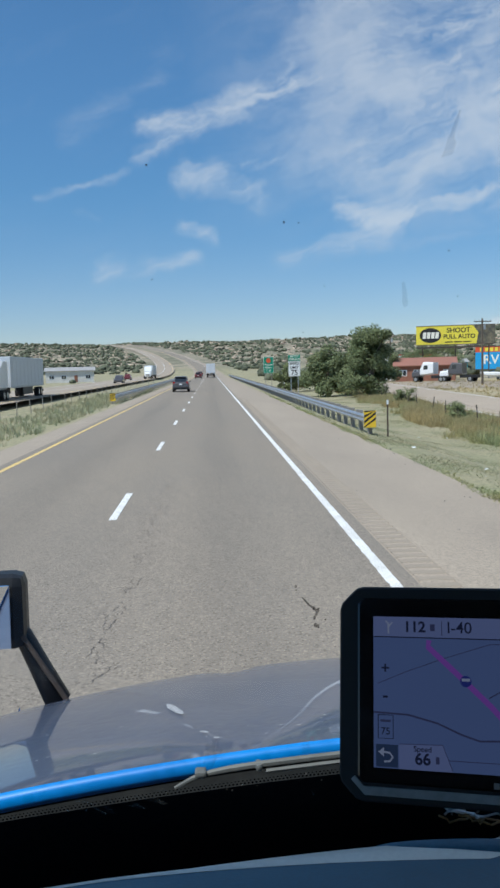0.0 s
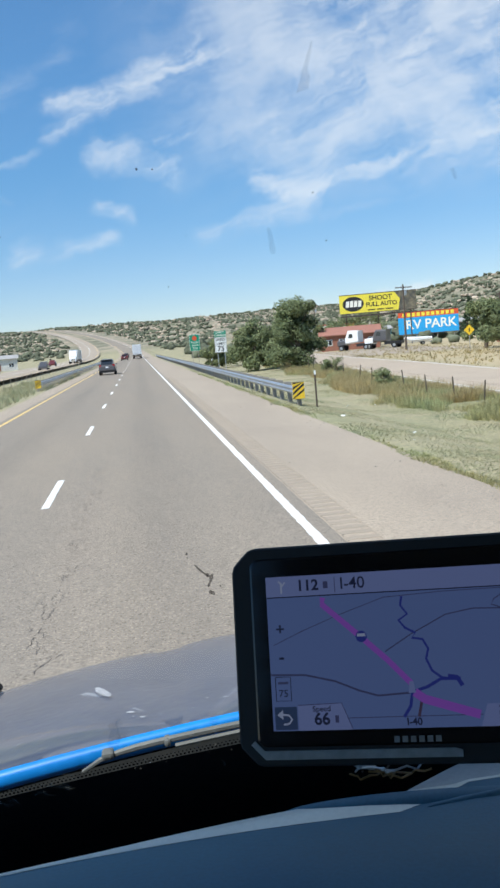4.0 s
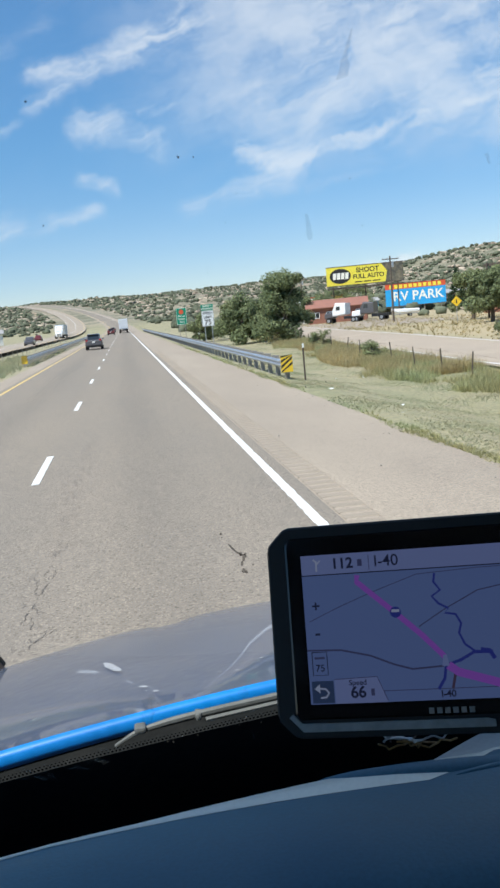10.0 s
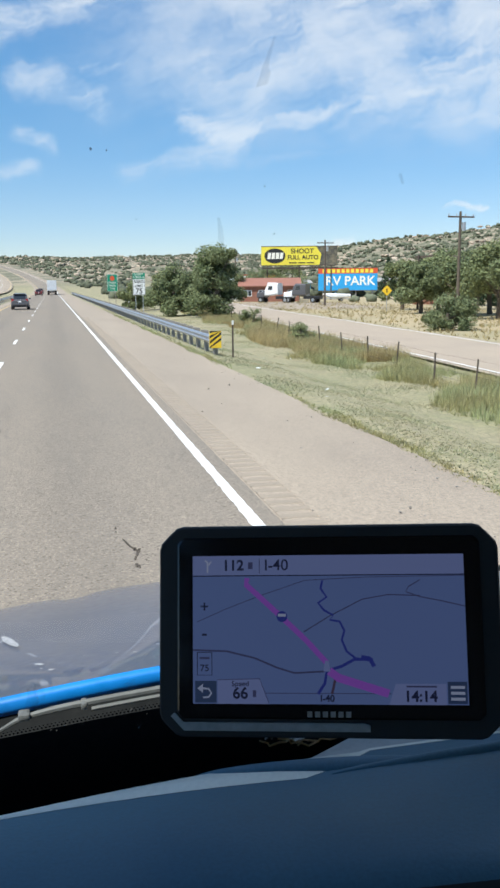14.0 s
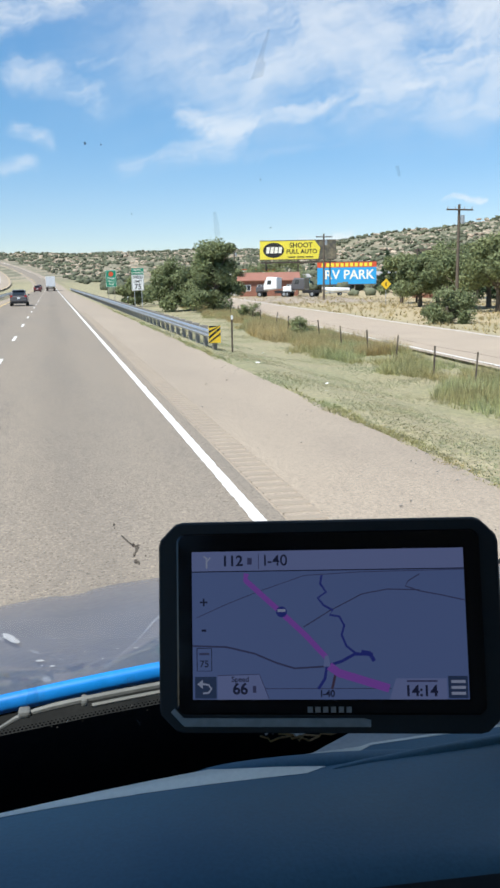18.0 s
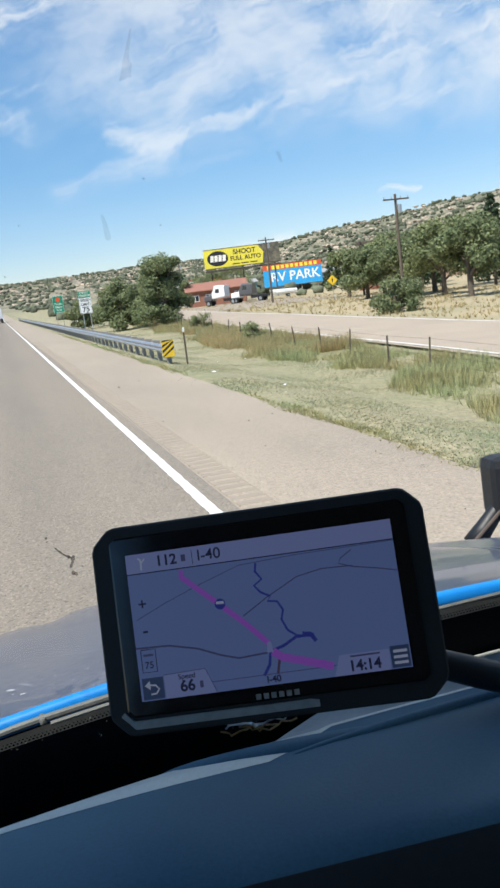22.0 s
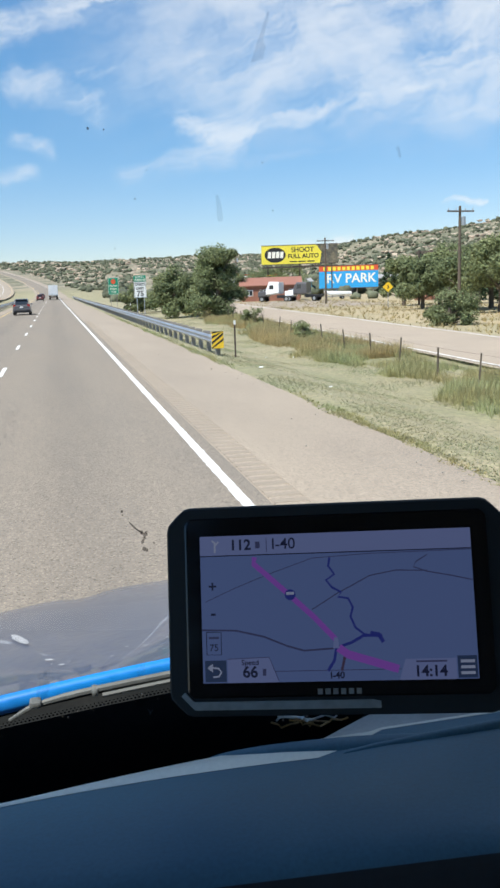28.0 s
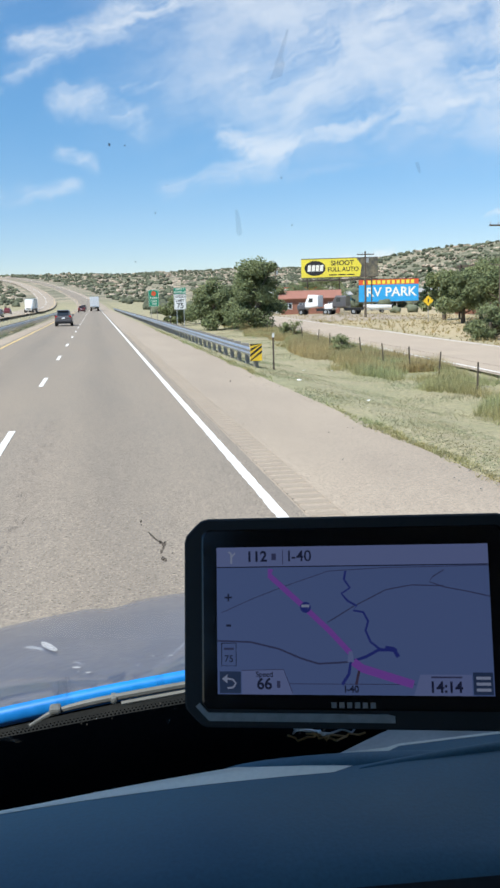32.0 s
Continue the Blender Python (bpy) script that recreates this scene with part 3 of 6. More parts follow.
# cracks and tar seams in the lane
rng = random.Random(4)
for k in range(22):
    y, x = rng.uniform(7, 60), rng.uniform(-4.5, 1.6)
    bm = bmesh.new()
    across = k % 8 != 7
    pts, px, py = [], x, y
    for i in range(rng.randint(9, 18)):
        pts.append((px, py))
        px += rng.uniform(0.10, 0.22) if across else rng.uniform(-0.07, 0.07)
        py += rng.uniform(-0.06, 0.06) if across else rng.uniform(0.15, 0.45)
        if px > LINE_R - 0.1:
            break
    w = rng.uniform(0.002, 0.005)
    prev = None
    for px, py in pts:
        ww = w * rng.uniform(0.4, 1.4)
        o = (0, ww) if across else (ww, 0)
        a, b = bm.verts.new((px - o[0], py - o[1], 0.003)), bm.verts.new((px + o[0], py + o[1], 0.003))
        if prev:
            bm.faces.new((prev[0], a, b, prev[1]))
        prev = (a, b)
    part("crack", bm, M_SEAL, road)


# one long ragged crack along the wheel path, with short side branches


def crack_line(x, y, steps, dx, dy, w0, w1):
    bm = bmesh.new()
    prev, spots = None, []
    for i in range(steps):
        w = rng.uniform(w0, w1)
        sx, sy = (w, 0) if dy > dx else (0, w)
        a, b = bm.verts.new((x - sx, y - sy, 0.0035)), bm.verts.new((x + sx, y + sy, 0.0035))
        if prev:
            bm.faces.new((prev[0], prev[1], b, a))
        prev = (a, b)
        spots.append((x, y))
        x += dx * rng.uniform(0.3, 1.6) + rng.uniform(-0.022, 0.022)
        y += dy * rng.uniform(0.3, 1.6) + rng.uniform(-0.010, 0.010)
    part("crack", bm, M_SEAL, road)
    return spots


for k in range(26):
    x, y = -0.98 + rng.gauss(0, 0.045), 6.6 + 0.46 * k + rng.uniform(-0.1, 0.1)
    if rng.random() < 0.2:
        continue
    for px, py in crack_line(x, y, rng.randint(5, 11), rng.uniform(-0.008, 0.008), 0.045, 0.001, 0.005)[::3]:
        crack_line(px, py, rng.randint(3, 6), rng.choice((-1, 1)) * 0.030, 0.022, 0.001, 0.004)
        crack_line(px + rng.uniform(-0.16, 0.16), py, rng.randint(2, 5), rng.uniform(-0.012, 0.012), 0.04, 0.001, 0.005)

for x, y, n in ((-0.6, 9.3, 10), (0.35, 9.36, 9), (-1.7, 12.4, 9), (-0.2, 12.5, 8), (-4.6, 17.5, 24), (-1.2, 26.0, 20)):
    crack_line(x, y, n, 0.055, 0.0015, 0.001, 0.004)

# ---------------------------------------------------------------- guardrails
def w_beam(y0, y1, lean=0.0):
    prof = [(0.0, 0.78), (-0.03, 0.765), (-0.075, 0.715), (-0.075, 0.69), (-0.02, 0.645), (-0.02, 0.615), (-0.075, 0.57), (-0.075, 0.545), (-0.03, 0.495), (0.0, 0.48)]
    ys = spaced((y0, y1, 3.81))
    verts = [(x + road_bend(y) + off, y, z - 0.08 + land(road_bend(y), y)) for y in ys for x, z in prof for off in (0,)]
    n = len(prof)
    faces = [(j * n + i, j * n + i + 1, (j + 1) * n + i + 1, (j + 1) * n + i) for j in range(len(ys) - 1) for i in range(n - 1)]
    me = bpy.data.meshes.new("rail")
    me.from_pydata(verts, [], faces)
    me.materials.append(M_STEEL)
    return me


bm = bmesh.new()
box(bm, 0.15, 0.20, 1.0, Matrix.Translation((0, 0, 0.2)), 0.012)
post_mesh = mesh_of(bm, "post", M_POST)
bm = bmesh.new()
box(bm, 0.13, 0.15, 0.34, Matrix.Translation((0, 0, 0.55)), 0.01)
block_mesh = mesh_of(bm, "block", M_POST)


def guardrail(x, y0, y1, face, label):
    g = thing("guardrail", label, "guardrail", Matrix.Translation((x, 0, 0)), "highway guardrails")
    r = new("rail", w_beam(y0, y1))
    r.parent = g
    r.scale.x = face
    y = y0 + 0.5
    while y < y1 - 0.3:
        z = land(road_bend(y), y) + 0.06
        for nm, me, dx in (("post", post_mesh, 0.215), ("block", block_mesh, 0.078)):
            p = new(nm, me)
            p.parent, p.location = g, (face * dx + road_bend(y), y, z)
        y += 1.905 if y < 150 else 3.81
    bm = bmesh.new()
    box(bm, 0.44, 0.03, 0.62, Matrix.Translation((face * 0.12, y0 - 0.07, 0.48)), 0.01)
    e = part("end_marker", bm, M_SIGNY, g, "yellow and black striped end marker")
    for i in range(4):
        bm = bmesh.new()
        s = 0.62
        o = -0.24 + 0.20 * i
        q = [(-0.215, o - 0.12), (0.215, o + 0.22), (0.215, o + 0.31), (-0.215, o - 0.02)]
        q = [(a, max(-0.31, min(0.31, b))) for a, b in q]
        vs = [bm.verts.new((face * 0.12 + a, y0 - 0.088, 0.48 + b)) for a, b in q]
        bm.faces.new(vs)
        part("stripe", bm, M_INK, e)
    return g


guardrail(5.62, 31.0, 262, 1, "galvanised steel guardrail on timber posts beside the shoulder")
guardrail(-7.5, 67.0, 250, -1, "galvanised steel guardrail along the grassy median")


# ---------------------------------------------------------------- fences
def wire_fence(xf, ys, label, h=1.15, wood=None):
    f = thing("wire_fence", label, "fence", group="roadside fences")
    bm = bmesh.new()
    box(bm, 0.05, 0.05, h + 0.3, Matrix.Translation((0, 0, (h - 0.3) / 2)), 0.008)
    pm = mesh_of(bm, "post", wood or M_POST)
    r2 = random.Random(9)
    pts = []
    for y in ys:
        x = xf(y)
        p = new("post", pm)
        p.parent = f
        p.matrix_local = pose(x + r2.uniform(-0.08, 0.08), y + r2.uniform(-0.7, 0.7), land(x, y) - r2.uniform(0, 0.22), r2.uniform(-6, 6), r2.uniform(-6, 6), r2.uniform(0, 90))
        pts.append(Vector((x, y, land(x, y))))
    for k in range(4):
        bm = bmesh.new()
        tube(bm, [a + Vector((0, 0, 0.25 + 0.24 * k)) for a in pts], 0.004, 4)
        part("wire", bm, M_DARKSTEEL, f)
    return f


wire_fence(lambda y: front_x(y) - 2.3, spaced((10, 150, 4.2)), "leaning timber and wire fence in tall weeds", wood=M_BARK)
wire_fence(lambda y: -13.0, spaced((36, 200, 4.5)), "low wire fence on steel posts along the median")


# ---------------------------------------------------------------- vegetation
ICO_V, ICO_F = None, None
bm = bmesh.new()
bmesh.ops.create_icosphere(bm, subdivisions=2, radius=1.0)
bm.verts.ensure_lookup_table()
ICO_V = np.array([v.co[:] for v in bm.verts])
ICO_F = np.array([[v.index for v in f.verts] for f in bm.faces])
bm.free()


def raw_mesh(name, verts, faces, material):
    """A mesh from arrays of corners and equal-sided faces."""
    me = bpy.data.meshes.new(name)
    k = faces.shape[1]
    me.vertices.add(len(verts))
    me.vertices.foreach_set("co", np.asarray(verts, np.float32).ravel())
    me.loops.add(faces.size)
    me.loops.foreach_set("vertex_index", faces.astype(np.int32).ravel())
    me.polygons.add(len(faces))
    me.polygons.foreach_set("loop_start", np.arange(0, faces.size, k, dtype=np.int32))
    me.update(calc_edges=True)
    me.materials.append(material)
    return me


def blobs(name, places, sizes, material, seed, squash=0.8, rough=0.35):
    """Rugged clumps, each its own island of one mesh."""
    g = np.random.default_rng(seed)
    n, k = len(places), len(ICO_V)
    v = ICO_V[None] * (1 + g.normal(0, rough, (n, k, 1)).clip(-0.6, 0.7)) * np.array([1, 1, squash])
    v = v * np.asarray(sizes)[:, None, None] + np.asarray(places)[:, None]
    f = ICO_F[None] + (np.arange(n) * k)[:, None, None]
    return raw_mesh(name, v.reshape(-1, 3), f.reshape(-1, 3), material)


def leaves(centres, radii, count, size, seed, flat=0.8):
    """Small leaf-cluster faces filling round clumps, denser at their skins."""
    g = np.random.default_rng(seed)
    c = g.integers(0, len(centres), count)
    d = g.normal(size=(count, 3))
    d /= np.linalg.norm(d, axis=1)[:, None]
    p = np.asarray(centres)[c] + d * (np.asarray(radii)[c] * g.uniform(0.45, 1.08, count))[:, None] * np.array([1, 1, flat])
    nrm = d * 0.75 + np.array([0, 0, 0.35]) + g.normal(0, 0.55, (count, 3))
    nrm /= np.linalg.norm(nrm, axis=1)[:, None]
    a = np.cross(nrm, g.normal(size=(count, 3)))
    a /= np.linalg.norm(a, axis=1)[:, None]
    b = np.cross(nrm, a)
    s = (size * g.uniform(0.5, 1.4, count))[:, None]
    v = np.stack([p - a * s, p + b * s * 0.6, p + a * s, p - b * s * 0.6], 1)
    return v.reshape(-1, 3), np.arange(count * 4).reshape(-1, 4)


def tree(x, y, h, w, material, seed, label, trunk=0.22, count=5200, name="tree", low=0.22, leaf=0.135):
    """A broad-leaved tree: tapered trunk, limbs and an uneven crown."""
    r2 = random.Random(seed)
    t = thing(name, label, "tree", Matrix.Translation((x, y, land(x, y) - 0.05)), "roadside trees")
    bm = bmesh.new()
    cs, rs = [], []
    top = Vector((r2.uniform(-0.3, 0.3), r2.uniform(-0.3, 0.3), h * 0.5))
    rod(bm, (0, 0, 0), top, w * 0.035 + 0.06, w * 0.02 + 0.03, 9)
    for i in range(27):
        ang, up = r2.uniform(0, 6.283), r2.uniform(low, 0.86)
        reach = w * 0.5 * (1 - abs(up - 0.5) * 0.85) * r2.uniform(0.35, 1.0)
        c = Vector((math.cos(ang) * reach, math.sin(ang) * reach, h * up))
        s = top * min(1, up * 1.1)
        if i % 2 == 0:
            rod(bm, s, c, 0.035 + w * 0.008, 0.015, 6)
        cs.append(c)
        rs.append(w * r2.uniform(0.09, 0.20))
    cs.append(Vector((0, 0, h * 0.86)))
    rs.append(w * 0.19)
    part("trunk", bm, M_BARK, t)
    v, f = leaves([c[:] for c in cs], rs, int(count * 2.4), leaf, seed, 0.85)
    v[:, 2] = np.maximum(v[:, 2], 0.05)
    cr = new("crown", raw_mesh("crown", v, f, material))
    cr.parent = t
    return t


def pine(x, y, h, w, seed, label):
    r2 = random.Random(seed)
    t = thing("conifer", label, "tree", Matrix.Translation((x, y, land(x, y) - 0.05)), "roadside trees")
    bm = bmesh.new()
    rod(bm, (0, 0, 0), (0, 0, h * 0.95), 0.16, 0.03, 8)
    cs, rs = [], []
    for i in range(46):
        up = 0.10 + 0.88 * (i / 45)
        reach = w * 0.5 * (1.03 - up) ** 0.8 * r2.uniform(0.45, 1.0)
        ang = i * 2.4
        c = Vector((math.cos(ang) * reach, math.sin(ang) * reach, h * up))
        if i % 3 == 0:
            rod(bm, (0, 0, h * up), c, 0.03, 0.012, 5)
        cs.append(c[:])
        rs.append(w * 0.15 * (1.25 - up))
    part("trunk", bm, M_BARK, t)
    v, f = leaves(cs, rs, 5200, 0.16, seed, 0.7)
    v[:, 2] = np.maximum(v[:, 2], 0.1)
    cr = new("crown", raw_mesh("crown", v, f, M_PINE))
    cr.parent = t
    return t

BIG = "bushy dark green roadside tree with low dense crown"
tree(12.6, 92, 5.6, 5.2, M_LEAF, 11, BIG, low=0.12)
tree(16.2, 86, 7.4, 6.4, M_LEAF, 12, "tall spreading dark green tree by the frontage road", low=0.12, count=6500)
tree(17.4, 104, 5.6, 5.4, M_LEAF, 13, BIG, low=0.12)
tree(10.4, 112, 4.0, 4.2, M_LEAF2, 14, "low rounded green shrub tree on the verge", low=0.12, count=3000)
tree(14.5, 118, 5.2, 5.4, M_LEAF2, 15, BIG, low=0.12, count=3500)
tree(56.5, 92, 8.6, 7.0, M_LEAF2, 16, "broad green shade tree on a lawn beyond the road")
tree(49.5, 84, 8.2, 7.0, M_LEAF, 17, "tall green shade tree on a lawn beyond the road")
tree(55.0, 118, 6.0, 6.0, M_LEAF2, 18, "rounded green garden tree beside a house", count=4000)
tree(33.2, 164, 6.0, 6.6, M_LEAF, 19, "round dark green tree in front of a trailer home", count=4000)
tree(58.0, 112, 8.0, 7.5, M_LEAF2, 20, "broad green tree in front of the hillside", count=4500)
tree(40.0, 172, 5.5, 6.5, M_LEAF, 21, "distant dark green tree by the frontage road", count=2500)
tree(46.0, 188, 7.0, 8.0, M_LEAF, 22, "distant dark green tree among the buildings", count=2500)
tree(81.0, 188, 8.0, 9.0, M_LEAF, 23, "distant dark green tree below the hillside", count=2500)
tree(41.5, 99, 6.2, 5.6, M_LEAF2, 26, "light green shade tree on the grass beyond the road", count=4500)
tree(57.0, 121, 8.6, 7.6, M_LEAF, 24, "full green tree beside the red-roofed house", count=4500)
tree(51.5, 186, 8.0, 9.0, M_LEAF2, 25, "broad distant tree behind the billboards", count=3000)
ROW = "shade tree with a bare trunk beyond the frontage road"
for k, (x, y, h, w) in enumerate(((36.5, 62, 6.4, 5.6), (38.5, 70, 7.2, 6.0), (58.0, 124, 5.2, 5.4), (62.0, 134, 6.0, 6.0), (38.2, 86, 5.6, 5.4), (41.4, 88.5, 6.6, 5.8), (39.2, 78, 6.2, 6.2), (43.5, 81, 7.4, 6.6))):
    tree(x, y, h, w, M_LEAF2 if k % 2 else M_LEAF, 80 + k, "light green " + ROW if k % 2 else "dark green " + ROW, count=5200, low=0.34)
tree(26.4, 55.0, 2.5, 3.7, M_LEAF, 88, "dense rounded dark green bush at the frontage road's edge", count=4200, name="bush", low=0.10, leaf=0.075)
pine(52.0, 97, 7.6, 4.6, 31, "dense dark green conifer beside the frontage road")
pine(47.5, 76, 9.0, 5.0, 32, "tall dark green conifer beside a utility pole")
pine(66.0, 165, 8.5, 4.5, 33, "dark green conifer between houses")

for y, h, w, k in ((47, 1.1, 1.5, 61), (66, 1.5, 1.9, 62), (101, 1.8, 2.4, 63)):
    tree(front_x(y) - 2.4, y, h, w, M_LEAF2, k, "small round green bush beside the wire fence", count=900, name="bush", low=0.15, leaf=0.06)

# scrub and stones on the slopes
g = np.random.default_rng(5)
spots, sizes, stones, ssz = [], [], [], []
while len(spots) < 16500:
    far = g.uniform(0, 1) ** 0.75
    y = 120 + 1450 * far
    x = g.uniform(-0.34, 0.60) * y + g.uniform(-40, 40)
    z = land(x, y)
    if (z < 1.2 and g.uniform() > 0.02) or abs(x - road_bend(y) + 9) < 26 or (0 < x - front_x(y) < 12):
        continue
    s = g.uniform(0.4, 1.2) * (1.0 + y / 1500)
    spots.append((x, y, z + s * 0.45))
    sizes.append(s)
while len(stones) < 8000:
    y = 150 + 1300 * g.uniform(0, 1) ** 0.8
    x = g.uniform(-0.34, 0.60) * y + g.uniform(-40, 40)
    z = land(x, y)
    if z < 5 or abs(x - road_bend(y) + 9) < 26:
        continue
    s = g.uniform(0.35, 1.7) * (0.8 + y / 1500)
    for k in range(2):
        stones.append((x + g.normal(0, 1.5 * s), y + g.normal(0, 1.0), z + 0.1 * s))
        ssz.append(s * g.uniform(0.5, 1.1))
while len(spots) < 17100:
    y = g.uniform(185, 520)
    x = g.uniform(0.06, 0.62) * y
    z = land(x, y)
    if z > 4 or (-3 < x - front_x(y) < 13) or noise.noise(Vector((x * 0.03, y * 0.02, 3.0))) < 0.05:
        continue
    s = g.uniform(0.9, 2.3)
    spots.append((x, y, z + s * 0.5))
    sizes.append(s)
tagged(new("juniper_scrub", blobs("juniper_scrub", spots, sizes, M_JUNIPER, 6, 0.8, 0.22)), "dark green juniper bushes dotting the stony hillsides", "scrub", kind="stuff")
tagged(new("hillside_rocks", blobs("hillside_rocks", stones, ssz, M_ROCK, 7, 0.5, 0.3)), "pale sandstone outcrops and boulders on the hillsides", "rocks", kind="stuff")


def blades(places, heights, seed, width=0.012, per=7, splay=0.5):
    """Tufts of narrow blades."""
    g2 = np.random.default_rng(seed)
    n = len(places)
    p = np.repeat(np.asarray(places), per, 0)
    h = np.repeat(np.asarray(heights), per) * g2.uniform(0.5, 1.15, n * per)
    ang = g2.uniform(0, 6.283, n * per)
    o = np.stack([np.cos(ang), np.sin(ang), np.zeros_like(ang)], 1)
    root = p + o * (g2.uniform(0, 0.35, n * per) * h)[:, None]
    side = np.stack([-np.sin(ang), np.cos(ang), np.zeros_like(ang)], 1) * (width * (0.6 + h))[:, None]
    tip = root + o * (h * splay * g2.uniform(0.2, 1.0, n * per))[:, None] + np.array([0, 0, 1]) * h[:, None]
    v = np.stack([root - side, root + side, tip], 1)
    return v.reshape(-1, 3), np.arange(n * per * 3).reshape(-1, 3)


def scatter(n, seed, xa, xb, ya, yb, h0, h1, power=1.6, patch=1.3):
    g2 = np.random.default_rng(seed)
    pl, hs = [], []
    while len(pl) < n:
        y = ya + (yb - ya) * g2.uniform() ** power
        x = xa(y) + (xb(y) - xa(y)) * g2.uniform()
        k = noise.noise(Vector((x * 0.5, y * 0.3, seed)))
        if g2.uniform() > 0.6 + patch * k:
            continue
        pl.append((x, y, land(x, y) - 0.01))
        hs.append(g2.uniform(h0, h1) * (1 + 0.6 * k))
    return pl, hs


pl, hs = scatter(60000, 41, lambda y: SHOULDER_R + 0.02 + 0.10 * math.sin(y * 1.7) + 0.05 * math.sin(y * 5.3), lambda y: front_x(y) - 2.5, 7, 95, 0.015, 0.046, 1.5, 1.0)
tagged(new("mown_grass", raw_mesh("mown_grass", *blades(pl, hs, 42, 0.011, 7, 1.4), M_GRASS)), "short mown yellow-green grass on the verge", "grass", kind="stuff")
pl, hs = scatter(13000, 43, lambda y: front_x(y) - 4.2 + 0.8 * math.sin(y * 0.31) + 0.5 * math.sin(y * 0.83), lambda y: front_x(y) - 0.6, 9, 120, 0.10, 0.46, 1.3, 1.9)
tagged(new("tall_weeds", raw_mesh("tall_weeds", *blades(pl, hs, 44, 0.008, 12, 0.8), M_WEED)), "tall green and straw-coloured weeds along the fence", "weeds", kind="stuff")
pl, hs = scatter(2600, 57, lambda y: SHOULDER_R - 0.10 + 0.08 * math.sin(y * 1.1), lambda y: SHOULDER_R + 0.22 + 0.10 * math.sin(y * 1.7), 7, 75, 0.02, 0.075, 1.5, 2.0)
tagged(new("edge_weeds", raw_mesh("edge_weeds", *blades(pl, hs, 58, 0.012, 8, 1.1), M_WEED)), "ragged small weeds along the edge of the shoulder", "weeds", kind="stuff")
pl, hs = scatter(9000, 53, lambda y: front_x(y) - 4.4 + 0.6 * math.sin(y * 0.23), lambda y: front_x(y) - 0.5, 34, 150, 0.18, 0.56, 1.2, 2.2)
tagged(new("straw_grass", raw_mesh("straw_grass", *blades(pl, hs, 54, 0.010, 10, 0.7), M_STRAW)), "golden dry grass standing along the fence", "grass", kind="stuff")
pl, hs = scatter(3200, 45, lambda y: -13.5, lambda y: -7.2, 12, 110, 0.12, 0.45)
tagged(new("median_weeds", raw_mesh("median_weeds", *blades(pl, hs, 46, 0.02, 8, 0.8), M_GRASS)), "dry patchy weeds on the median", "weeds", kind="stuff")
pl, hs = scatter(4200, 47, lambda y: front_x(y) + FRONT_W + 0.4, lambda y: front_x(y) + FRONT_W + 22, 20, 150, 0.10, 0.32)
tagged(new("field_grass", raw_mesh("field_grass", *blades(pl, hs, 48, 0.03, 7, 0.8), M_STRAW)), "dry golden grass on the field beyond the frontage road", "grass", kind="stuff")


# ---------------------------------------------------------------- boards, signs and poles
def on_face(bm, pts, y):
    bm.faces.new([bm.verts.new((a, y, b)) for a, b in pts])


def board(name, label, x, y, turn, w, h, z0, panel_mat, posts, post_mat):
    t = thing(name, label, "billboard", pose(x, y, land(x, y), 0, 0, turn), "roadside billboards")
    bm = bmesh.new()
    box(bm, w, 0.18, h, Matrix.Translation((0, 0, z0 + h / 2)), 0.02)
    part("panel", bm, panel_mat, t)
    bm = bmesh.new()
    for a, b in (((0, 0, z0 - 0.05), (w + 0.1, 0.26, 0.14)), ((0, 0, z0 + h + 0.05), (w + 0.1, 0.26, 0.12))):
        box(bm, *b, Matrix.Translation(a), 0.02)
    part("trim", bm, M_DARKSTEEL, t)
    for i in range(posts):
        bm = bmesh.new()
        px = -w * 0.42 + w * 0.84 * i / max(1, posts - 1)
        rod(bm, (px, 0.25, -3.0), (px, 0.25, z0 + h * 0.9), 0.13, 0.12, 8)
        part("post", bm, post_mat, t)
    return t


b = board("billboard", "yellow billboard with black lettering over a shrub slope", 49.5, 172, -14, 15.5, 3.7, 6.0, M_YELB, 3, M_DARKSTEEL)
b.location.z += 1.0
bm = bmesh.new()
on_face(bm, [(-4.95 + 2.15 * math.cos(a), 7.85 + 1.5 * math.sin(a)) for a in np.linspace(0, 6.283, 29)[:-1]], -0.100)
part("emblem", bm, M_INK, b, "black oval emblem")
bm = bmesh.new()
for i in range(4):
    on_face(bm, [(-6.5 + i * 0.83, 7.25), (-5.85 + i * 0.83, 7.25), (-5.7 + i * 0.83, 8.5), (-6.35 + i * 0.83, 8.5)], -0.106)
part("emblem_bar", bm, M_CREAM, b)
bm = bmesh.new()
on_face(bm, [(4.1, 6.0), (7.74, 6.0), (7.74, 9.7), (3.4, 9.7), (4.5, 8.2)], -0.101)
part("picture", bm, M_DARKB, b, "dark printed picture")
lettering("words", "SHOOT", 1.35, M_INK, b, pose(0.6, -0.104, 8.75, 90), bold=0.03)
lettering("words", "FULL AUTO", 1.2, M_INK, b, pose(0.75, -0.104, 7.5, 90), bold=0.03)
for i in range(3):
    bm = bmesh.new()
    box(bm, 1.5, 0.01, 0.22, Matrix.Translation((-1.3 + i * 1.8, -0.1, 6.45)))
    part("small_print", bm, M_INK, b)
for nm, y2, z2, s in (("catwalk", -0.75, 5.55, (15.5, 0.9, 0.06)), ("catwalk_rail", -1.1, 5.35, (15.5, 0.08, 0.25))):
    bm = bmesh.new()
    box(bm, *s, Matrix.Translation((0, y2, z2)), 0.01)
    part(nm, bm, M_DARKSTEEL, b)
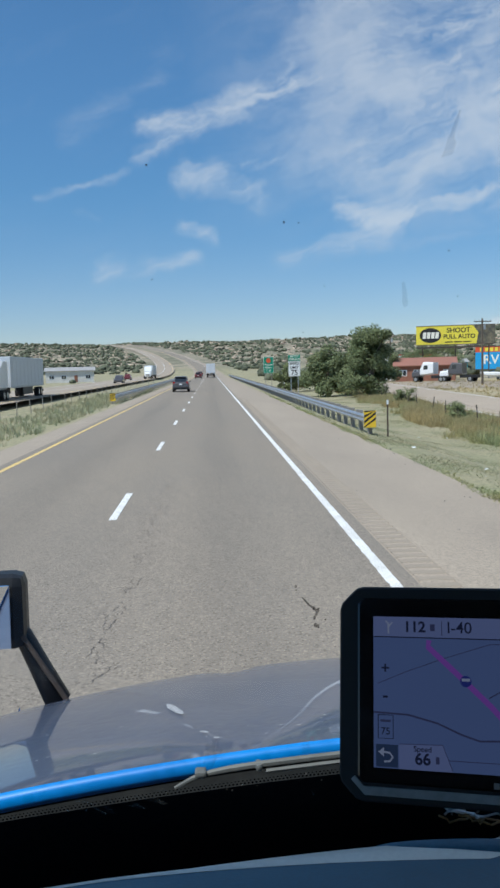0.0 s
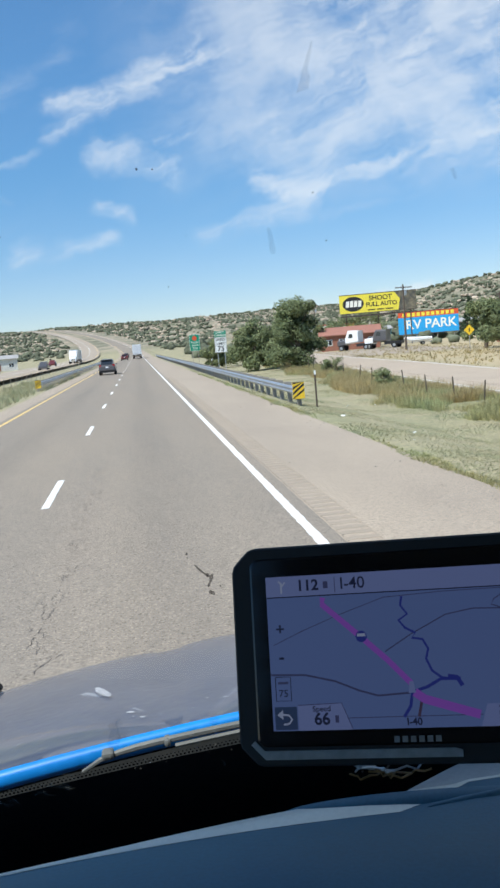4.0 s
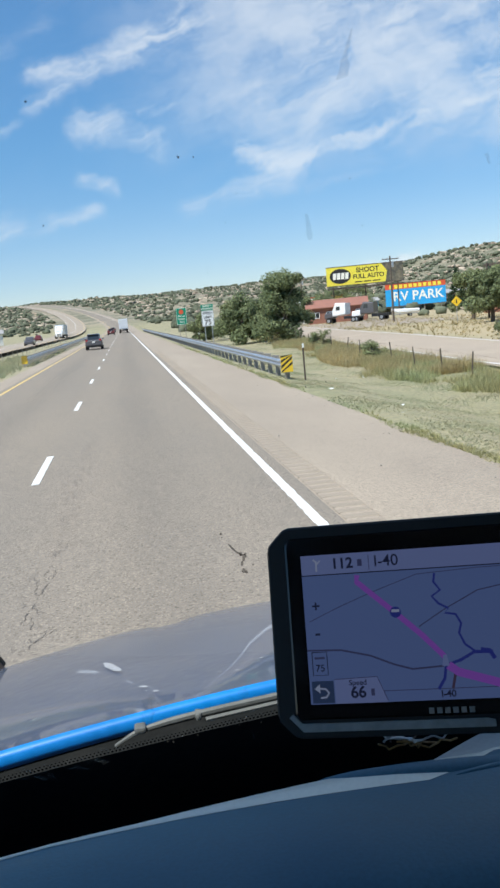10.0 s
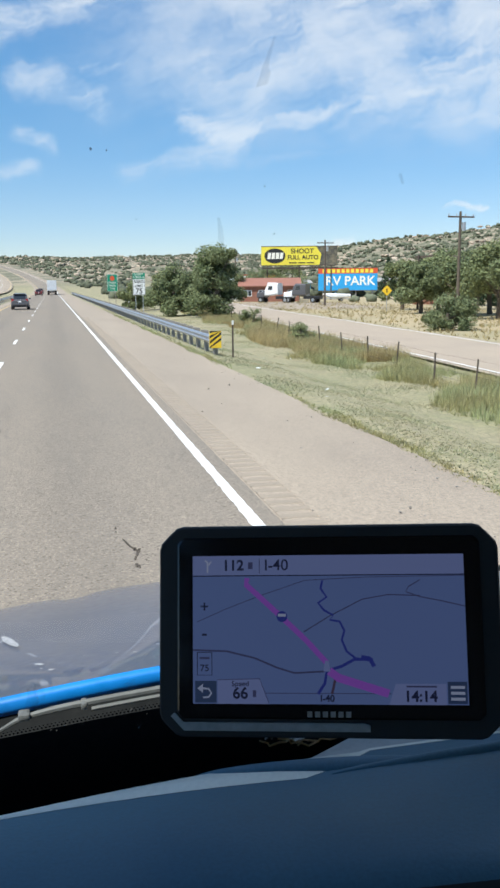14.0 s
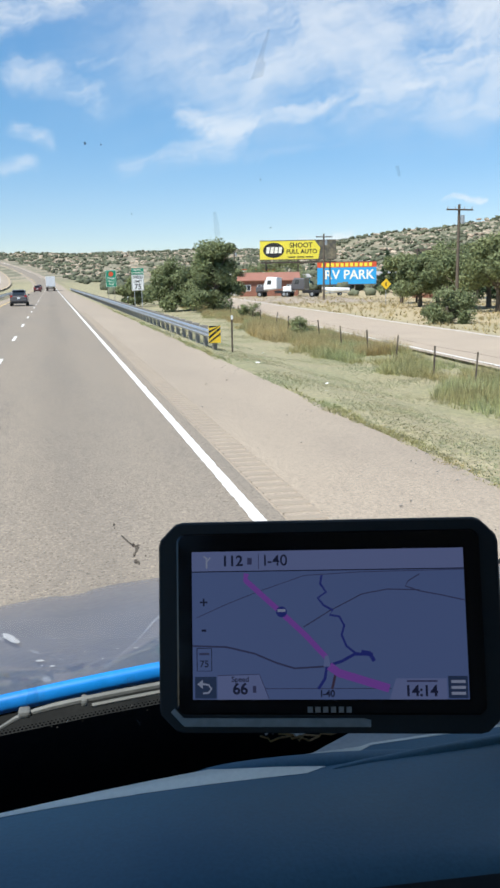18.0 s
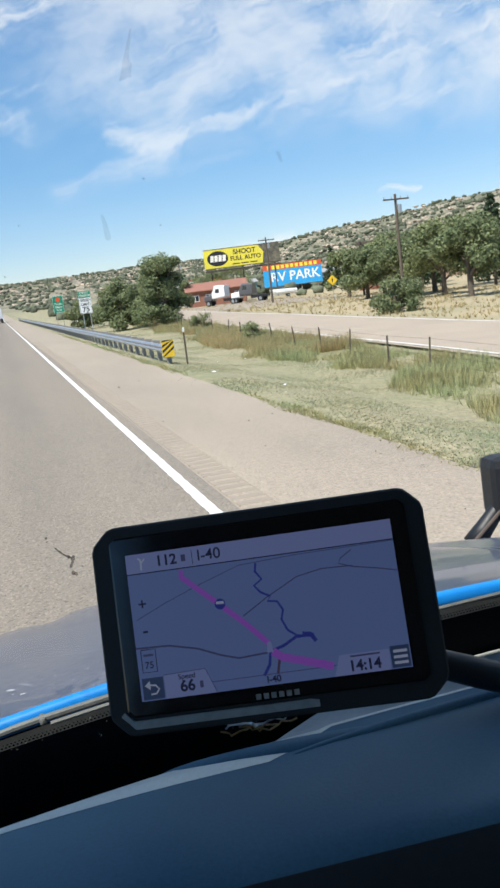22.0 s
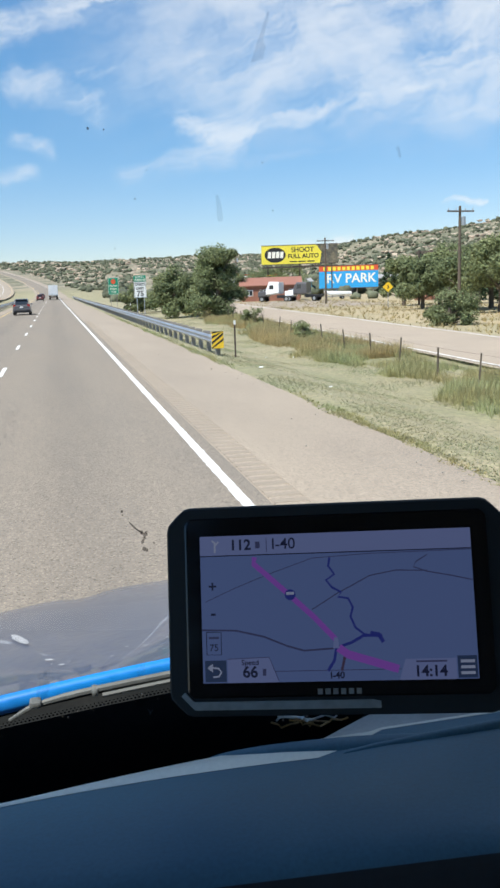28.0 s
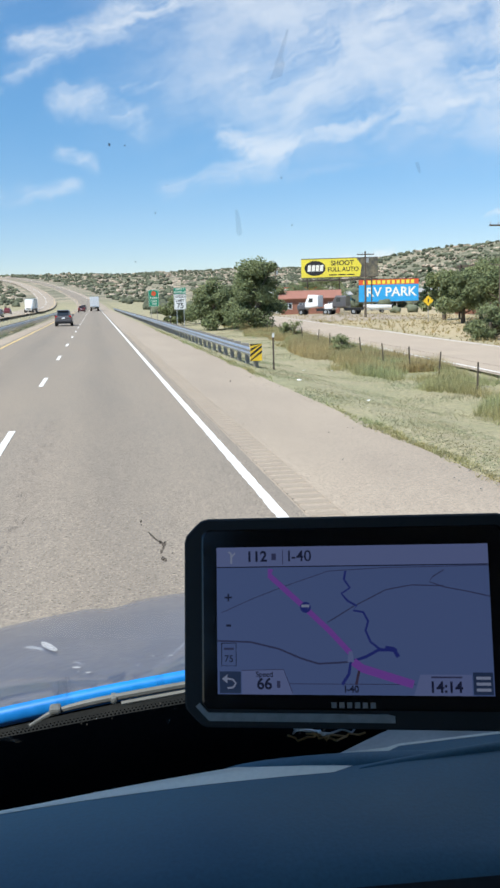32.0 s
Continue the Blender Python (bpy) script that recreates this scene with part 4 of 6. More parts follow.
for i in range(7):
    bm = bmesh.new()
    rod(bm, (-6.6 + 2.2 * i, -0.1, 5.95), (-6.6 + 2.2 * i, -1.1, 5.5), 0.035, seg=6)
    part("strut", bm, M_DARKSTEEL, b)

b = board("billboard", "blue billboard with a red top strip on short posts", 69.0, 198, -18, 14.0, 5.2, 1.6, M_BLUEB, 4, M_POST)
bm = bmesh.new()
on_face(bm, [(-7, 5.55), (7, 5.55), (7, 6.8), (-7, 6.8)], -0.097)
part("top_strip", bm, M_REDB, b, "red top strip")
for i in range(11):
    bm = bmesh.new()
    box(bm, 0.75, 0.01, 0.85, Matrix.Translation((-5.6 + i * 1.12, -0.105, 6.15)), 0.0)
    part("letter_bar", bm, M_YELB, b)
lettering("words", "RV PARK", 3.0, M_CREAM, b, pose(0.6, -0.104, 3.75, 90), bold=0.05)
# a low red and green board far along the frontage road
b = board("billboard", "red and green billboard with yellow lettering on short posts", 61.0, 262, -14, 14.0, 5.0, 1.2, M_GREENB, 4, M_POST)
bm = bmesh.new()
on_face(bm, [(-7, 3.9), (7, 3.9), (7, 6.2), (-7, 6.2)], -0.097)
part("top_strip", bm, M_REDB, b, "red top strip")
for i in range(12):
    bm = bmesh.new()
    box(bm, 0.72, 0.01, 1.25, Matrix.Translation((-5.8 + i * 1.05 + (0.35 if i > 5 else 0.0), -0.105, 5.05)), 0.0)
    part("letter_bar", bm, M_YELB, b)
for i in range(6):
    bm = bmesh.new()
    box(bm, 1.25, 0.01, 1.7, Matrix.Translation((-5.4 + i * 1.5, -0.105, 2.5)), 0.0)
    part("letter_bar", bm, M_YELB if i < 3 else M_SIGNW, b)
bm = bmesh.new()
box(bm, 2.4, 0.01, 1.8, Matrix.Translation((5.2, -0.105, 2.55)), 0.0)
part("exit_panel", bm, M_DARKB, b, "dark exit panel")

# back of a board facing the other traffic: frame, planks and posts
t = thing("billboard", "dark weathered back of a timber billboard in a field", "billboard", pose(47.0, 98, land(47.0, 98), 0, 0, -22), "roadside billboards")
for px in (-3.6, 0.0, 3.6):
    bm = bmesh.new()
    rod(bm, (px, 0, -0.6), (px, 0, 6.6), 0.14, 0.12, 8)
    part("post", bm, M_DARKSTEEL, t)
for k in range(7):
    bm = bmesh.new()
    box(bm, 8.0, 0.06, 0.20 if k % 2 else 0.34, Matrix.Translation((0, 0.16, 3.2 + 0.52 * k)), 0.01)
    part("plank", bm, M_BARK, t)
for sgn in (-1, 1):
    bm = bmesh.new()
    box(bm, 3.4, 0.05, 3.3, Matrix.Translation((sgn * 1.9, 0.23, 4.8)), 0.01)
    part("panel", bm, M_DARKB, t, "dark back panel")

b = board("hoarding", "white trailer hoarding in a field", 45.0, 207, -8, 12, 4.4, 0.9, M_SIGNW, 3, M_DARKSTEEL)
for i in range(3):
    bm = bmesh.new()
    box(bm, 2.6, 0.02, 2.2, Matrix.Translation((-3.6 + i * 3.2, -0.1, 3.1)))
    part("faded_print", bm, M_BLUEB if i == 0 else M_STEEL, b)

# speed limit sign
t = thing("speed_limit_sign", "white speed limit sign under a green panel on two posts", "road sign", pose(8.6, 88, land(8.6, 88), 0, 0, -3))
for dx in (-0.36, 0.36):
    bm = bmesh.new()
    box(bm, 0.07, 0.05, 4.1, Matrix.Translation((dx, 0.05, 1.75)), 0.006)
    part("post", bm, M_STEEL, t)
bm = bmesh.new()
box(bm, 1.22, 0.02, 1.55, Matrix.Translation((0, 0, 2.95)), 0.006)
part("panel", bm, M_SIGNW, t)
bm = bmesh.new()
for sx, sz, px, pz in ((1.12, 0.025, 0, 3.68), (1.12, 0.025, 0, 2.22), (0.025, 1.46, -0.56, 2.95), (0.025, 1.46, 0.56, 2.95)):
    box(bm, sx, 0.004, sz, Matrix.Translation((px, -0.013, pz)))
part("border", bm, M_INK, t)
bm = bmesh.new()
box(bm, 1.22, 0.02, 0.62, Matrix.Translation((0, 0, 4.06)), 0.006)
part("green_panel", bm, M_SIGNG, t, "green top panel")
lettering("words", "SAFETY", 0.27, M_CREAM, t, pose(0, -0.016, 4.20, 90), bold=0.004)
lettering("words", "CORRIDOR", 0.23, M_CREAM, t, pose(0, -0.016, 3.92, 90), bold=0.004)
lettering("words", "SPEED", 0.36, M_INK, t, pose(0, -0.016, 3.46, 90), bold=0.008)
lettering("words", "LIMIT", 0.36, M_INK, t, pose(0, -0.016, 3.06, 90), bold=0.008)
lettering("words", "75", 0.72, M_INK, t, pose(0, -0.016, 2.55, 90), bold=0.015)

# green mile sign further off
t = thing("trail_sign", "tall green highway sign with a round emblem on two posts", "road sign", pose(10.0, 148, land(10.0, 148), 0, 0, -2))
for dx in (-0.5, 0.5):
    bm = bmesh.new()
    box(bm, 0.09, 0.08, 5.0, Matrix.Translation((dx, 0.07, 2.2)), 0.01)
    part("post", bm, M_POST, t)
bm = bmesh.new()
box(bm, 1.75, 0.04, 2.8, Matrix.Translation((0, 0, 3.7)), 0.02)
part("panel", bm, M_SIGNG, t)
bm = bmesh.new()
for sx, sz, px, pz in ((1.65, 0.04, 0, 5.03), (1.65, 0.04, 0, 2.37), (0.04, 2.66, -0.81, 3.7), (0.04, 2.66, 0.81, 3.7)):
    box(bm, sx, 0.004, sz, Matrix.Translation((px, -0.023, pz)))
part("border", bm, M_CREAM, t)
bm = bmesh.new()
on_face(bm, [(0.40 * math.cos(a), 4.45 + 0.42 * math.sin(a)) for a in np.linspace(0, 6.283, 25)[:-1]], -0.024)
part("emblem", bm, M_REDB, t, "dark round emblem")
for z, word in ((3.75, "Purple"), (3.25, "Heart"), (2.75, "Trail")):
    lettering("words", word, 0.46, M_CREAM, t, pose(0, -0.026, z, 90), bold=0.006)


def delineator(x, y):
    t = thing("delineator_post", "thin dark marker post with a reflector on the verge", "marker post", pose(x, y, land(x, y)), "marker posts")
    bm = bmesh.new()
    box(bm, 0.06, 0.03, 1.5, Matrix.Translation((0, 0, 0.6)), 0.006)
    part("post", bm, M_DARKSTEEL, t)
    bm = bmesh.new()
    box(bm, 0.075, 0.012, 0.16, Matrix.Translation((0, -0.022, 1.27)), 0.004)
    part("reflector", bm, M_SIGNW, t)


delineator(6.4, 31)
delineator(7.2, 84)


def utility_pole(x, y, h):
    t = thing("utility_pole", "weathered timber utility pole with a crossarm", "utility pole", pose(x, y, land(x, y), 0, 0, 6), "utility poles")
    bm = bmesh.new()
    rod(bm, (0, 0, -0.5), (0, 0, h), 0.17, 0.11, 10)
    part("pole", bm, M_BARK, t)
    bm = bmesh.new()
    box(bm, 2.6, 0.1, 0.13, Matrix.Translation((0, -0.12, h - 0.45)), 0.01)
    part("crossarm", bm, M_BARK, t)
    for dx in (-1.2, -0.45, 0.45, 1.2):
        bm = bmesh.new()
        rod(bm, (dx, -0.12, h - 0.39), (dx, -0.12, h - 0.16), 0.05, 0.03, 6)
        part("insulator", bm, M_STEEL, t)
    bm = bmesh.new()
    rod(bm, (0.3, -0.1, h - 1.6), (0.3, -0.1, h - 0.9), 0.18, 0.18, 10)
    part("transformer", bm, M_STEEL, t)


for x, y, h in ((34.5, 70, 9.2), (39.0, 122, 9.5), (37.5, 178, 9.5), (72, 135, 9.5)):
    utility_pole(x, y, h)

t = thing("warning_sign", "yellow diamond warning sign on a thin post", "road sign", pose(37.5, 94, land(37.5, 94), 0, 0, -12))
bm = bmesh.new()
box(bm, 0.07, 0.05, 2.9, Matrix.Translation((0, 0.04, 1.3)), 0.006)
part("post", bm, M_STEEL, t)
bm = bmesh.new()
box(bm, 0.85, 0.02, 0.85, pose(0, 0, 2.4, 0, 45, 0), 0.006)
part("panel", bm, M_SIGNY, t)
bm = bmesh.new()
box(bm, 0.12, 0.01, 0.42, Matrix.Translation((0, -0.014, 2.4)))
part("symbol", bm, M_INK, t)
for x, y in ((front_x(70.0), 70.0), (front_x(110.0), 110.0)):
    t = thing("marker_post", "short white marker post beside the frontage road", "marker post", pose(x - 1.6, y, land(x, y)), "marker posts")
    bm = bmesh.new()
    rod(bm, (0, 0, -0.1), (0, 0, 0.9), 0.06, 0.055, 10)
    part("post", bm, M_SIGNW, t)
    bm = bmesh.new()
    rod(bm, (0, 0, 0.70), (0, 0, 0.78), 0.063, 0.063, 10)
    part("band", bm, M_SIGNY, t)

M_WALLW = surface("white painted siding", (0.70, 0.68, 0.64), 0.8, vary=0.08, fine=8, coarse=0.6, other=(0.6, 0.57, 0.53))
M_ADOBE = surface("tan stucco", (0.46, 0.31, 0.22), 0.9, vary=0.12, fine=12, coarse=0.7)
M_BRICKR = surface("red brown masonry", (0.27, 0.12, 0.08), 0.9, vary=0.2, fine=8, coarse=1.2)
M_ROOFR = surface("rust red roofing", (0.30, 0.135, 0.095), 0.7, vary=0.15, fine=6, coarse=0.8)
M_ROOFG = surface("grey roofing", (0.34, 0.33, 0.32), 0.7, vary=0.15, fine=6, coarse=0.8)
M_PANE = surface("dark window glass", (0.03, 0.035, 0.04), 0.08, vary=0.1, spec=0.8)
M_TEAL = surface("teal painted siding", (0.12, 0.40, 0.45), 0.7, vary=0.1, fine=8, coarse=0.6)


def house(x, y, turn, w, d, h, wall, roof, label, pitch=0.9, n=3, name="house"):
    """A low building: walls, gabled roof with eaves, door and windows with sills."""
    t = thing(name, label, "building", pose(x, y, min(land(x + a, y + c) for a in (-w / 2, w / 2) for c in (-d / 2, d / 2)), 0, 0, turn), "roadside buildings")
    bm = bmesh.new()
    box(bm, w, d, h + 0.6, Matrix.Translation((0, 0, h / 2 - 0.1)), 0.02)
    part("wall", bm, wall, t)
    bm = bmesh.new()
    e = 0.45
    sec = [(-d / 2 - e, h - 0.05), (0, h + pitch), (d / 2 + e, h - 0.05), (d / 2 + e, h + 0.10), (0, h + pitch + 0.16), (-d / 2 - e, h + 0.10)]
    ends = [[bm.verts.new((s * (w / 2 + e), a, b2)) for a, b2 in sec] for s in (-1, 1)]
    for i in range(6):
        bm.faces.new((ends[0][i], ends[0][(i + 1) % 6], ends[1][(i + 1) % 6], ends[1][i]))
    for q in ends:
        bm.faces.new((q[0], q[1], q[4], q[5]))
        bm.faces.new((q[1], q[2], q[3], q[4]))
    part("roof", bm, roof, t)
    bm = bmesh.new()
    for s in (-1, 1):
        bm.faces.new([bm.verts.new((s * w / 2, a, b2)) for a, b2 in ((-d / 2, h - 0.1), (d / 2, h - 0.1), (0, h + pitch))])
    part("gable", bm, wall, t)
    for i in range(n):
        px = -w / 2 + w * (i + 0.5) / n
        if i == n // 2:
            bm = bmesh.new()
            box(bm, 0.95, 0.08, 2.05, Matrix.Translation((px, -d / 2 - 0.02, 1.1)), 0.01)
            part("door", bm, M_BRICKR, t)
            continue
        bm = bmesh.new()
        box(bm, 1.5, 0.08, 1.15, Matrix.Translation((px, -d / 2 - 0.02, 1.6)), 0.01)
        wi = part("window", bm, M_SIGNW, t)
        for k in (-0.35, 0.35):
            bm = bmesh.new()
            box(bm, 0.6, 0.02, 0.95, Matrix.Translation((px + k, -d / 2 - 0.065, 1.6)))
            part("pane", bm, M_PANE, wi)
    return t


house(34.5, 176, -12, 13, 7, 3.0, M_WALLW, M_ROOFG, "low white mobile home behind the frontage road", 0.5, 5, "mobile_home")
house(41.0, 163, -14, 11, 8, 2.9, M_BRICKR, M_ROOFR, "low brown house with a rust red roof", 1.4, 4)
house(84.0, 142, -16, 10, 8, 2.9, M_ADOBE, M_ROOFR, "tan stucco house with a red roof", 1.2, 4)
house(39.0, 246, -6, 14, 7, 3.2, M_WALLW, M_ROOFG, "distant white building with a grey roof", 0.8, 4)
house(60.0, 228, -8, 16, 8, 3.4, M_TEAL, M_ROOFG, "distant teal roadside building", 0.8, 5)
house(-42.0, 260, 8, 14, 8, 3.4, M_WALLW, M_ROOFG, "distant white building beyond the oncoming carriageway", 1.0, 4)
house(86.0, 216, -12, 18, 9, 3.6, M_ADOBE, M_ROOFG, "long tan building below the hillside", 0.9, 5)

# plank fence beside the tan house
t = thing("plank_fence", "reddish brown plank fence beside a house", "fence", pose(57.5, 122, land(57.5, 122), 0, 0, -14))
bm = bmesh.new()
box(bm, 0.19, 0.025, 1.8, Matrix.Translation((0, 0, 0.85)), 0.006)
plank = mesh_of(bm, "plank", M_BRICKR)
r3 = random.Random(21)
for i in range(40):
    o = new("plank", plank)
    o.parent, o.matrix_local = t, pose(-4.2 + i * 0.205, r3.uniform(-0.01, 0.01), r3.uniform(-0.05, 0.03), 0, r3.uniform(-1, 1), 0)
for z in (0.4, 1.4):
    bm = bmesh.new()
    box(bm, 8.4, 0.05, 0.09, Matrix.Translation((-0.1, 0.045, z)), 0.006)
    part("rail", bm, M_BARK, t)

# ---------------------------------------------------------------- vehicles
M_CARG = surface("grey metallic car paint", (0.115, 0.110, 0.115), 0.38, 0.45, vary=0.08, coat=0.7)
M_CARW = surface("white vehicle paint", (0.75, 0.75, 0.74), 0.4, vary=0.05, coat=0.4)
M_CARB = surface("blue vehicle paint", (0.05, 0.16, 0.34), 0.4, vary=0.05, coat=0.4)
M_CARR = surface("maroon car paint", (0.12, 0.02, 0.02), 0.35, vary=0.08, coat=0.6)
M_TYRE = surface("tyre rubber", (0.018, 0.017, 0.016), 0.85, vary=0.2)
M_RIM = surface("alloy rim", (0.5, 0.5, 0.5), 0.3, 0.9, vary=0.1)
M_TAIL = surface("red tail lamp", (0.35, 0.01, 0.01), 0.2, vary=0.1, coat=0.6)
M_CHROME = surface("chrome", (0.65, 0.66, 0.68), 0.12, 1.0, vary=0.05)
M_TRAIL = surface("white trailer sheet", (0.62, 0.64, 0.66), 0.5, vary=0.06, fine=4, coarse=0.5)


def wheel(parent, x, y, r, w, m_rim=M_RIM):
    bm = bmesh.new()
    rod(bm, (x - w / 2, y, r), (x + w / 2, y, r), r, r, 20)
    t = part("wheel", bm, M_TYRE, parent)
    bm = bmesh.new()
    s = 1 if x > 0 else -1
    rod(bm, (x + s * (w / 2 - 0.03), y, r), (x + s * (w / 2 + 0.012), y, r), r * 0.62, r * 0.55, 14)
    part("rim", bm, m_rim, t)


def loft(rings):
    """A closed skin through rings of equal corner count."""
    bm = bmesh.new()
    vs = [[bm.verts.new(p) for p in r] for r in rings]
    n = len(vs[0])
    for a, b in zip(vs, vs[1:]):
        for i in range(n):
            bm.faces.new((a[i], a[(i + 1) % n], b[(i + 1) % n], b[i]))
    bm.faces.new(vs[0])
    bm.faces.new(vs[-1])
    return bm


def section(y, hw, z0, z1, k=0.12):
    """A rounded upright section across the car."""
    return [(-hw + k, y, z0), (hw - k, y, z0), (hw, y, z0 + k), (hw, y, z1 - k), (hw - k, y, z1), (-hw + k, y, z1), (-hw, y, z1 - k), (-hw, y, z0 + k)]


def suv(x, y, paint, label, turn=0.0):
    t = thing("suv", label, "car", pose(x, y, land(0, y) + 0.06, 0, 0, turn), "traffic")
    bm = loft([section(-2.35, 0.80, 0.42, 0.95), section(-2.28, 0.90, 0.34, 1.08), section(-1.2, 0.94, 0.30, 1.10), section(0.9, 0.94, 0.30, 1.06), section(1.9, 0.90, 0.32, 0.98), section(2.3, 0.78, 0.40, 0.80)])
    part("body", bm, paint, t, smooth=False)
    bm = loft([section(-2.22, 0.74, 1.05, 1.15, 0.04), section(-1.95, 0.70, 1.05, 1.66, 0.10), section(-1.3, 0.70, 1.05, 1.73, 0.12), section(0.2, 0.70, 1.05, 1.70, 0.12), section(1.05, 0.76, 1.03, 1.10, 0.03)])
    part("roof", bm, paint, t)
    bm = bmesh.new()
    bm.faces.new([bm.verts.new(p) for p in ((-0.62, -2.235, 1.14), (0.62, -2.235, 1.14), (0.56, -1.99, 1.60), (-0.56, -1.99, 1.60))])
    part("rear_window", bm, M_PANE, t)
    for s in (-1, 1):
        for a, b2 in ((-1.85, -0.75), (-0.65, 0.35)):
            bm = bmesh.new()
            bm.faces.new([bm.verts.new(p) for p in ((s * 0.715, a, 1.15), (s * 0.715, b2, 1.15), (s * 0.712, b2 - 0.1, 1.57), (s * 0.712, a + 0.12, 1.57))])
            part("side_window", bm, M_PANE, t)
        bm = bmesh.new()
        box(bm, 0.26, 0.08, 0.30, Matrix.Translation((s * 0.73, -2.29, 1.0)), 0.03)
        part("tail_lamp", bm, M_TAIL, t)
        bm = bmesh.new()
        box(bm, 0.20, 0.10, 0.14, Matrix.Translation((s * 0.99, 0.75, 1.14)), 0.03)
        part("side_mirror", bm, paint, t)
        wheel(t, s * 0.82, -1.4, 0.36, 0.24)
        wheel(t, s * 0.82, 1.42, 0.36, 0.24)
    bm = bmesh.new()
    box(bm, 1.7, 0.16, 0.24, Matrix.Translation((0, -2.34, 0.60)), 0.06)
    part("bumper", bm, paint, t)
    bm = bmesh.new()
    box(bm, 1.6, 0.14, 0.20, Matrix.Translation((0, -2.32, 0.38)), 0.04)
    part("skirt", bm, M_BLACK, t)
    bm = bmesh.new()
    box(bm, 1.25, 0.20, 0.05, Matrix.Translation((0, -2.06, 1.67)), 0.02)
    part("spoiler", bm, paint, t)
    bm = bmesh.new()
    box(bm, 0.32, 0.02, 0.16, Matrix.Translation((0, -2.37, 0.86)), 0.004)
    part("number_plate", bm, M_SIGNW, t)
    return t


suv(-3.35, 98, M_CARG, "grey metallic suv driving in the passing lane")
suv(-3.3, 232, M_CARR, "small dark red car far ahead in the passing lane")
suv(-18.6, 176, M_CARG, "dark car coming the other way", 180)
suv(-22.6, 236, M_CARR, "dark red car coming the other way", 180)
suv(0.3, 360, M_CARG, "distant dark car in the truck lane")
suv(-3.6, 300, M_CARG, "distant dark car in the passing lane", 1)


def semi(x, y, turn, paint, label, length=15.5):
    """A tractor with a box trailer; it points along its own +y."""
    t = thing("semi_truck", label, "truck", pose(x, y, land(0, y) + 0.12, 0, 0, turn), "traffic")
    bm = bmesh.new()
    box(bm, 2.55, length, 2.85, Matrix.Translation((0, -length / 2, 2.6)), 0.04)
    tr = part("trailer", bm, M_TRAIL, t)
    for s in (-1, 1):
        bm = bmesh.new()
        box(bm, 0.05, length, 0.18, Matrix.Translation((s * 1.28, -length / 2, 1.2)), 0.01)
        part("side_rail", bm, M_STEEL, tr)
        bm = bmesh.new()
        box(bm, 0.05, 4.5, 0.7, Matrix.Translation((s * 1.15, -length * 0.5, 0.75)), 0.01)
        part("skirt", bm, M_BLACK, tr)
        for i in range(9):
            bm = bmesh.new()
            box(bm, 0.02, 0.05, 2.6, Matrix.Translation((s * 1.282, -0.8 - i * (length - 1.4) / 8.4, 2.6)))
            part("seam", bm, M_STEEL, tr)
        for yy in (-length + 1.2, -length + 2.5, 2.6, 5.4, 1.4):
            wheel(t, s * 1.0, yy, 0.5, 0.5)
    for s in (-0.62, 0.62):
        bm = bmesh.new()
        box(bm, 1.18, 0.05, 2.6, Matrix.Translation((s, -length - 0.03, 2.6)), 0.01)
        part("rear_door", bm, M_TRAIL, tr)
    bm = bmesh.new()
    box(bm, 2.4, 0.14, 0.2, Matrix.Translation((0, -length - 0.02, 0.62)), 0.02)
    part("bumper_bar", bm, M_DARKSTEEL, tr)
    bm = loft([section(0.9, 1.2, 1.0, 3.7, 0.2), section(2.4, 1.2, 1.0, 3.75, 0.2), section(3.6, 1.15, 1.0, 3.0, 0.2), section(4.0, 1.12, 1.0, 2.3, 0.2)])
    part("cab", bm, paint, t)
    bm = loft([section(3.9, 1.05, 0.7, 2.15, 0.2), section(5.6, 1.0, 0.6, 1.9, 0.25), section(6.0, 0.9, 0.6, 1.5, 0.2)])
    part("bonnet", bm, paint, t)
    bm = bmesh.new()
    bm.faces.new([bm.verts.new(p) for p in ((-1.0, 4.02, 2.2), (1.0, 4.02, 2.2), (0.98, 3.62, 2.95), (-0.98, 3.62, 2.95))])
    part("windscreen", bm, M_PANE, t)
    bm = bmesh.new()
    box(bm, 1.2, 0.08, 0.8, Matrix.Translation((0, 6.0, 1.05)), 0.03)
    part("grille", bm, M_CHROME, t)
    return t


semi(-19.6, 80.0, 180, M_CARW, "white box trailer truck on the oncoming carriageway")
semi(-18.8, 265, 180, M_CARW, "white tractor truck coming the other way")
semi(-23.5, 330, 180, M_CARB, "blue truck coming the other way far off")
semi(0.1, 268, 0, M_CARW, "white box truck far ahead in the same lane")

yard = new("gravel_yard", grid_mesh("gravel_yard", M_SHOULDER, spaced((0, 17, 1.7)), spaced((108, 152, 2.2)),
           lambda x, y: (front_x(y) + FRONT_W - 0.5 + x * (1 - 0.12 * math.sin(y * 0.9)), y, land(front_x(y) + FRONT_W + x, y) + 0.045)))
tagged(yard, "pale gravel yard beside the frontage road", "yard", kind="structure")

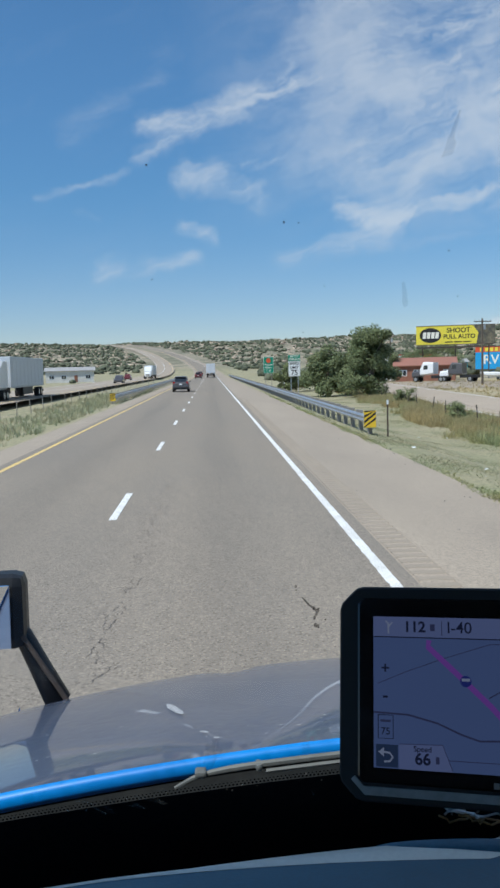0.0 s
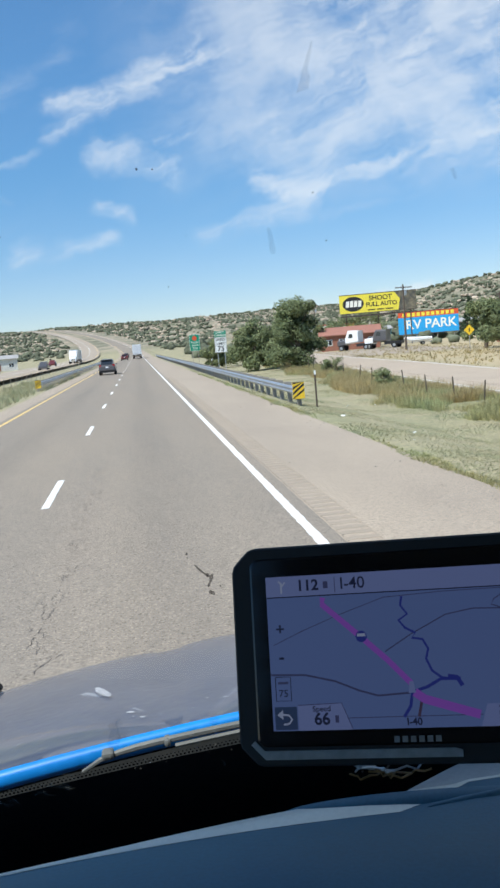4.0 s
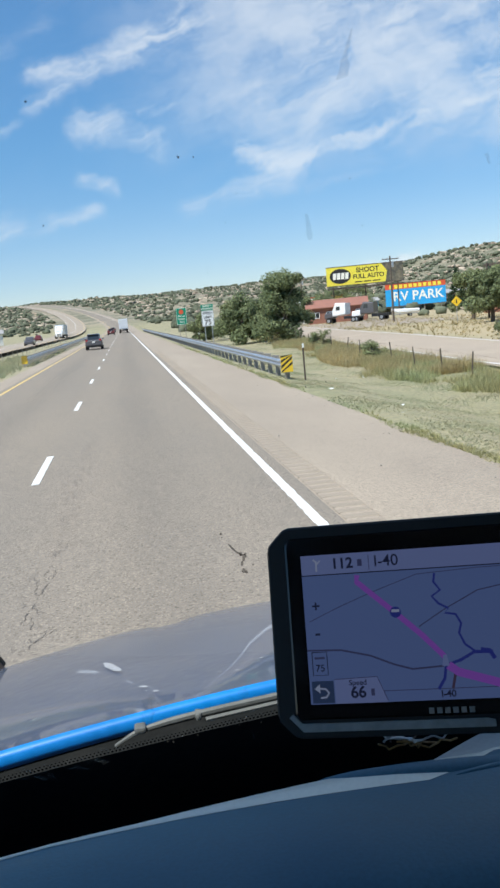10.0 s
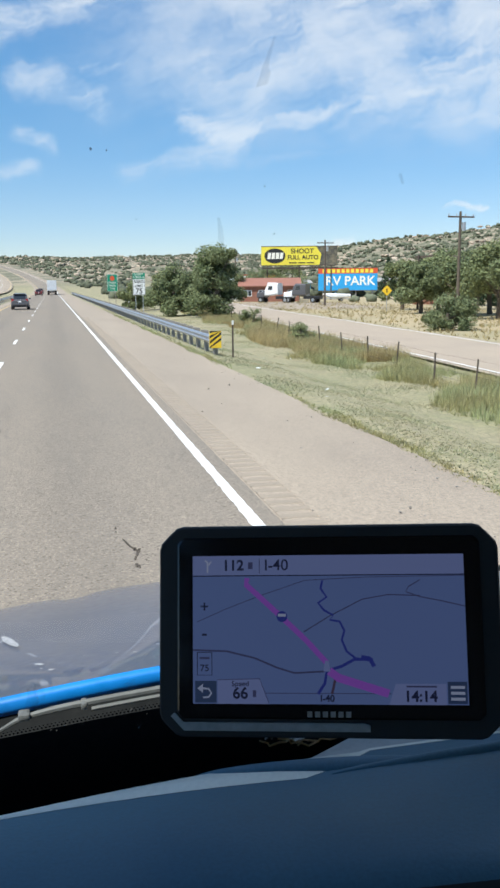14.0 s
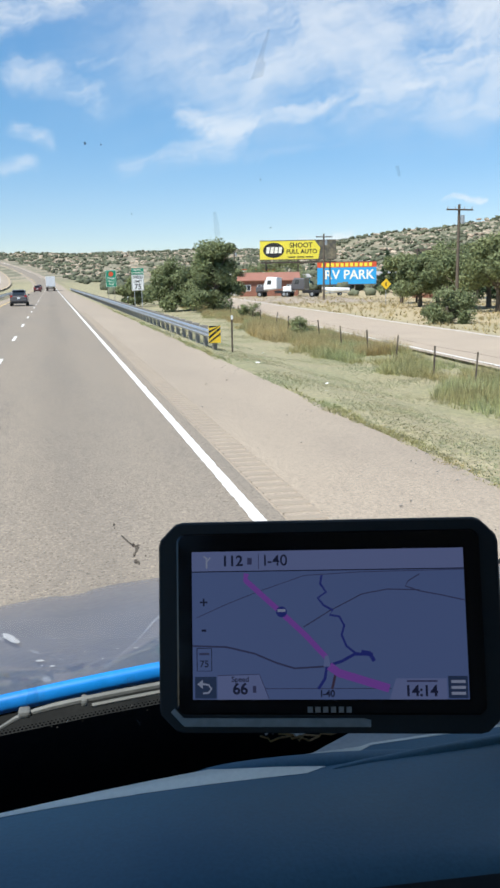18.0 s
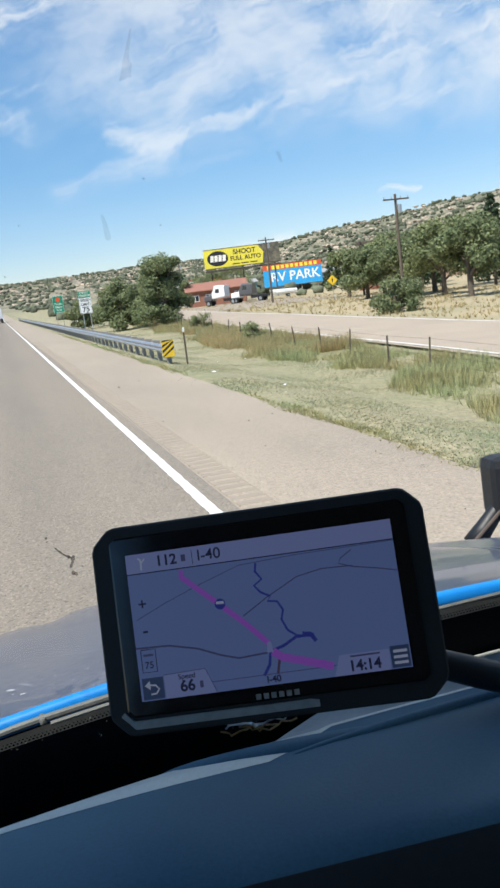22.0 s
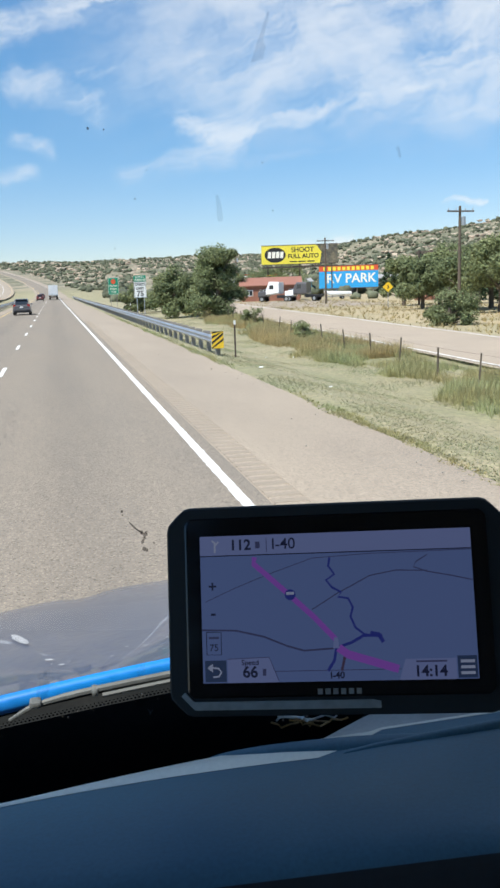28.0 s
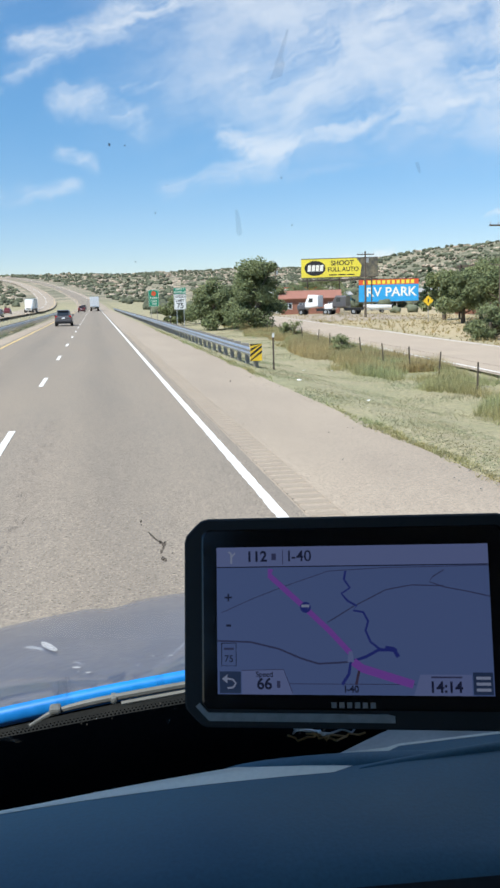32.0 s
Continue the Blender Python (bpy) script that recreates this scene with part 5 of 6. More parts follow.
# two tractors riding on a flatbed in the gravel yard
t = thing("tow_truck", "grey tractor truck carrying a white cab in a gravel yard", "truck", pose(42.0, 146, land(42.0, 146) + 0.05, 0, 0, 52))
for k, dy in enumerate((0.0, 5.2)):
    bm = loft([section(-1.6 + dy, 1.15, 1.2 + 0.2 * k, 3.2 + 0.2 * k, 0.2), section(0.3 + dy, 1.15, 1.2, 3.3 + 0.2 * k, 0.2), section(0.9 + dy, 1.1, 1.2, 2.3, 0.2)])
    part("cab", bm, M_CARW if k else M_CARG, t)
    bm = loft([section(0.9 + dy, 1.0, 0.9, 2.0, 0.2), section(2.5 + dy, 0.95, 0.8, 1.8, 0.2)])
    part("bonnet", bm, M_CARG if k else M_CARW, t)
    bm = bmesh.new()
    box(bm, 1.8, 3.0, 0.5, Matrix.Translation((0, -2.6 + dy, 0.9)), 0.03)
    part("chassis", bm, M_BLACK, t)
    for s in (-1, 1):
        wheel(t, s * 0.95, 1.7 + dy, 0.5, 0.4)
        wheel(t, s * 0.95, -3.0 + dy, 0.5, 0.5)
        bm = bmesh.new()
        bm.faces.new([bm.verts.new(p) for p in ((s * 1.155, -0.6 + dy, 2.2), (s * 1.155, 0.25 + dy, 2.2), (s * 1.155, 0.1 + dy, 2.9), (s * 1.155, -0.6 + dy, 2.9))])
        part("side_window", bm, M_PANE, t)

# loose stones along the edge of the pavement
pl = []
g = np.random.default_rng(77)
for i in range(170):
    y = 7 + 70 * g.uniform() ** 1.5
    x = SHOULDER_R - abs(g.normal(0, 0.35)) if i % 3 else g.uniform(2.6, SHOULDER_R)
    pl.append((x, y, -0.02 * (x - 2.4) / 2.7 + 0.004))
tagged(new("loose_stones", blobs("loose_stones", pl, g.uniform(0.004, 0.017, len(pl)), M_POST, 78, 0.55, 0.3)), "small loose stones along the shoulder's edge", "stones", kind="stuff")

# scraps of litter on the mown verge
r4 = random.Random(31)
for k in range(7):
    lx, ly = r4.uniform(6.0, 10.5), r4.uniform(15, 48)
    lit = thing("litter", "pale crumpled scrap of litter on the verge", "litter", pose(lx, ly, land(lx, ly) + 0.03, r4.uniform(-20, 20), r4.uniform(-20, 20), r4.uniform(0, 180)), "litter on the verge")
    bm = bmesh.new()
    lw = r4.uniform(0.02, 0.055)
    pts4 = [[bm.verts.new((lw * (i - 1.5), lw * 0.5 * (j - 1.5), lw * r4.uniform(-0.2, 0.4))) for i in range(4)] for j in range(4)]
    for j in range(3):
        for i in range(3):
            bm.faces.new((pts4[j][i], pts4[j][i + 1], pts4[j + 1][i + 1], pts4[j + 1][i]))
    part("scrap", bm, M_SIGNW, lit)

# a small motorboat on a trailer by the frontage road
t = thing("motorboat", "white motorboat on a trailer beside the frontage road", "boat", pose(51, 152, land(51, 152), 0, 0, 80))
bm = loft([section(-2.3, 0.85, 0.75, 1.35, 0.15), section(0.2, 0.95, 0.65, 1.45, 0.2), section(1.6, 0.7, 0.75, 1.5, 0.2), section(2.6, 0.12, 1.2, 1.55, 0.05)])
part("hull", bm, M_CARW, t)
bm = bmesh.new()
bm.faces.new([bm.verts.new(p) for p in ((-0.6, 0.5, 1.44), (0.6, 0.5, 1.44), (0.5, 0.2, 1.85), (-0.5, 0.2, 1.85))])
part("windshield", bm, M_PANE, t)
bm = bmesh.new()
box(bm, 0.4, 0.5, 0.9, Matrix.Translation((0, -2.5, 1.2)), 0.08)
part("outboard_motor", bm, M_BLACK, t)
bm = bmesh.new()
box(bm, 1.5, 4.6, 0.1, Matrix.Translation((0, 0, 0.55)), 0.02)
part("trailer", bm, M_STEEL, t)
for s in (-1, 1):
    wheel(t, s * 0.85, -0.6, 0.3, 0.2)

# ---------------------------------------------------------------- the truck the camera rides in
M_PAINT = surface("glossy blue truck paint", (0.005, 0.215, 0.62), 0.45, 0.0, vary=0.10, fine=90, coarse=6.0, coat=0.4, other=(0.010, 0.180, 0.54))
# greyer than the blue body: the sheen of sky and road is painted in
M_HOOD = surface("hood paint with painted grey sheen", (0.066, 0.080, 0.122), 0.42, 0.0, vary=0.14, fine=60, coarse=5.0, coat=0.60, other=(0.050, 0.064, 0.106), spec=0.3)
M_DASH = surface("slate blue dash vinyl", (0.066, 0.152, 0.204), 0.6, vary=0.12, fine=420, coarse=9, bump=0.0003, other=(0.052, 0.128, 0.182))
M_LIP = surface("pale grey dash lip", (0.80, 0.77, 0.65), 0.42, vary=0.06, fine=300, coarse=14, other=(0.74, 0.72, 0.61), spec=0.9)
M_TRAY = surface("grey defroster plastic", (0.60, 0.60, 0.57), 0.6, vary=0.10, fine=300, coarse=8, other=(0.30, 0.305, 0.29))
M_PIT = surface("matt black well and shadow strip", (0.010, 0.010, 0.012), 0.9, vary=0.3, fine=200, coarse=9, spec=0.1)
M_FACE = surface("charcoal instrument plastic", (0.030, 0.031, 0.035), 0.6, vary=0.2, fine=200, coarse=7)
M_COWL = surface("near-black cowl plastic", (0.007, 0.008, 0.008), 0.9, vary=0.3, fine=150, coarse=14, other=(0.013, 0.0135, 0.0125), spec=0.15)
M_HEAD = surface("grey headliner", (0.20, 0.20, 0.20), 0.95, vary=0.1, fine=100, coarse=4)
M_MIRROR = bpy.data.materials.new("mirror glass")
M_MIRROR.use_nodes = True
mb = M_MIRROR.node_tree.nodes["Principled BSDF"]
mb.inputs["Metallic"].default_value, mb.inputs["Roughness"].default_value = 1.0, 0.02
mb.inputs["Base Color"].default_value = (0.85, 0.87, 0.88, 1)
M_WIPER = surface("dusty wiper metal", (0.125, 0.130, 0.122), 0.65, 0.1, vary=0.25, fine=120, coarse=20)



def film(name, color, alpha):
    """A thin see-through film: dirt on the glass, painted glints and specks on the hood."""
    m = surface(name, color, 0.9, vary=0.3, fine=900, coarse=200)
    nt = m.node_tree
    p, out = nt.nodes["Principled BSDF"], nt.nodes["Material Output"]
    tr, mx = nt.nodes.new("ShaderNodeBsdfTransparent"), nt.nodes.new("ShaderNodeMixShader")
    mx.inputs[0].default_value = alpha
    nt.links.new(tr.outputs[0], mx.inputs[1])
    nt.links.new(p.outputs[0], mx.inputs[2])
    nt.links.new(mx.outputs[0], out.inputs[0])
    return m


M_SMUDGE = film("dried insect smear", (0.06, 0.045, 0.04), 0.66)
M_FILM = film("grey water smear", (0.25, 0.25, 0.26), 0.13)
M_FILM_PALE = film("pale dust smear", (0.75, 0.75, 0.72), 0.10)
cab = thing("truck_cab", "blue long-nosed truck seen from its driver's seat", "truck")
MID = 0.46


def rim_z(x):
    return 2.015 - 0.049 * ((x - MID) / 0.7) ** 2 - 0.5 * max(0.0, abs(x - MID) - 0.95) ** 2


def hood_z(x, y):
    s = y - 1.0
    crown = 0.012 * math.exp(-((abs(x - MID) - 0.42) / 0.05) ** 2)
    return rim_z(x) - 0.209 * s - 0.058 * s * s - crown * ss(0, 0.5, s) - 1.6 * max(0.0, s - 1.55) ** 2


hx = [MID - 1.12 + 2.24 * i / 56 for i in range(57)]
hy = [1.0 + 1.95 * i / 40 for i in range(41)]
ob = new("hood", grid_mesh("hood", M_HOOD, hx, hy, lambda x, y: (x, y + 0.02 * ((x - MID) / 0.7) ** 2 * -1, hood_z(x, y))))
ob.parent = cab
ob["label"] = "glossy hood mirroring the road, lavender grey sheen painted in"
# rolled rear edge of the hood, facing the windscreen
edge = [(0.0, 0.0), (-0.006, -0.001), (-0.009, -0.005), (-0.010, -0.012), (-0.009, -0.019), (0.0, -0.022)]
ob = new("hood_edge", grid_mesh("hood_edge", M_PAINT, hx, range(6), lambda x, k: (x, 1.0 - 0.02 * ((x - MID) / 0.7) ** 2 + edge[k][0], hood_z(x, 1.0) + edge[k][1])))
ob.parent = cab
# near-black cowl between hood and glass
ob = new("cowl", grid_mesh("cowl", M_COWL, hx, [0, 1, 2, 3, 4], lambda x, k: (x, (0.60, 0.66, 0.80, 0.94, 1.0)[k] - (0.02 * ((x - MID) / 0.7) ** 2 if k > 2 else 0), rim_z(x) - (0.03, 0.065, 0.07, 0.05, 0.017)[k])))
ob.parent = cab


def glass_y(z):
    return 0.556 - 0.37 * (z - 2.275)


gxs = [MID - 1.02 + 2.04 * i / 24 for i in range(25)]
gzs = [1.94 + 1.12 * i / 16 for i in range(17)]
pane = new("windscreen", grid_mesh("windscreen", clear_pane("windscreen glass", 0.03), gxs, gzs, lambda x, z: (x, glass_y(z), z)))
pane.parent, pane.visible_shadow = cab, False


def frit_top(x):
    return 2.171 - 0.16 * (x - 0.35) ** 2


ob = new("glass_border", grid_mesh("glass_border", M_PIT, gxs, [0, 1, 2, 3], lambda x, k: (x, glass_y(1.95 + (frit_top(x) - 1.95) * k / 3) - 0.003, 1.95 + (frit_top(x) - 1.95) * k / 3)))
ob.parent = pane
ob["label"] = "black enamel border with a dotted edge"
# unseen strip added to keep direct sun off the navigator
ob = new("added_sun_strip", grid_mesh("added_sun_strip", M_PIT, gxs, [0, 1, 2, 3], lambda x, k: (x, glass_y(2.80 + 0.0866 * k) - 0.004, 2.80 + 0.0866 * k)))
ob.parent = pane
ob["label"] = "added unseen black strip blocking sun above the glass"
bm = bmesh.new()
bmesh.ops.create_circle(bm, cap_ends=True, segments=8, radius=0.0008)
dot_mesh = mesh_of(bm, "border_dots", M_PIT)
dv = np.array([v.co[:] for v in dot_mesh.vertices])
allv, allf = [], []
for i in range(330):
    x = -0.30 + i * 0.0026
    for row in range(2):
        z = frit_top(x + 0.0013 * row) + 0.0016 + 0.0022 * row
        s = 1.0 - 0.3 * row
        allf.append([len(allv) * 8 + j for j in range(8)])
        allv.append([(x + 0.0013 * row + p[0] * s, glass_y(z + p[1] * s) - 0.003, z + p[1] * s) for p in dv])
ob = new("border_dots", raw_mesh("border_dots", np.array(allv).reshape(-1, 3), np.array(allf), M_PIT))
ob.parent = pane


def smear(pts, w, seed, mat=None, off=0.002):
    """One ragged dried trace on the glass, through points with widths."""
    r2 = random.Random(seed)
    bm = bmesh.new()
    p = [(x, z, w * k * r2.uniform(0.7, 1.3)) for x, z, k in pts]
    if len(p) == 1:
        x, z, r = p[0]
        bm.faces.new([bm.verts.new((x + math.cos(q * 0.7) * r * r2.uniform(0.6, 1.2), glass_y(z) - off, z + math.sin(q * 0.7) * r * r2.uniform(0.8, 1.4))) for q in range(9)])
    else:
        prev = None
        for x, z, r in p:
            e = r2.uniform(-0.3, 0.3) * r
            pair = (bm.verts.new((x - r + e, glass_y(z) - off, z - 0.3 * r)), bm.verts.new((x + r + e, glass_y(z) - off, z + 0.3 * r)))
            if prev:
                bm.faces.new((prev[0], prev[1], pair[1], pair[0]))
            prev = pair
    o = part("smear", bm, mat or M_SMUDGE, pane, "dried smear on the glass")
    o.visible_shadow = False


for i, (x, z, k) in enumerate(((0.0520, 2.3025, 0.45), (0.0522, 2.3000, 0.45), (0.0632, 2.2872, 0.7), (0.0652, 2.2855, 0.9), (0.0660, 2.2870, 0.5), (0.0648, 2.2832, 0.8), (0.0640, 2.2810, 0.7), (0.0634, 2.2798, 0.4), (0.0705, 2.2790, 0.6), (0.0645, 2.2757, 1.0), (0.0660, 2.2746, 0.9))):
    smear([(x, z, k)], 0.0013, 20 + i)
smear([(0.0560, 2.2950, 0.5), (0.0580, 2.2925, 0.8), (0.0600, 2.2900, 0.9), (0.0622, 2.2880, 1.1), (0.0645, 2.2862, 1.5)], 0.0006, 19, M_SMUDGE)
smear([(0.0430, 2.5037, 1.0)], 0.0005, 2)
smear([(0.0502, 2.5033, 1.0)], 0.00045, 3)
smear([(0.1255 - 0.0006 * i, 2.551 - 0.0024 * i, 0.5 + 0.22 * i) for i in range(9)], 0.0011, 4, M_FILM)
smear([(0.1040 + 0.0004 * i, 2.4745 - 0.002 * i, 0.6 + 0.1 * i) for i in range(7)], 0.0011, 5, M_FILM)
smear([(0.1955 + 0.0007 * i, 2.4960 - 0.0016 * i, 0.8) for i in range(4)], 0.0009, 6, M_FILM)
for i, dx3 in enumerate((0.0, 0.004)):
    smear([(0.064 + dx3 + 0.0006 * k * (1 - 2 * i), frit_top(0.066) - 0.009 - 0.0016 * k, 0.6) for k in range(5)], 0.0007, 90 + i, M_FILM_PALE, 0.005)
smear([(0.0005 + 0.0003 * i, 2.192 - 0.0024 * i, 1.0 + 0.15 * i) for i in range(8)], 0.0020, 7, M_FILM_PALE)
smear([(0.0600 + 0.0004 * i, 2.186 - 0.002 * i, 1.0) for i in range(6)], 0.0030, 8, M_FILM_PALE)
for i in range(14):
    rr = random.Random(60 + i)
    smear([(rr.uniform(-0.05, 0.32), rr.uniform(2.30, 2.60), 1.0)], rr.uniform(0.0002, 0.0005), 70 + i)
M_DUST = film("pale dust specks", (0.6, 0.6, 0.57), 0.13)
for i in range(18):
    rr = random.Random(300 + i)
    sx = rr.uniform(-0.12, 0.20)
    smear([(sx, frit_top(sx) + abs(rr.gauss(0, 0.007)) - 0.003, 1.0)], rr.uniform(0.0003, 0.0008), 400 + i, M_DUST, 0.0045)
M_GRIME = film("grey grime on the glass", (0.40, 0.41, 0.38), 0.13)
for i in range(16):
    rr = random.Random(500 + i)
    sx = -0.064 + rr.gauss(0, 0.020)
    sz = frit_top(sx) + rr.uniform(-0.004, 0.010)
    smear([(sx + 0.0016 * k, sz - 0.0011 * k + rr.uniform(-0.0008, 0.0008), rr.uniform(0.5, 1.2)) for k in range(6)], rr.uniform(0.0008, 0.0020), 520 + i, M_GRIME, 0.0045)
smear([(-0.0035, 2.191, 0.8), (-0.0030, 2.184, 1.0), (-0.0040, 2.177, 1.1), (-0.0035, 2.169, 0.9)], 0.0038, 560, M_GRIME, 0.0045)
# wiper arm lying along the foot of the glass


def on_glass(x, dz, off=0.012):
    z = frit_top(x) + dz
    return (x, glass_y(z) + off, z)


bm = bmesh.new()
xs = [-0.028 + i * 0.0125 for i in range(21)]
tube(bm, [on_glass(q, 0.0075 - 0.011 * math.exp(-(q + 0.028) / 0.014)) for q in xs], [0.0014 + 0.0010 * min(1, i / 3) for i in range(21)])
wp = part("wiper_arm", bm, M_WIPER, cab)
bm = bmesh.new()
tube(bm, [on_glass(0.035 + i * 0.012, 0.0030 + 0.00008 * i, 0.008) for i in range(31)], 0.0018, 6)
part("wiper_blade", bm, M_WIPER, wp)
for px, w, h in ((0.030, 0.0045, 0.0052), (-0.010, 0.008, 0.0050)):
    bm = bmesh.new()
    box(bm, w, 0.010, h, Matrix.Translation(on_glass(px, 0.0065)), 0.002)
    part("wiper_clip", bm, M_WIPER, wp)


# hood mirrors on arms
def hood_mirror(s, reach, z):
    """A flat-backed mirror on a bent twin-rod arm standing on the hood's edge."""
    bx = MID + s * (reach - 0.085)
    base = Vector((bx, 2.2, hood_z(bx, 2.2) - 0.01))
    neck = Vector((MID + s * (reach - 0.005), 2.2, z - 0.065))
    head = Vector((MID + s * (reach + 0.07), 2.2, z))
    bm = bmesh.new()
    tube(bm, [base, base.lerp(neck, 0.5), neck, head], [0.034, 0.028, 0.024, 0.022], 12)
    arm = part("mirror_arm", bm, M_BLACK, cab, "", True)
    bm = bmesh.new()
    rod(bm, base + Vector((-s * 0.035, -0.03, 0)), neck + Vector((-s * 0.004, -0.035, 0.01)), 0.007, 0.006, 8)
    part("brace_rod", bm, M_DARKSTEEL, arm, "thin dull metal rod")
    bm = bmesh.new()
    cx = MID + s * (reach + 0.165)
    box(bm, 0.36, 0.12, 0.19, pose(cx, 2.2, z, -4, 0, -s * 7), 0.03)
    part("mirror_housing", bm, M_BLACK, arm)
    bm = bmesh.new()
    box(bm, 0.325, 0.006, 0.158, pose(cx + s * 0.009, 2.137, z, -4, 0, 2.0 if s < 0 else -7), 0.002)
    part("mirror_glass", bm, M_MIRROR, arm)
    for dz in (-0.03, 0.05) if s > 0 else ():
        bm = bmesh.new()
        rod(bm, (MID + s * (reach + 0.012), 2.128, z + dz), (MID + s * (reach + 0.012), 2.146, z + dz), 0.011, 0.011, 10)
        part("bolt", bm, M_STEEL, arm, "bright bolt head")


hood_mirror(-1, 0.955, 1.836)
hood_mirror(1, 0.885, 1.757)


M_SPOT = film("pale painted glint and dried speck", (0.62, 0.63, 0.64), 0.5)


# pale reflections painted on the hood, with chips and dried spots
def hood_spot(x0, y0, x1, y1, w, seed):
    r2 = random.Random(seed)
    bm = bmesh.new()
    a, b2 = Vector((x0, y0)), Vector((x1, y1))
    d = (b2 - a).normalized()
    n = Vector((-d.y, d.x))
    ring = []
    for k in range(14):
        q = 2 * math.pi * k / 14
        c = a.lerp(b2, 0.5 + 0.5 * math.cos(q)) + n * w * math.sin(q) * r2.uniform(0.75, 1.2)
        ring.append(bm.verts.new((c.x, c.y, hood_z(c.x, c.y) + 0.0006)))
    bm.faces.new(ring)
    part("pale_spot", bm, M_SPOT, cab, "pale hood mark among painted glints and dried specks")


# three glints of the glossy hood, drawn as fixed pale patches
hood_spot(-0.082, 1.40, -0.052, 1.27, 0.007, 1)
hood_spot(-0.022, 1.122, -0.012, 1.108, 0.004, 2)
hood_spot(-0.004, 1.074, 0.002, 1.066, 0.003, 3)
for k in range(26):
    rs2 = random.Random(900 + k)
    sx, sy = rs2.uniform(-0.25, 0.30), 1.03 + abs(rs2.gauss(0, 0.14))
    hood_spot(sx, sy, sx + rs2.uniform(-0.006, 0.006), sy + rs2.uniform(0.002, 0.008), rs2.uniform(0.0008, 0.002), 950 + k)


# dashboard: panel, pale lip, dark well behind it
def crest_y(x):
    return 0.5405 - 0.0175 * min(6.0, (max(0.0, 0.144 - x) / 0.174) ** 1.6) - 0.05 * max(0.0, x - 0.25) ** 2


def lip_y(x):
    near = 0.5195 - (0.43 if x < 0.06 else 0.40) * min(0.06, (x - 0.06) ** 2)
    end = ss(0.172, 0.200, x)
    return min(crest_y(x) - 0.004, near * (1 - end) + (crest_y(x) - 0.004) * end)


dx = [MID - 1.05 + 2.1 * i / 84 for i in range(85)]


def front_edge(x):
    return 0.430 - 0.088 * min(0.45, max(-0.05, x))


def dash_point(x, k):
    q, e = lip_y(x), front_edge(x)
    prof = [(e - 0.004, 2.1425), (e, 2.147), (e + 0.012, 2.150), (e + 0.05, 2.1495), (q - 0.012, 2.1455), (q, 2.143)]
    return (x, *prof[k])


def face_point(x, k):
    e = front_edge(x)
    return (x, *[(e - 0.02, 1.75), (e - 0.018, 2.05), (e - 0.009, 2.130), (e - 0.004, 2.1425)][k])


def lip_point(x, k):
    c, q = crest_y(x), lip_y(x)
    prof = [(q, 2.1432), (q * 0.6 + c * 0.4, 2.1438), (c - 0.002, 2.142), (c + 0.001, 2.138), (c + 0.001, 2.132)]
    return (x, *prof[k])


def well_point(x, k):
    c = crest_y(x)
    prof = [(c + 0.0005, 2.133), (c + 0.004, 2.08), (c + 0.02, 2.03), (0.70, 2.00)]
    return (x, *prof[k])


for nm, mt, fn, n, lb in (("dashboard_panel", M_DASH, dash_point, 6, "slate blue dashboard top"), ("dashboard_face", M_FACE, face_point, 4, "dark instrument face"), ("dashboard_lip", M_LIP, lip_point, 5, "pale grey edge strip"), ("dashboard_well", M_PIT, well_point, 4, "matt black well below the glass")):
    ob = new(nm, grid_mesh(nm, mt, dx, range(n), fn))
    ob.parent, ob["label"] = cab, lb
# low raised pads under and beside the navigator
for cx, cy, cz, rx, ry, rz, yaw in ((0.188, 0.525, 2.1385, 0.095, 0.0085, 0.0085, -8.5), (0.325, 0.5165, 2.1440, 0.150, 0.0045, 0.0062, 1.0)):
    bm = bmesh.new()
    bmesh.ops.create_uvsphere(bm, u_segments=48, v_segments=20, radius=1.0)
    m = pose(cx, cy, cz, 0, 0, yaw)
    for v in bm.verts:
        v.co = m @ Vector((v.co.x * rx, v.co.y * ry, v.co.z * rz))
    part("dashboard_pad", bm, M_DASH, cab, "raised slate blue pad", True)
# black strip stands in for the shadow line between pad and panel
bm = bmesh.new()
bmesh.ops.create_uvsphere(bm, u_segments=48, v_segments=12, radius=1.0)
for v in bm.verts:
    v.co = pose(0.335, 0.5065, 2.1432, 0, 0, 1.0) @ Vector((v.co.x * 0.165, v.co.y * 0.0075, v.co.z * 0.0032))
part("pad_shadow_strip", bm, M_PIT, cab, "dark strip painted as shadow along the pad", True)
bm = bmesh.new()
low = [(0.172, 0.5440), (0.50, 0.5380), (1.20, 0.5150), (1.20, 0.60), (0.262, 0.60), (0.205, 0.566)]
rings = [[bm.verts.new((x, y, z - 0.12 * (y - 0.54))) for x, y in low] for z in (2.128, 2.139)]
for i in range(6):
    bm.faces.new((rings[0][i], rings[0][(i + 1) % 6], rings[1][(i + 1) % 6], rings[1][i]))
bm.faces.new(rings[0])
bm.faces.new(rings[1])
part("defroster_tray", bm, M_TRAY, cab, "pale grey tray beyond the pad")
# black bracket arm reaching out beside the navigator
bm = bmesh.new()
tube(bm, [(0.245, 0.516, 2.194), (0.272, 0.508, 2.185), (0.300, 0.502, 2.173), (0.330, 0.498, 2.160), (0.365, 0.499, 2.146), (0.392, 0.502, 2.130)], [0.007, 0.0092, 0.0098, 0.0098, 0.011, 0.014], 12)
part("bracket_arm", bm, M_BLACK, cab, "black bracket arm on the dashboard", True)

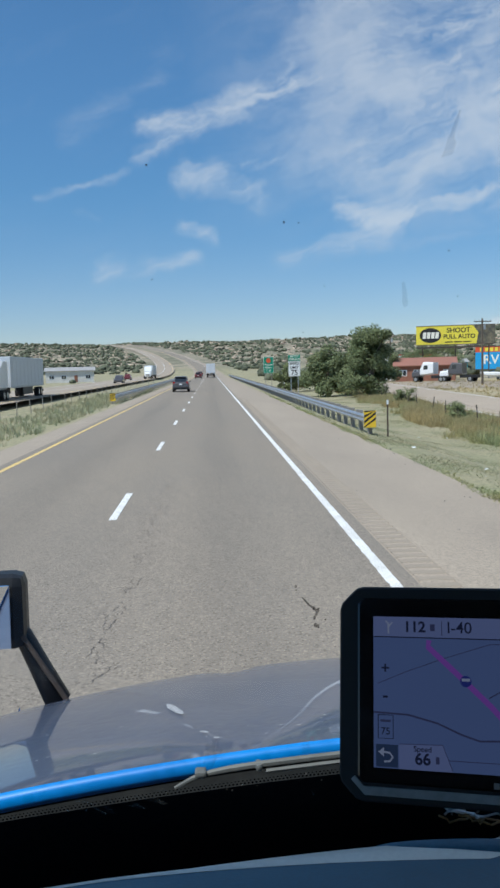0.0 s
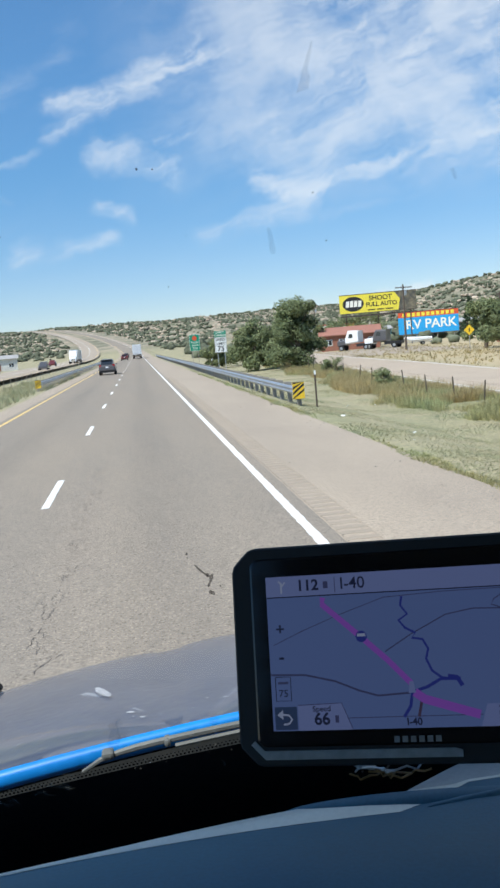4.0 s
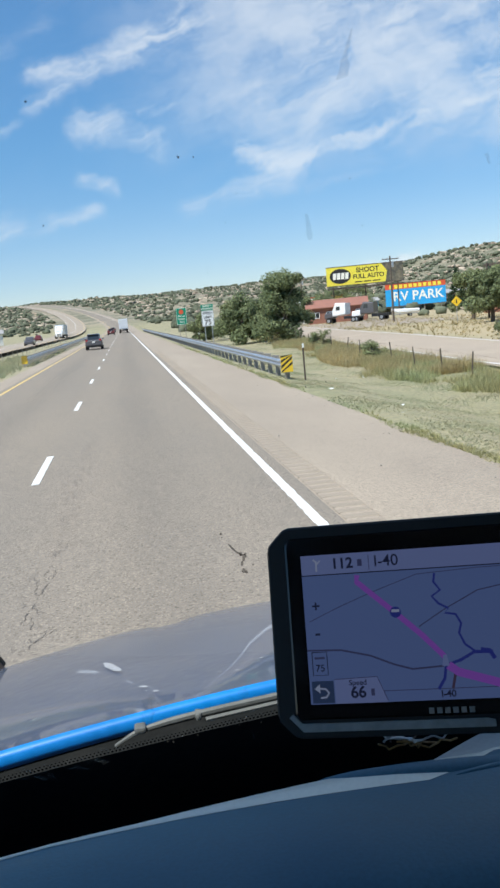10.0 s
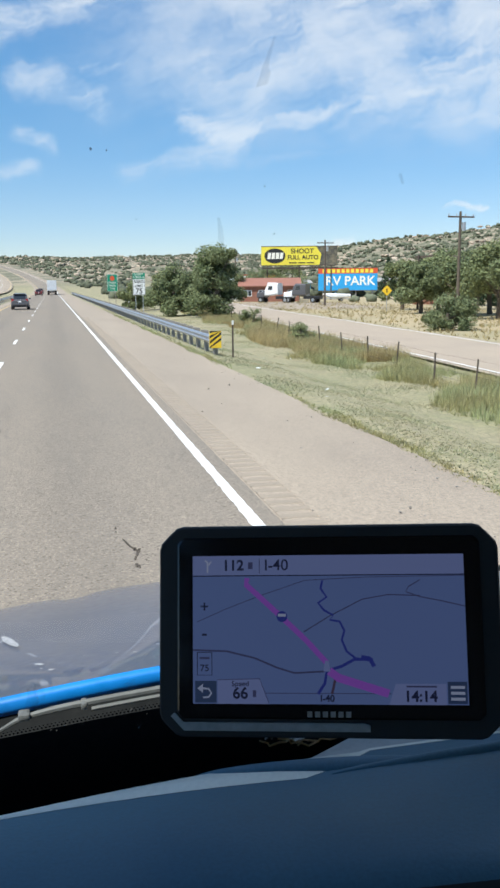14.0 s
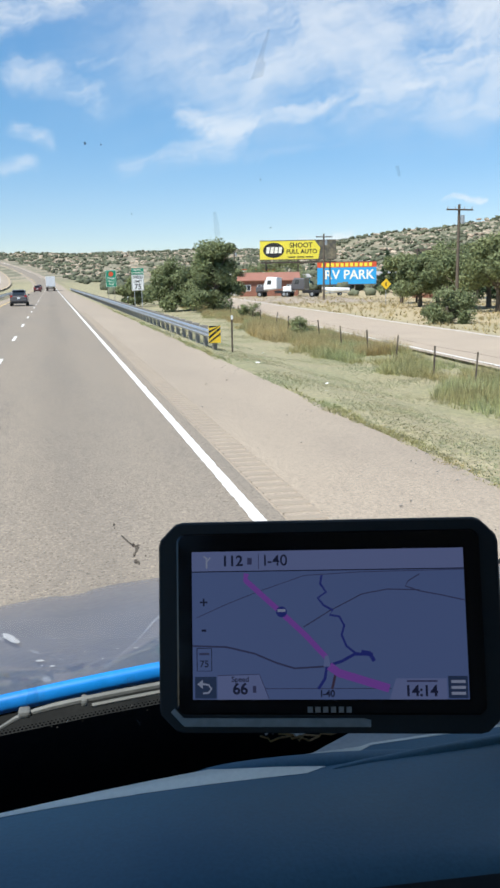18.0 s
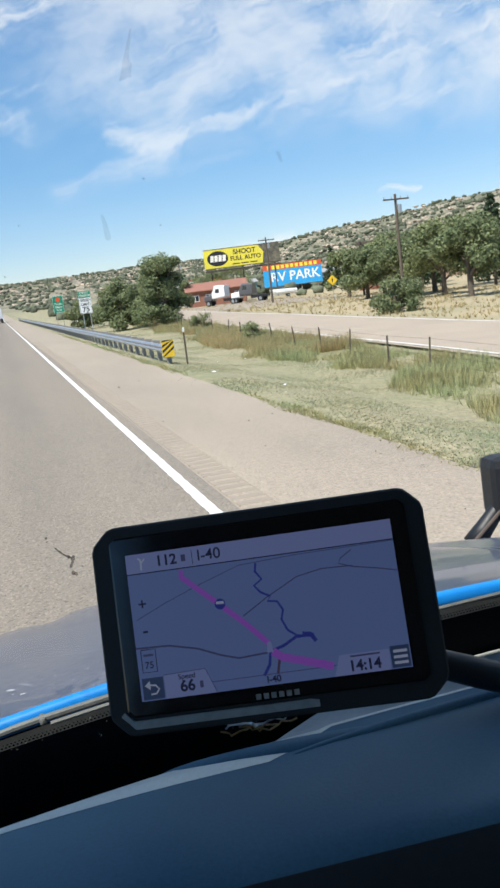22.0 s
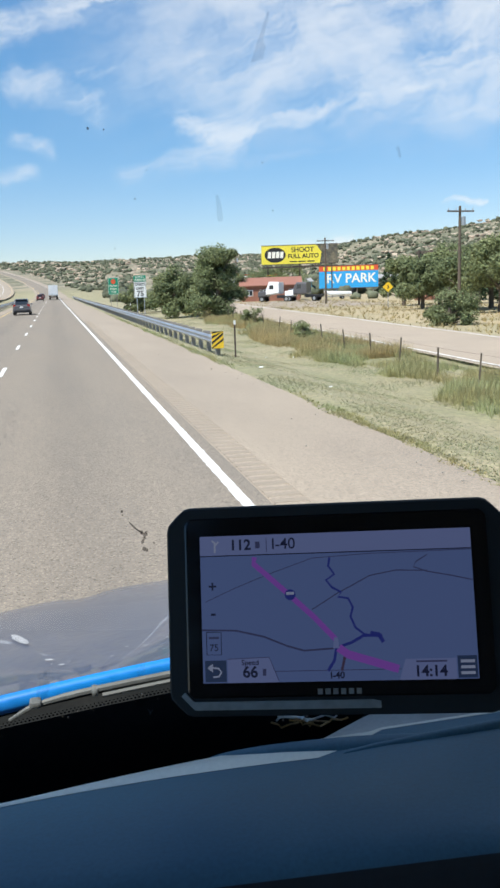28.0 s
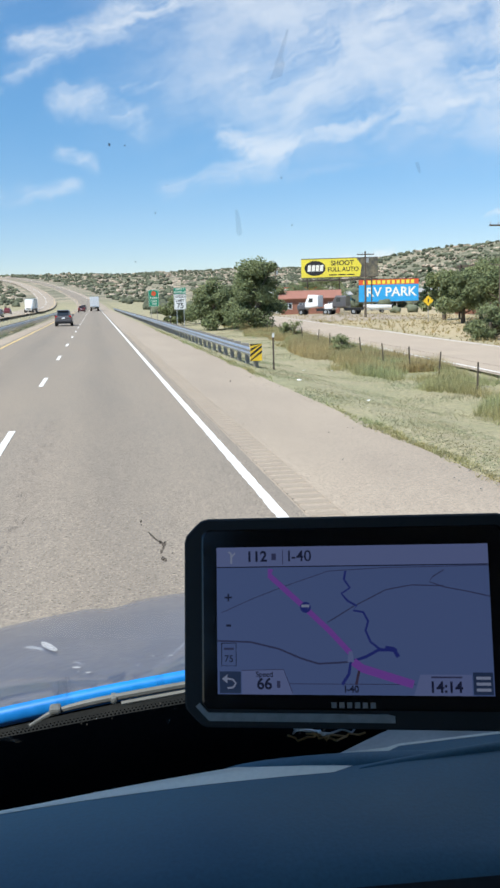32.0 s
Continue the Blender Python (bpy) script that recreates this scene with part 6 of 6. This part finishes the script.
# unseen boards added along the top of the windscreen to shade the dashboard
for s in (-1, 1):
    bm = bmesh.new()
    box(bm, 0.98, 0.20, 0.022, pose(MID + s * 0.51, 0.255, 2.86, -14, 0, 0), 0.010)
    vis = part("dash_shade", bm, M_HEAD, cab, "added unseen grey board shading the dashboard")
    bm = bmesh.new()
    rod(bm, (MID + s * 0.95, 0.20, 2.885), (MID + s * 0.95, 0.24, 3.03), 0.006, 0.006, 8)
    part("dash_shade_hinge", bm, M_BLACK, vis)

# cab shell round the camera, with door and rear openings
for nm, size, at, mt in (
    ("cab_roof", (2.14, 1.225, 0.06), (MID, -0.3575, 3.05), M_HEAD),
    ("cab_back", (2.14, 0.06, 1.9), (MID, -0.98, 2.1), M_HEAD),
    ("cab_floor", (2.14, 1.4, 0.06), (MID, -0.3, 1.15), M_BLACK),
    ("door_lower_left", (0.06, 1.35, 0.95), (MID - 1.04, -0.30, 1.62), M_HEAD),
    ("door_lower_right", (0.06, 1.35, 0.95), (MID + 1.04, -0.30, 1.62), M_HEAD),
    ("door_header_left", (0.06, 1.2, 0.16), (MID - 1.04, -0.36, 2.94), M_HEAD),
    ("door_header_right", (0.06, 1.2, 0.16), (MID + 1.04, -0.36, 2.94), M_HEAD),
    ("rear_pillar_left", (0.06, 0.35, 0.8), (MID - 1.04, -0.80, 2.48), M_HEAD),
    ("rear_pillar_right", (0.06, 0.35, 0.8), (MID + 1.04, -0.80, 2.48), M_HEAD),
):
    bm = bmesh.new()
    box(bm, *size, Matrix.Translation(at), 0.012)
    part(nm, bm, mt, cab)
for s in (-1, 1):
    bm = bmesh.new()
    box(bm, 0.03, 2.1, 1.15, Matrix.Translation((MID + s * 1.088, 0.05, 1.55)), 0.012)
    part("outer_panel", bm, M_PAINT, cab, "glossy blue body side")
for s, nm in ((-1, "front_pillar"), (1, "front_pillar")):
    bm = bmesh.new()
    rod(bm, (MID + s * 1.04, glass_y(2.0) - 0.02, 2.0), (MID + s * 1.04, glass_y(3.05) - 0.02, 3.05), 0.05, 0.05, 8)
    part(nm, bm, M_HEAD, cab)

# outside of the truck: sides of the nose, grille, bumper, wheels and frame
for s in (-1, 1):
    xo = MID + s * 1.12
    bm = bmesh.new()
    ys2 = [1.02 + 1.9 * i / 20 for i in range(21)]
    rows = [[bm.verts.new((xo, y, hood_z(xo, min(y, 2.94)) - 0.002)), bm.verts.new((xo + s * 0.02, y, 1.30)), bm.verts.new((xo, y, 0.62 + 0.62 * max(0.0, 1 - ((y - 2.05) / 0.66) ** 2) ** 0.5))] for y in ys2]
    for u, v in zip(rows, rows[1:]):
        for k in range(2):
            bm.faces.new((u[k], u[k + 1], v[k + 1], v[k]))
    part("fender", bm, M_PAINT, cab, "glossy blue fender")
    for yy, w in ((2.05, 0.30), (-3.4, 0.55), (-4.7, 0.55)):
        wheel(cab, MID + s * 0.98, yy, 0.52, w)
    bm = bmesh.new()
    box(bm, 0.34, 0.08, 0.22, Matrix.Translation((MID + s * 0.86, 2.93, 0.86)), 0.03)
    part("headlamp", bm, M_CHROME, cab)
    bm = bmesh.new()
    box(bm, 0.10, 8.2, 0.26, Matrix.Translation((MID + s * 0.43, -1.3, 0.88)), 0.01)
    part("chassis_rail", bm, M_BLACK, cab)
bm = bmesh.new()
box(bm, 2.4, 0.22, 0.38, Matrix.Translation((MID, 3.0, 0.48)), 0.06)
part("bumper", bm, M_CHROME, cab)
bm = bmesh.new()
box(bm, 1.25, 0.06, 0.40, Matrix.Translation((MID, 2.93, 0.88)), 0.04)
gr = part("grille", bm, M_BLACK, cab)
for i in range(6):
    bm = bmesh.new()
    box(bm, 1.18, 0.03, 0.022, Matrix.Translation((MID, 2.975, 0.72 + 0.062 * i)), 0.006)
    part("grille_bar", bm, M_CHROME, gr)
bm = bmesh.new()
box(bm, 2.24, 1.9, 2.6, Matrix.Translation((MID, -1.98, 2.35)), 0.08)
part("sleeper", bm, M_PAINT, cab, "blue sleeper box behind the seats")
bm = bmesh.new()
box(bm, 2.24, 1.15, 0.10, pose(MID, -0.40, 3.14), 0.04)
part("roof_skin", bm, M_PAINT, cab, "blue roof")

# ---------------------------------------------------------------- navigator
M_CASE = surface("charcoal navigator casing", (0.017, 0.020, 0.021), 0.62, vary=0.15, fine=300, coarse=20, spec=0.3)
M_BEZEL = surface("glossy black bezel", (0.006, 0.006, 0.007), 0.12, vary=0.1)
M_SILVER = surface("pale grey casing edge", (0.24, 0.255, 0.25), 0.55, 0.0, vary=0.15, fine=200, coarse=30)
M_MARK = surface("dim grey print", (0.24, 0.23, 0.21), 0.6, vary=0.1)
M_MAP = glow("map background", (0.076, 0.112, 0.255), SCREEN)
M_HEADER = glow("map header", (0.115, 0.145, 0.30), SCREEN)
M_BUTTON = glow("map button", (0.02, 0.035, 0.085), SCREEN)
M_TAB = glow("map tab", (0.115, 0.145, 0.30), SCREEN)
M_ROUTE = glow("map route", (0.170, 0.058, 0.325), SCREEN)
M_RIVER = glow("map river", (0.018, 0.026, 0.17), SCREEN)
M_TRACK = glow("map side road", (0.035, 0.04, 0.10), SCREEN)
M_BROWN = glow("map highway", (0.045, 0.03, 0.06), SCREEN)
M_TEXT = glow("map text", (0.010, 0.013, 0.040), SCREEN)
M_LITE = glow("map light mark", (0.22, 0.25, 0.36), SCREEN)

X = Vector((0.142, -0.046, 0.0045)).normalized()
U = Vector((0.005, 0.024, 0.0767))
U = (U - X * U.dot(X)).normalized()
Z = X.cross(U)
place = Matrix(((X.x, U.x, Z.x, 0.162), (X.y, U.y, Z.y, 0.481), (X.z, U.z, Z.z, 2.2548), (0, 0, 0, 1)))
nav = thing("satnav", "black satellite navigator showing a map on the dashboard", "satnav", place)
SW, SH = 0.149, 0.0803


def outline(w, h, c, oy=0.0):
    """A rectangle with softly cut corners."""
    a, b2, out = w / 2, h / 2, []
    for sx, sy in ((1, -1), (1, 1), (-1, 1), (-1, -1)):
        q = [(a - c, b2), (a - c * 0.72, b2 - c * 0.08), (a - c * 0.40, b2 - c * 0.38), (a - c * 0.08, b2 - c * 0.72), (a, b2 - c)]
        if sx * sy > 0:
            q = q[::-1]
        out += [(sx * x, sy * y + oy) for x, y in q]
    return out


def slab(layers):
    bm = bmesh.new()
    rings = [[bm.verts.new((x, y, z)) for x, y in outline(w, h, c, oy)] for w, h, c, z, oy in layers]
    n = len(rings[0])
    for a, b2 in zip(rings, rings[1:]):
        for i in range(n):
            bm.faces.new((a[i], a[(i + 1) % n], b2[(i + 1) % n], b2[i]))
    bm.faces.new(rings[0])
    bm.faces.new(rings[-1])
    return bm


part("casing", slab([(0.170, 0.096, 0.008, -0.020, -0.001), (0.186, 0.113, 0.0125, -0.016, -0.001), (0.1885, 0.1160, 0.0130, -0.004, -0.001), (0.1872, 0.1148, 0.0130, 0.0024, -0.001), (0.1852, 0.1128, 0.0122, 0.0035, -0.001)]), M_CASE, nav)
part("bezel", slab([(0.1665, 0.0985, 0.004, 0.0030, 0.001), (0.1665, 0.0985, 0.004, 0.0042, 0.001), (0.1645, 0.0965, 0.004, 0.0046, 0.001)]), M_BEZEL, nav)
# pale strip on the casing's lower edge, from the left corner past the middle
bm = bmesh.new()
for q in ([(-0.0800, -0.0502), (0.018, -0.0502), (0.022, -0.0512), (0.022, -0.0546), (-0.0795, -0.0546), (-0.0870, -0.0470), (-0.0850, -0.0450)],):
    top = [bm.verts.new((x, y, 0.0047)) for x, y in q]
    bot = [bm.verts.new((x, y, 0.0020)) for x, y in q]
    bm.faces.new(top)
    for i in range(len(q)):
        bm.faces.new((top[i], top[(i + 1) % len(q)], bot[(i + 1) % len(q)], bot[i]))
part("bottom_trim", bm, M_SILVER, nav, "pale grey bottom trim")


def flat(name, pts, mat, z, parent):
    bm = bmesh.new()
    bm.faces.new([bm.verts.new((x, y, z)) for x, y in pts])
    for f in bm.faces:
        if f.normal.z < 0:
            f.normal_flip()
    return part(name, bm, mat, parent)


def rect(x0, y0, x1, y1):
    return [(x0, y0), (x1, y0), (x1, y1), (x0, y1)]


def mm(px, py):
    """Screen units (477 across, 262 down) to metres on the display."""
    return ((px / 477 - 0.5) * SW, (0.5 - py / 262) * SH)


def ribbon(name, pts, width, mat, z, parent):
    bm = bmesh.new()
    p = [Vector((*mm(*q), z)) for q in pts]
    prev = None
    for i, q in enumerate(p):
        d = (p[min(i + 1, len(p) - 1)] - p[max(i - 1, 0)]).normalized()
        n = Vector((-d.y, d.x, 0)) * width / 2
        a, b2 = bm.verts.new(q - n), bm.verts.new(q + n)
        if prev:
            bm.faces.new((prev[0], a, b2, prev[1]))
        prev = (a, b2)
    return part(name, bm, mat, parent)


screen = flat("screen", rect(-SW / 2, -SH / 2, SW / 2, SH / 2), M_MAP, 0.0050, nav)
screen["label"] = "dim violet map display"
flat("header_bar", [mm(0, 0), mm(477, 0), mm(477, 36), mm(0, 36)], M_HEADER, 0.0051, screen)
ribbon("header_edge", [(0, 36), (477, 36)], 0.0006, M_TEXT, 0.0052, screen)
ribbon("side_road", [(8, 118), (60, 95), (120, 72), (200, 45), (300, 40), (477, 38)], 0.0004, M_TRACK, 0.0051, screen)
ribbon("side_road", [(401, 45), (381, 57), (376, 66), (400, 75), (440, 83), (477, 92)], 0.0006, M_TRACK, 0.0051, screen)
ribbon("side_road", [(197, 136), (243, 108), (271, 94), (300, 79), (345, 71), (400, 73)], 0.0006, M_TRACK, 0.0051, screen)
ribbon("highway", [(0, 168), (60, 170), (110, 182), (150, 199), (180, 208), (232, 205)], 0.0010, M_TRACK, 0.0051, screen)
ribbon("river", [(231, 45), (228, 60), (238, 75), (223, 85), (233, 98), (249, 107), (243, 115), (260, 118), (268, 134), (263, 150), (271, 170), (286, 182), (313, 186)], 0.0012, M_RIVER, 0.0052, screen)
ribbon("river", [(316, 184), (284, 184), (262, 196), (236, 204), (232, 226), (220, 244)], 0.0016, M_RIVER, 0.0052, screen)
ribbon("river", [(296, 180), (310, 182), (318, 196)], 0.0022, M_RIVER, 0.0052, screen)
ribbon("highway", [(252, 212), (244, 244)], 0.0014, M_BROWN, 0.0052, screen)
ribbon("route", [(98, 40), (96, 52), (152, 104), (200, 150), (236, 190)], 0.0030, M_ROUTE, 0.0053, screen)
ribbon("route", [(240, 204), (256, 216), (342, 243)], 0.0044, M_ROUTE, 0.0053, screen)
flat("route_shield", [(mm(159, 109)[0] + 0.0030 * math.cos(a), mm(159, 109)[1] + 0.0030 * math.sin(a)) for a in np.linspace(0, 6.283, 15)[:-1]], M_RIVER, 0.0054, screen)
flat("shield_band", [mm(152, 104), mm(166, 104), mm(166, 109), mm(152, 109)], M_LITE, 0.0055, screen)
flat("position_mark", [mm(233, 186), mm(239, 186), mm(242, 205), mm(230, 205)], M_HEADER, 0.0055, screen)
ribbon("bottom_edge", [(128, 243), (346, 243)], 0.0004, M_TRACK, 0.0052, screen)
flat("speed_tab", [mm(44, 262), mm(44, 220), mm(118, 218), mm(134, 262)], M_TAB, 0.0052, screen)
flat("arrival_tab", [mm(342, 262), mm(354, 226), mm(440, 226), mm(440, 262)], M_TAB, 0.0052, screen)
ribbon("tab_edge", [(44, 220), (118, 218), (134, 260)], 0.0004, M_TRACK, 0.0053, screen)
flat("back_button", [mm(4, 222), mm(42, 222), mm(42, 260), mm(4, 260)], M_BUTTON, 0.0052, screen)
flat("menu_button", [mm(442, 222), mm(475, 222), mm(475, 260), mm(442, 260)], M_BUTTON, 0.0052, screen)
for i in range(3):
    flat("menu_line", [mm(447, 229 + 10 * i), mm(471, 229 + 10 * i), mm(471, 234 + 10 * i), mm(447, 234 + 10 * i)], M_LITE, 0.0054, screen)
ribbon("back_arrow", [(12, 234), (28, 236), (33, 243), (28, 250), (18, 251)], 0.0010, M_LITE, 0.0054, screen)
flat("back_arrow_head", [mm(8, 235), mm(18, 227), mm(18, 243)], M_LITE, 0.0054, screen)
ribbon("limit_box", [(8, 172), (34, 172), (34, 212), (8, 212), (8, 172)], 0.0005, M_TEXT, 0.0053, screen)
ribbon("turn_arrow", [(27, 30), (27, 12), (22, 8)], 0.0010, M_LITE, 0.0054, screen)
ribbon("turn_arrow", [(27, 18), (34, 10)], 0.0008, M_LITE, 0.0054, screen)
ribbon("header_split", [(120, 6), (120, 32)], 0.0004, M_TRACK, 0.0054, screen)


def screen_text(s, px, py, size, bold=0.00006):
    x, y = mm(px, py)
    lettering("screen_text", s, size, M_TEXT, screen, pose(x, y, 0.0054), bold=bold)


screen_text("112", 73, 18, 0.0080, 0.00022)
screen_text("I-40", 150, 18, 0.0086)
screen_text("66", 84, 244, 0.0084, 0.00022)
screen_text("14:14", 396, 248, 0.0080, 0.00022)
screen_text("Speed", 84, 227, 0.0040)
screen_text("I-40", 236, 252, 0.0050, 0.00014)
screen_text("75", 21, 200, 0.0052)
screen_text("+", 21, 92, 0.0085, 0.00012)
screen_text("-", 21, 138, 0.0100, 0.00012)
for x0, x1, y0, y1 in ((12, 30, 180, 184), (100, 108, 12, 24), (106, 112, 238, 250), (372, 424, 229, 232)):
    flat("text_bar", [mm(x0, y0), mm(x1, y0), mm(x1, y1), mm(x0, y1)], M_TRACK, 0.0054, screen)
for i in range(6):
    bm = bmesh.new()
    box(bm, 0.0028, 0.0030, 0.0003, Matrix.Translation((-0.0105 + i * 0.0042, -0.0455, 0.0047)))
    part("maker_bar", bm, M_MARK, nav, "small grey bar of the maker's mark")
bm = bmesh.new()
rod(bm, (0.002, -0.012, -0.018), (0.002, -0.012, -0.030), 0.012, 0.010, 14)
part("mount_arm", bm, M_CASE, nav)
bm = bmesh.new()
rod(bm, (0.002, -0.012, -0.030), (0.002, -0.012, -0.036), 0.020, 0.028, 20)
part("suction_mount", bm, M_CASE, nav)

# power leads bundled under the navigator
M_COPPER = surface("amber cable", (0.22, 0.12, 0.035), 0.4, vary=0.2, fine=200, coarse=40)
wires = thing("power_leads", "tangled thin amber and white leads under the satnav", "cable")
r2 = random.Random(12)
for i in range(7):
    a = Vector((0.140 + i * 0.0040, 0.5535 + r2.uniform(-0.002, 0.002), 2.150))
    pts = [a.copy()]
    for k in range(7):
        a = a + Vector((r2.uniform(0.001, 0.008), r2.uniform(-0.004, 0.004), r2.uniform(-0.0045, 0.0045)))
        a.z = min(2.156, max(2.145, a.z))
        pts.append(a.copy())
    bm = bmesh.new()
    tube(bm, pts, 0.0007, 6)
    part("lead", bm, (M_COPPER, M_STEEL, M_DARKSTEEL, M_COPPER)[i % 4], wires)
bm = bmesh.new()
box(bm, 0.014, 0.008, 0.007, pose(0.150, 0.554, 2.156, 0, 20, 15), 0.002)
part("plug", bm, M_STEEL, wires)
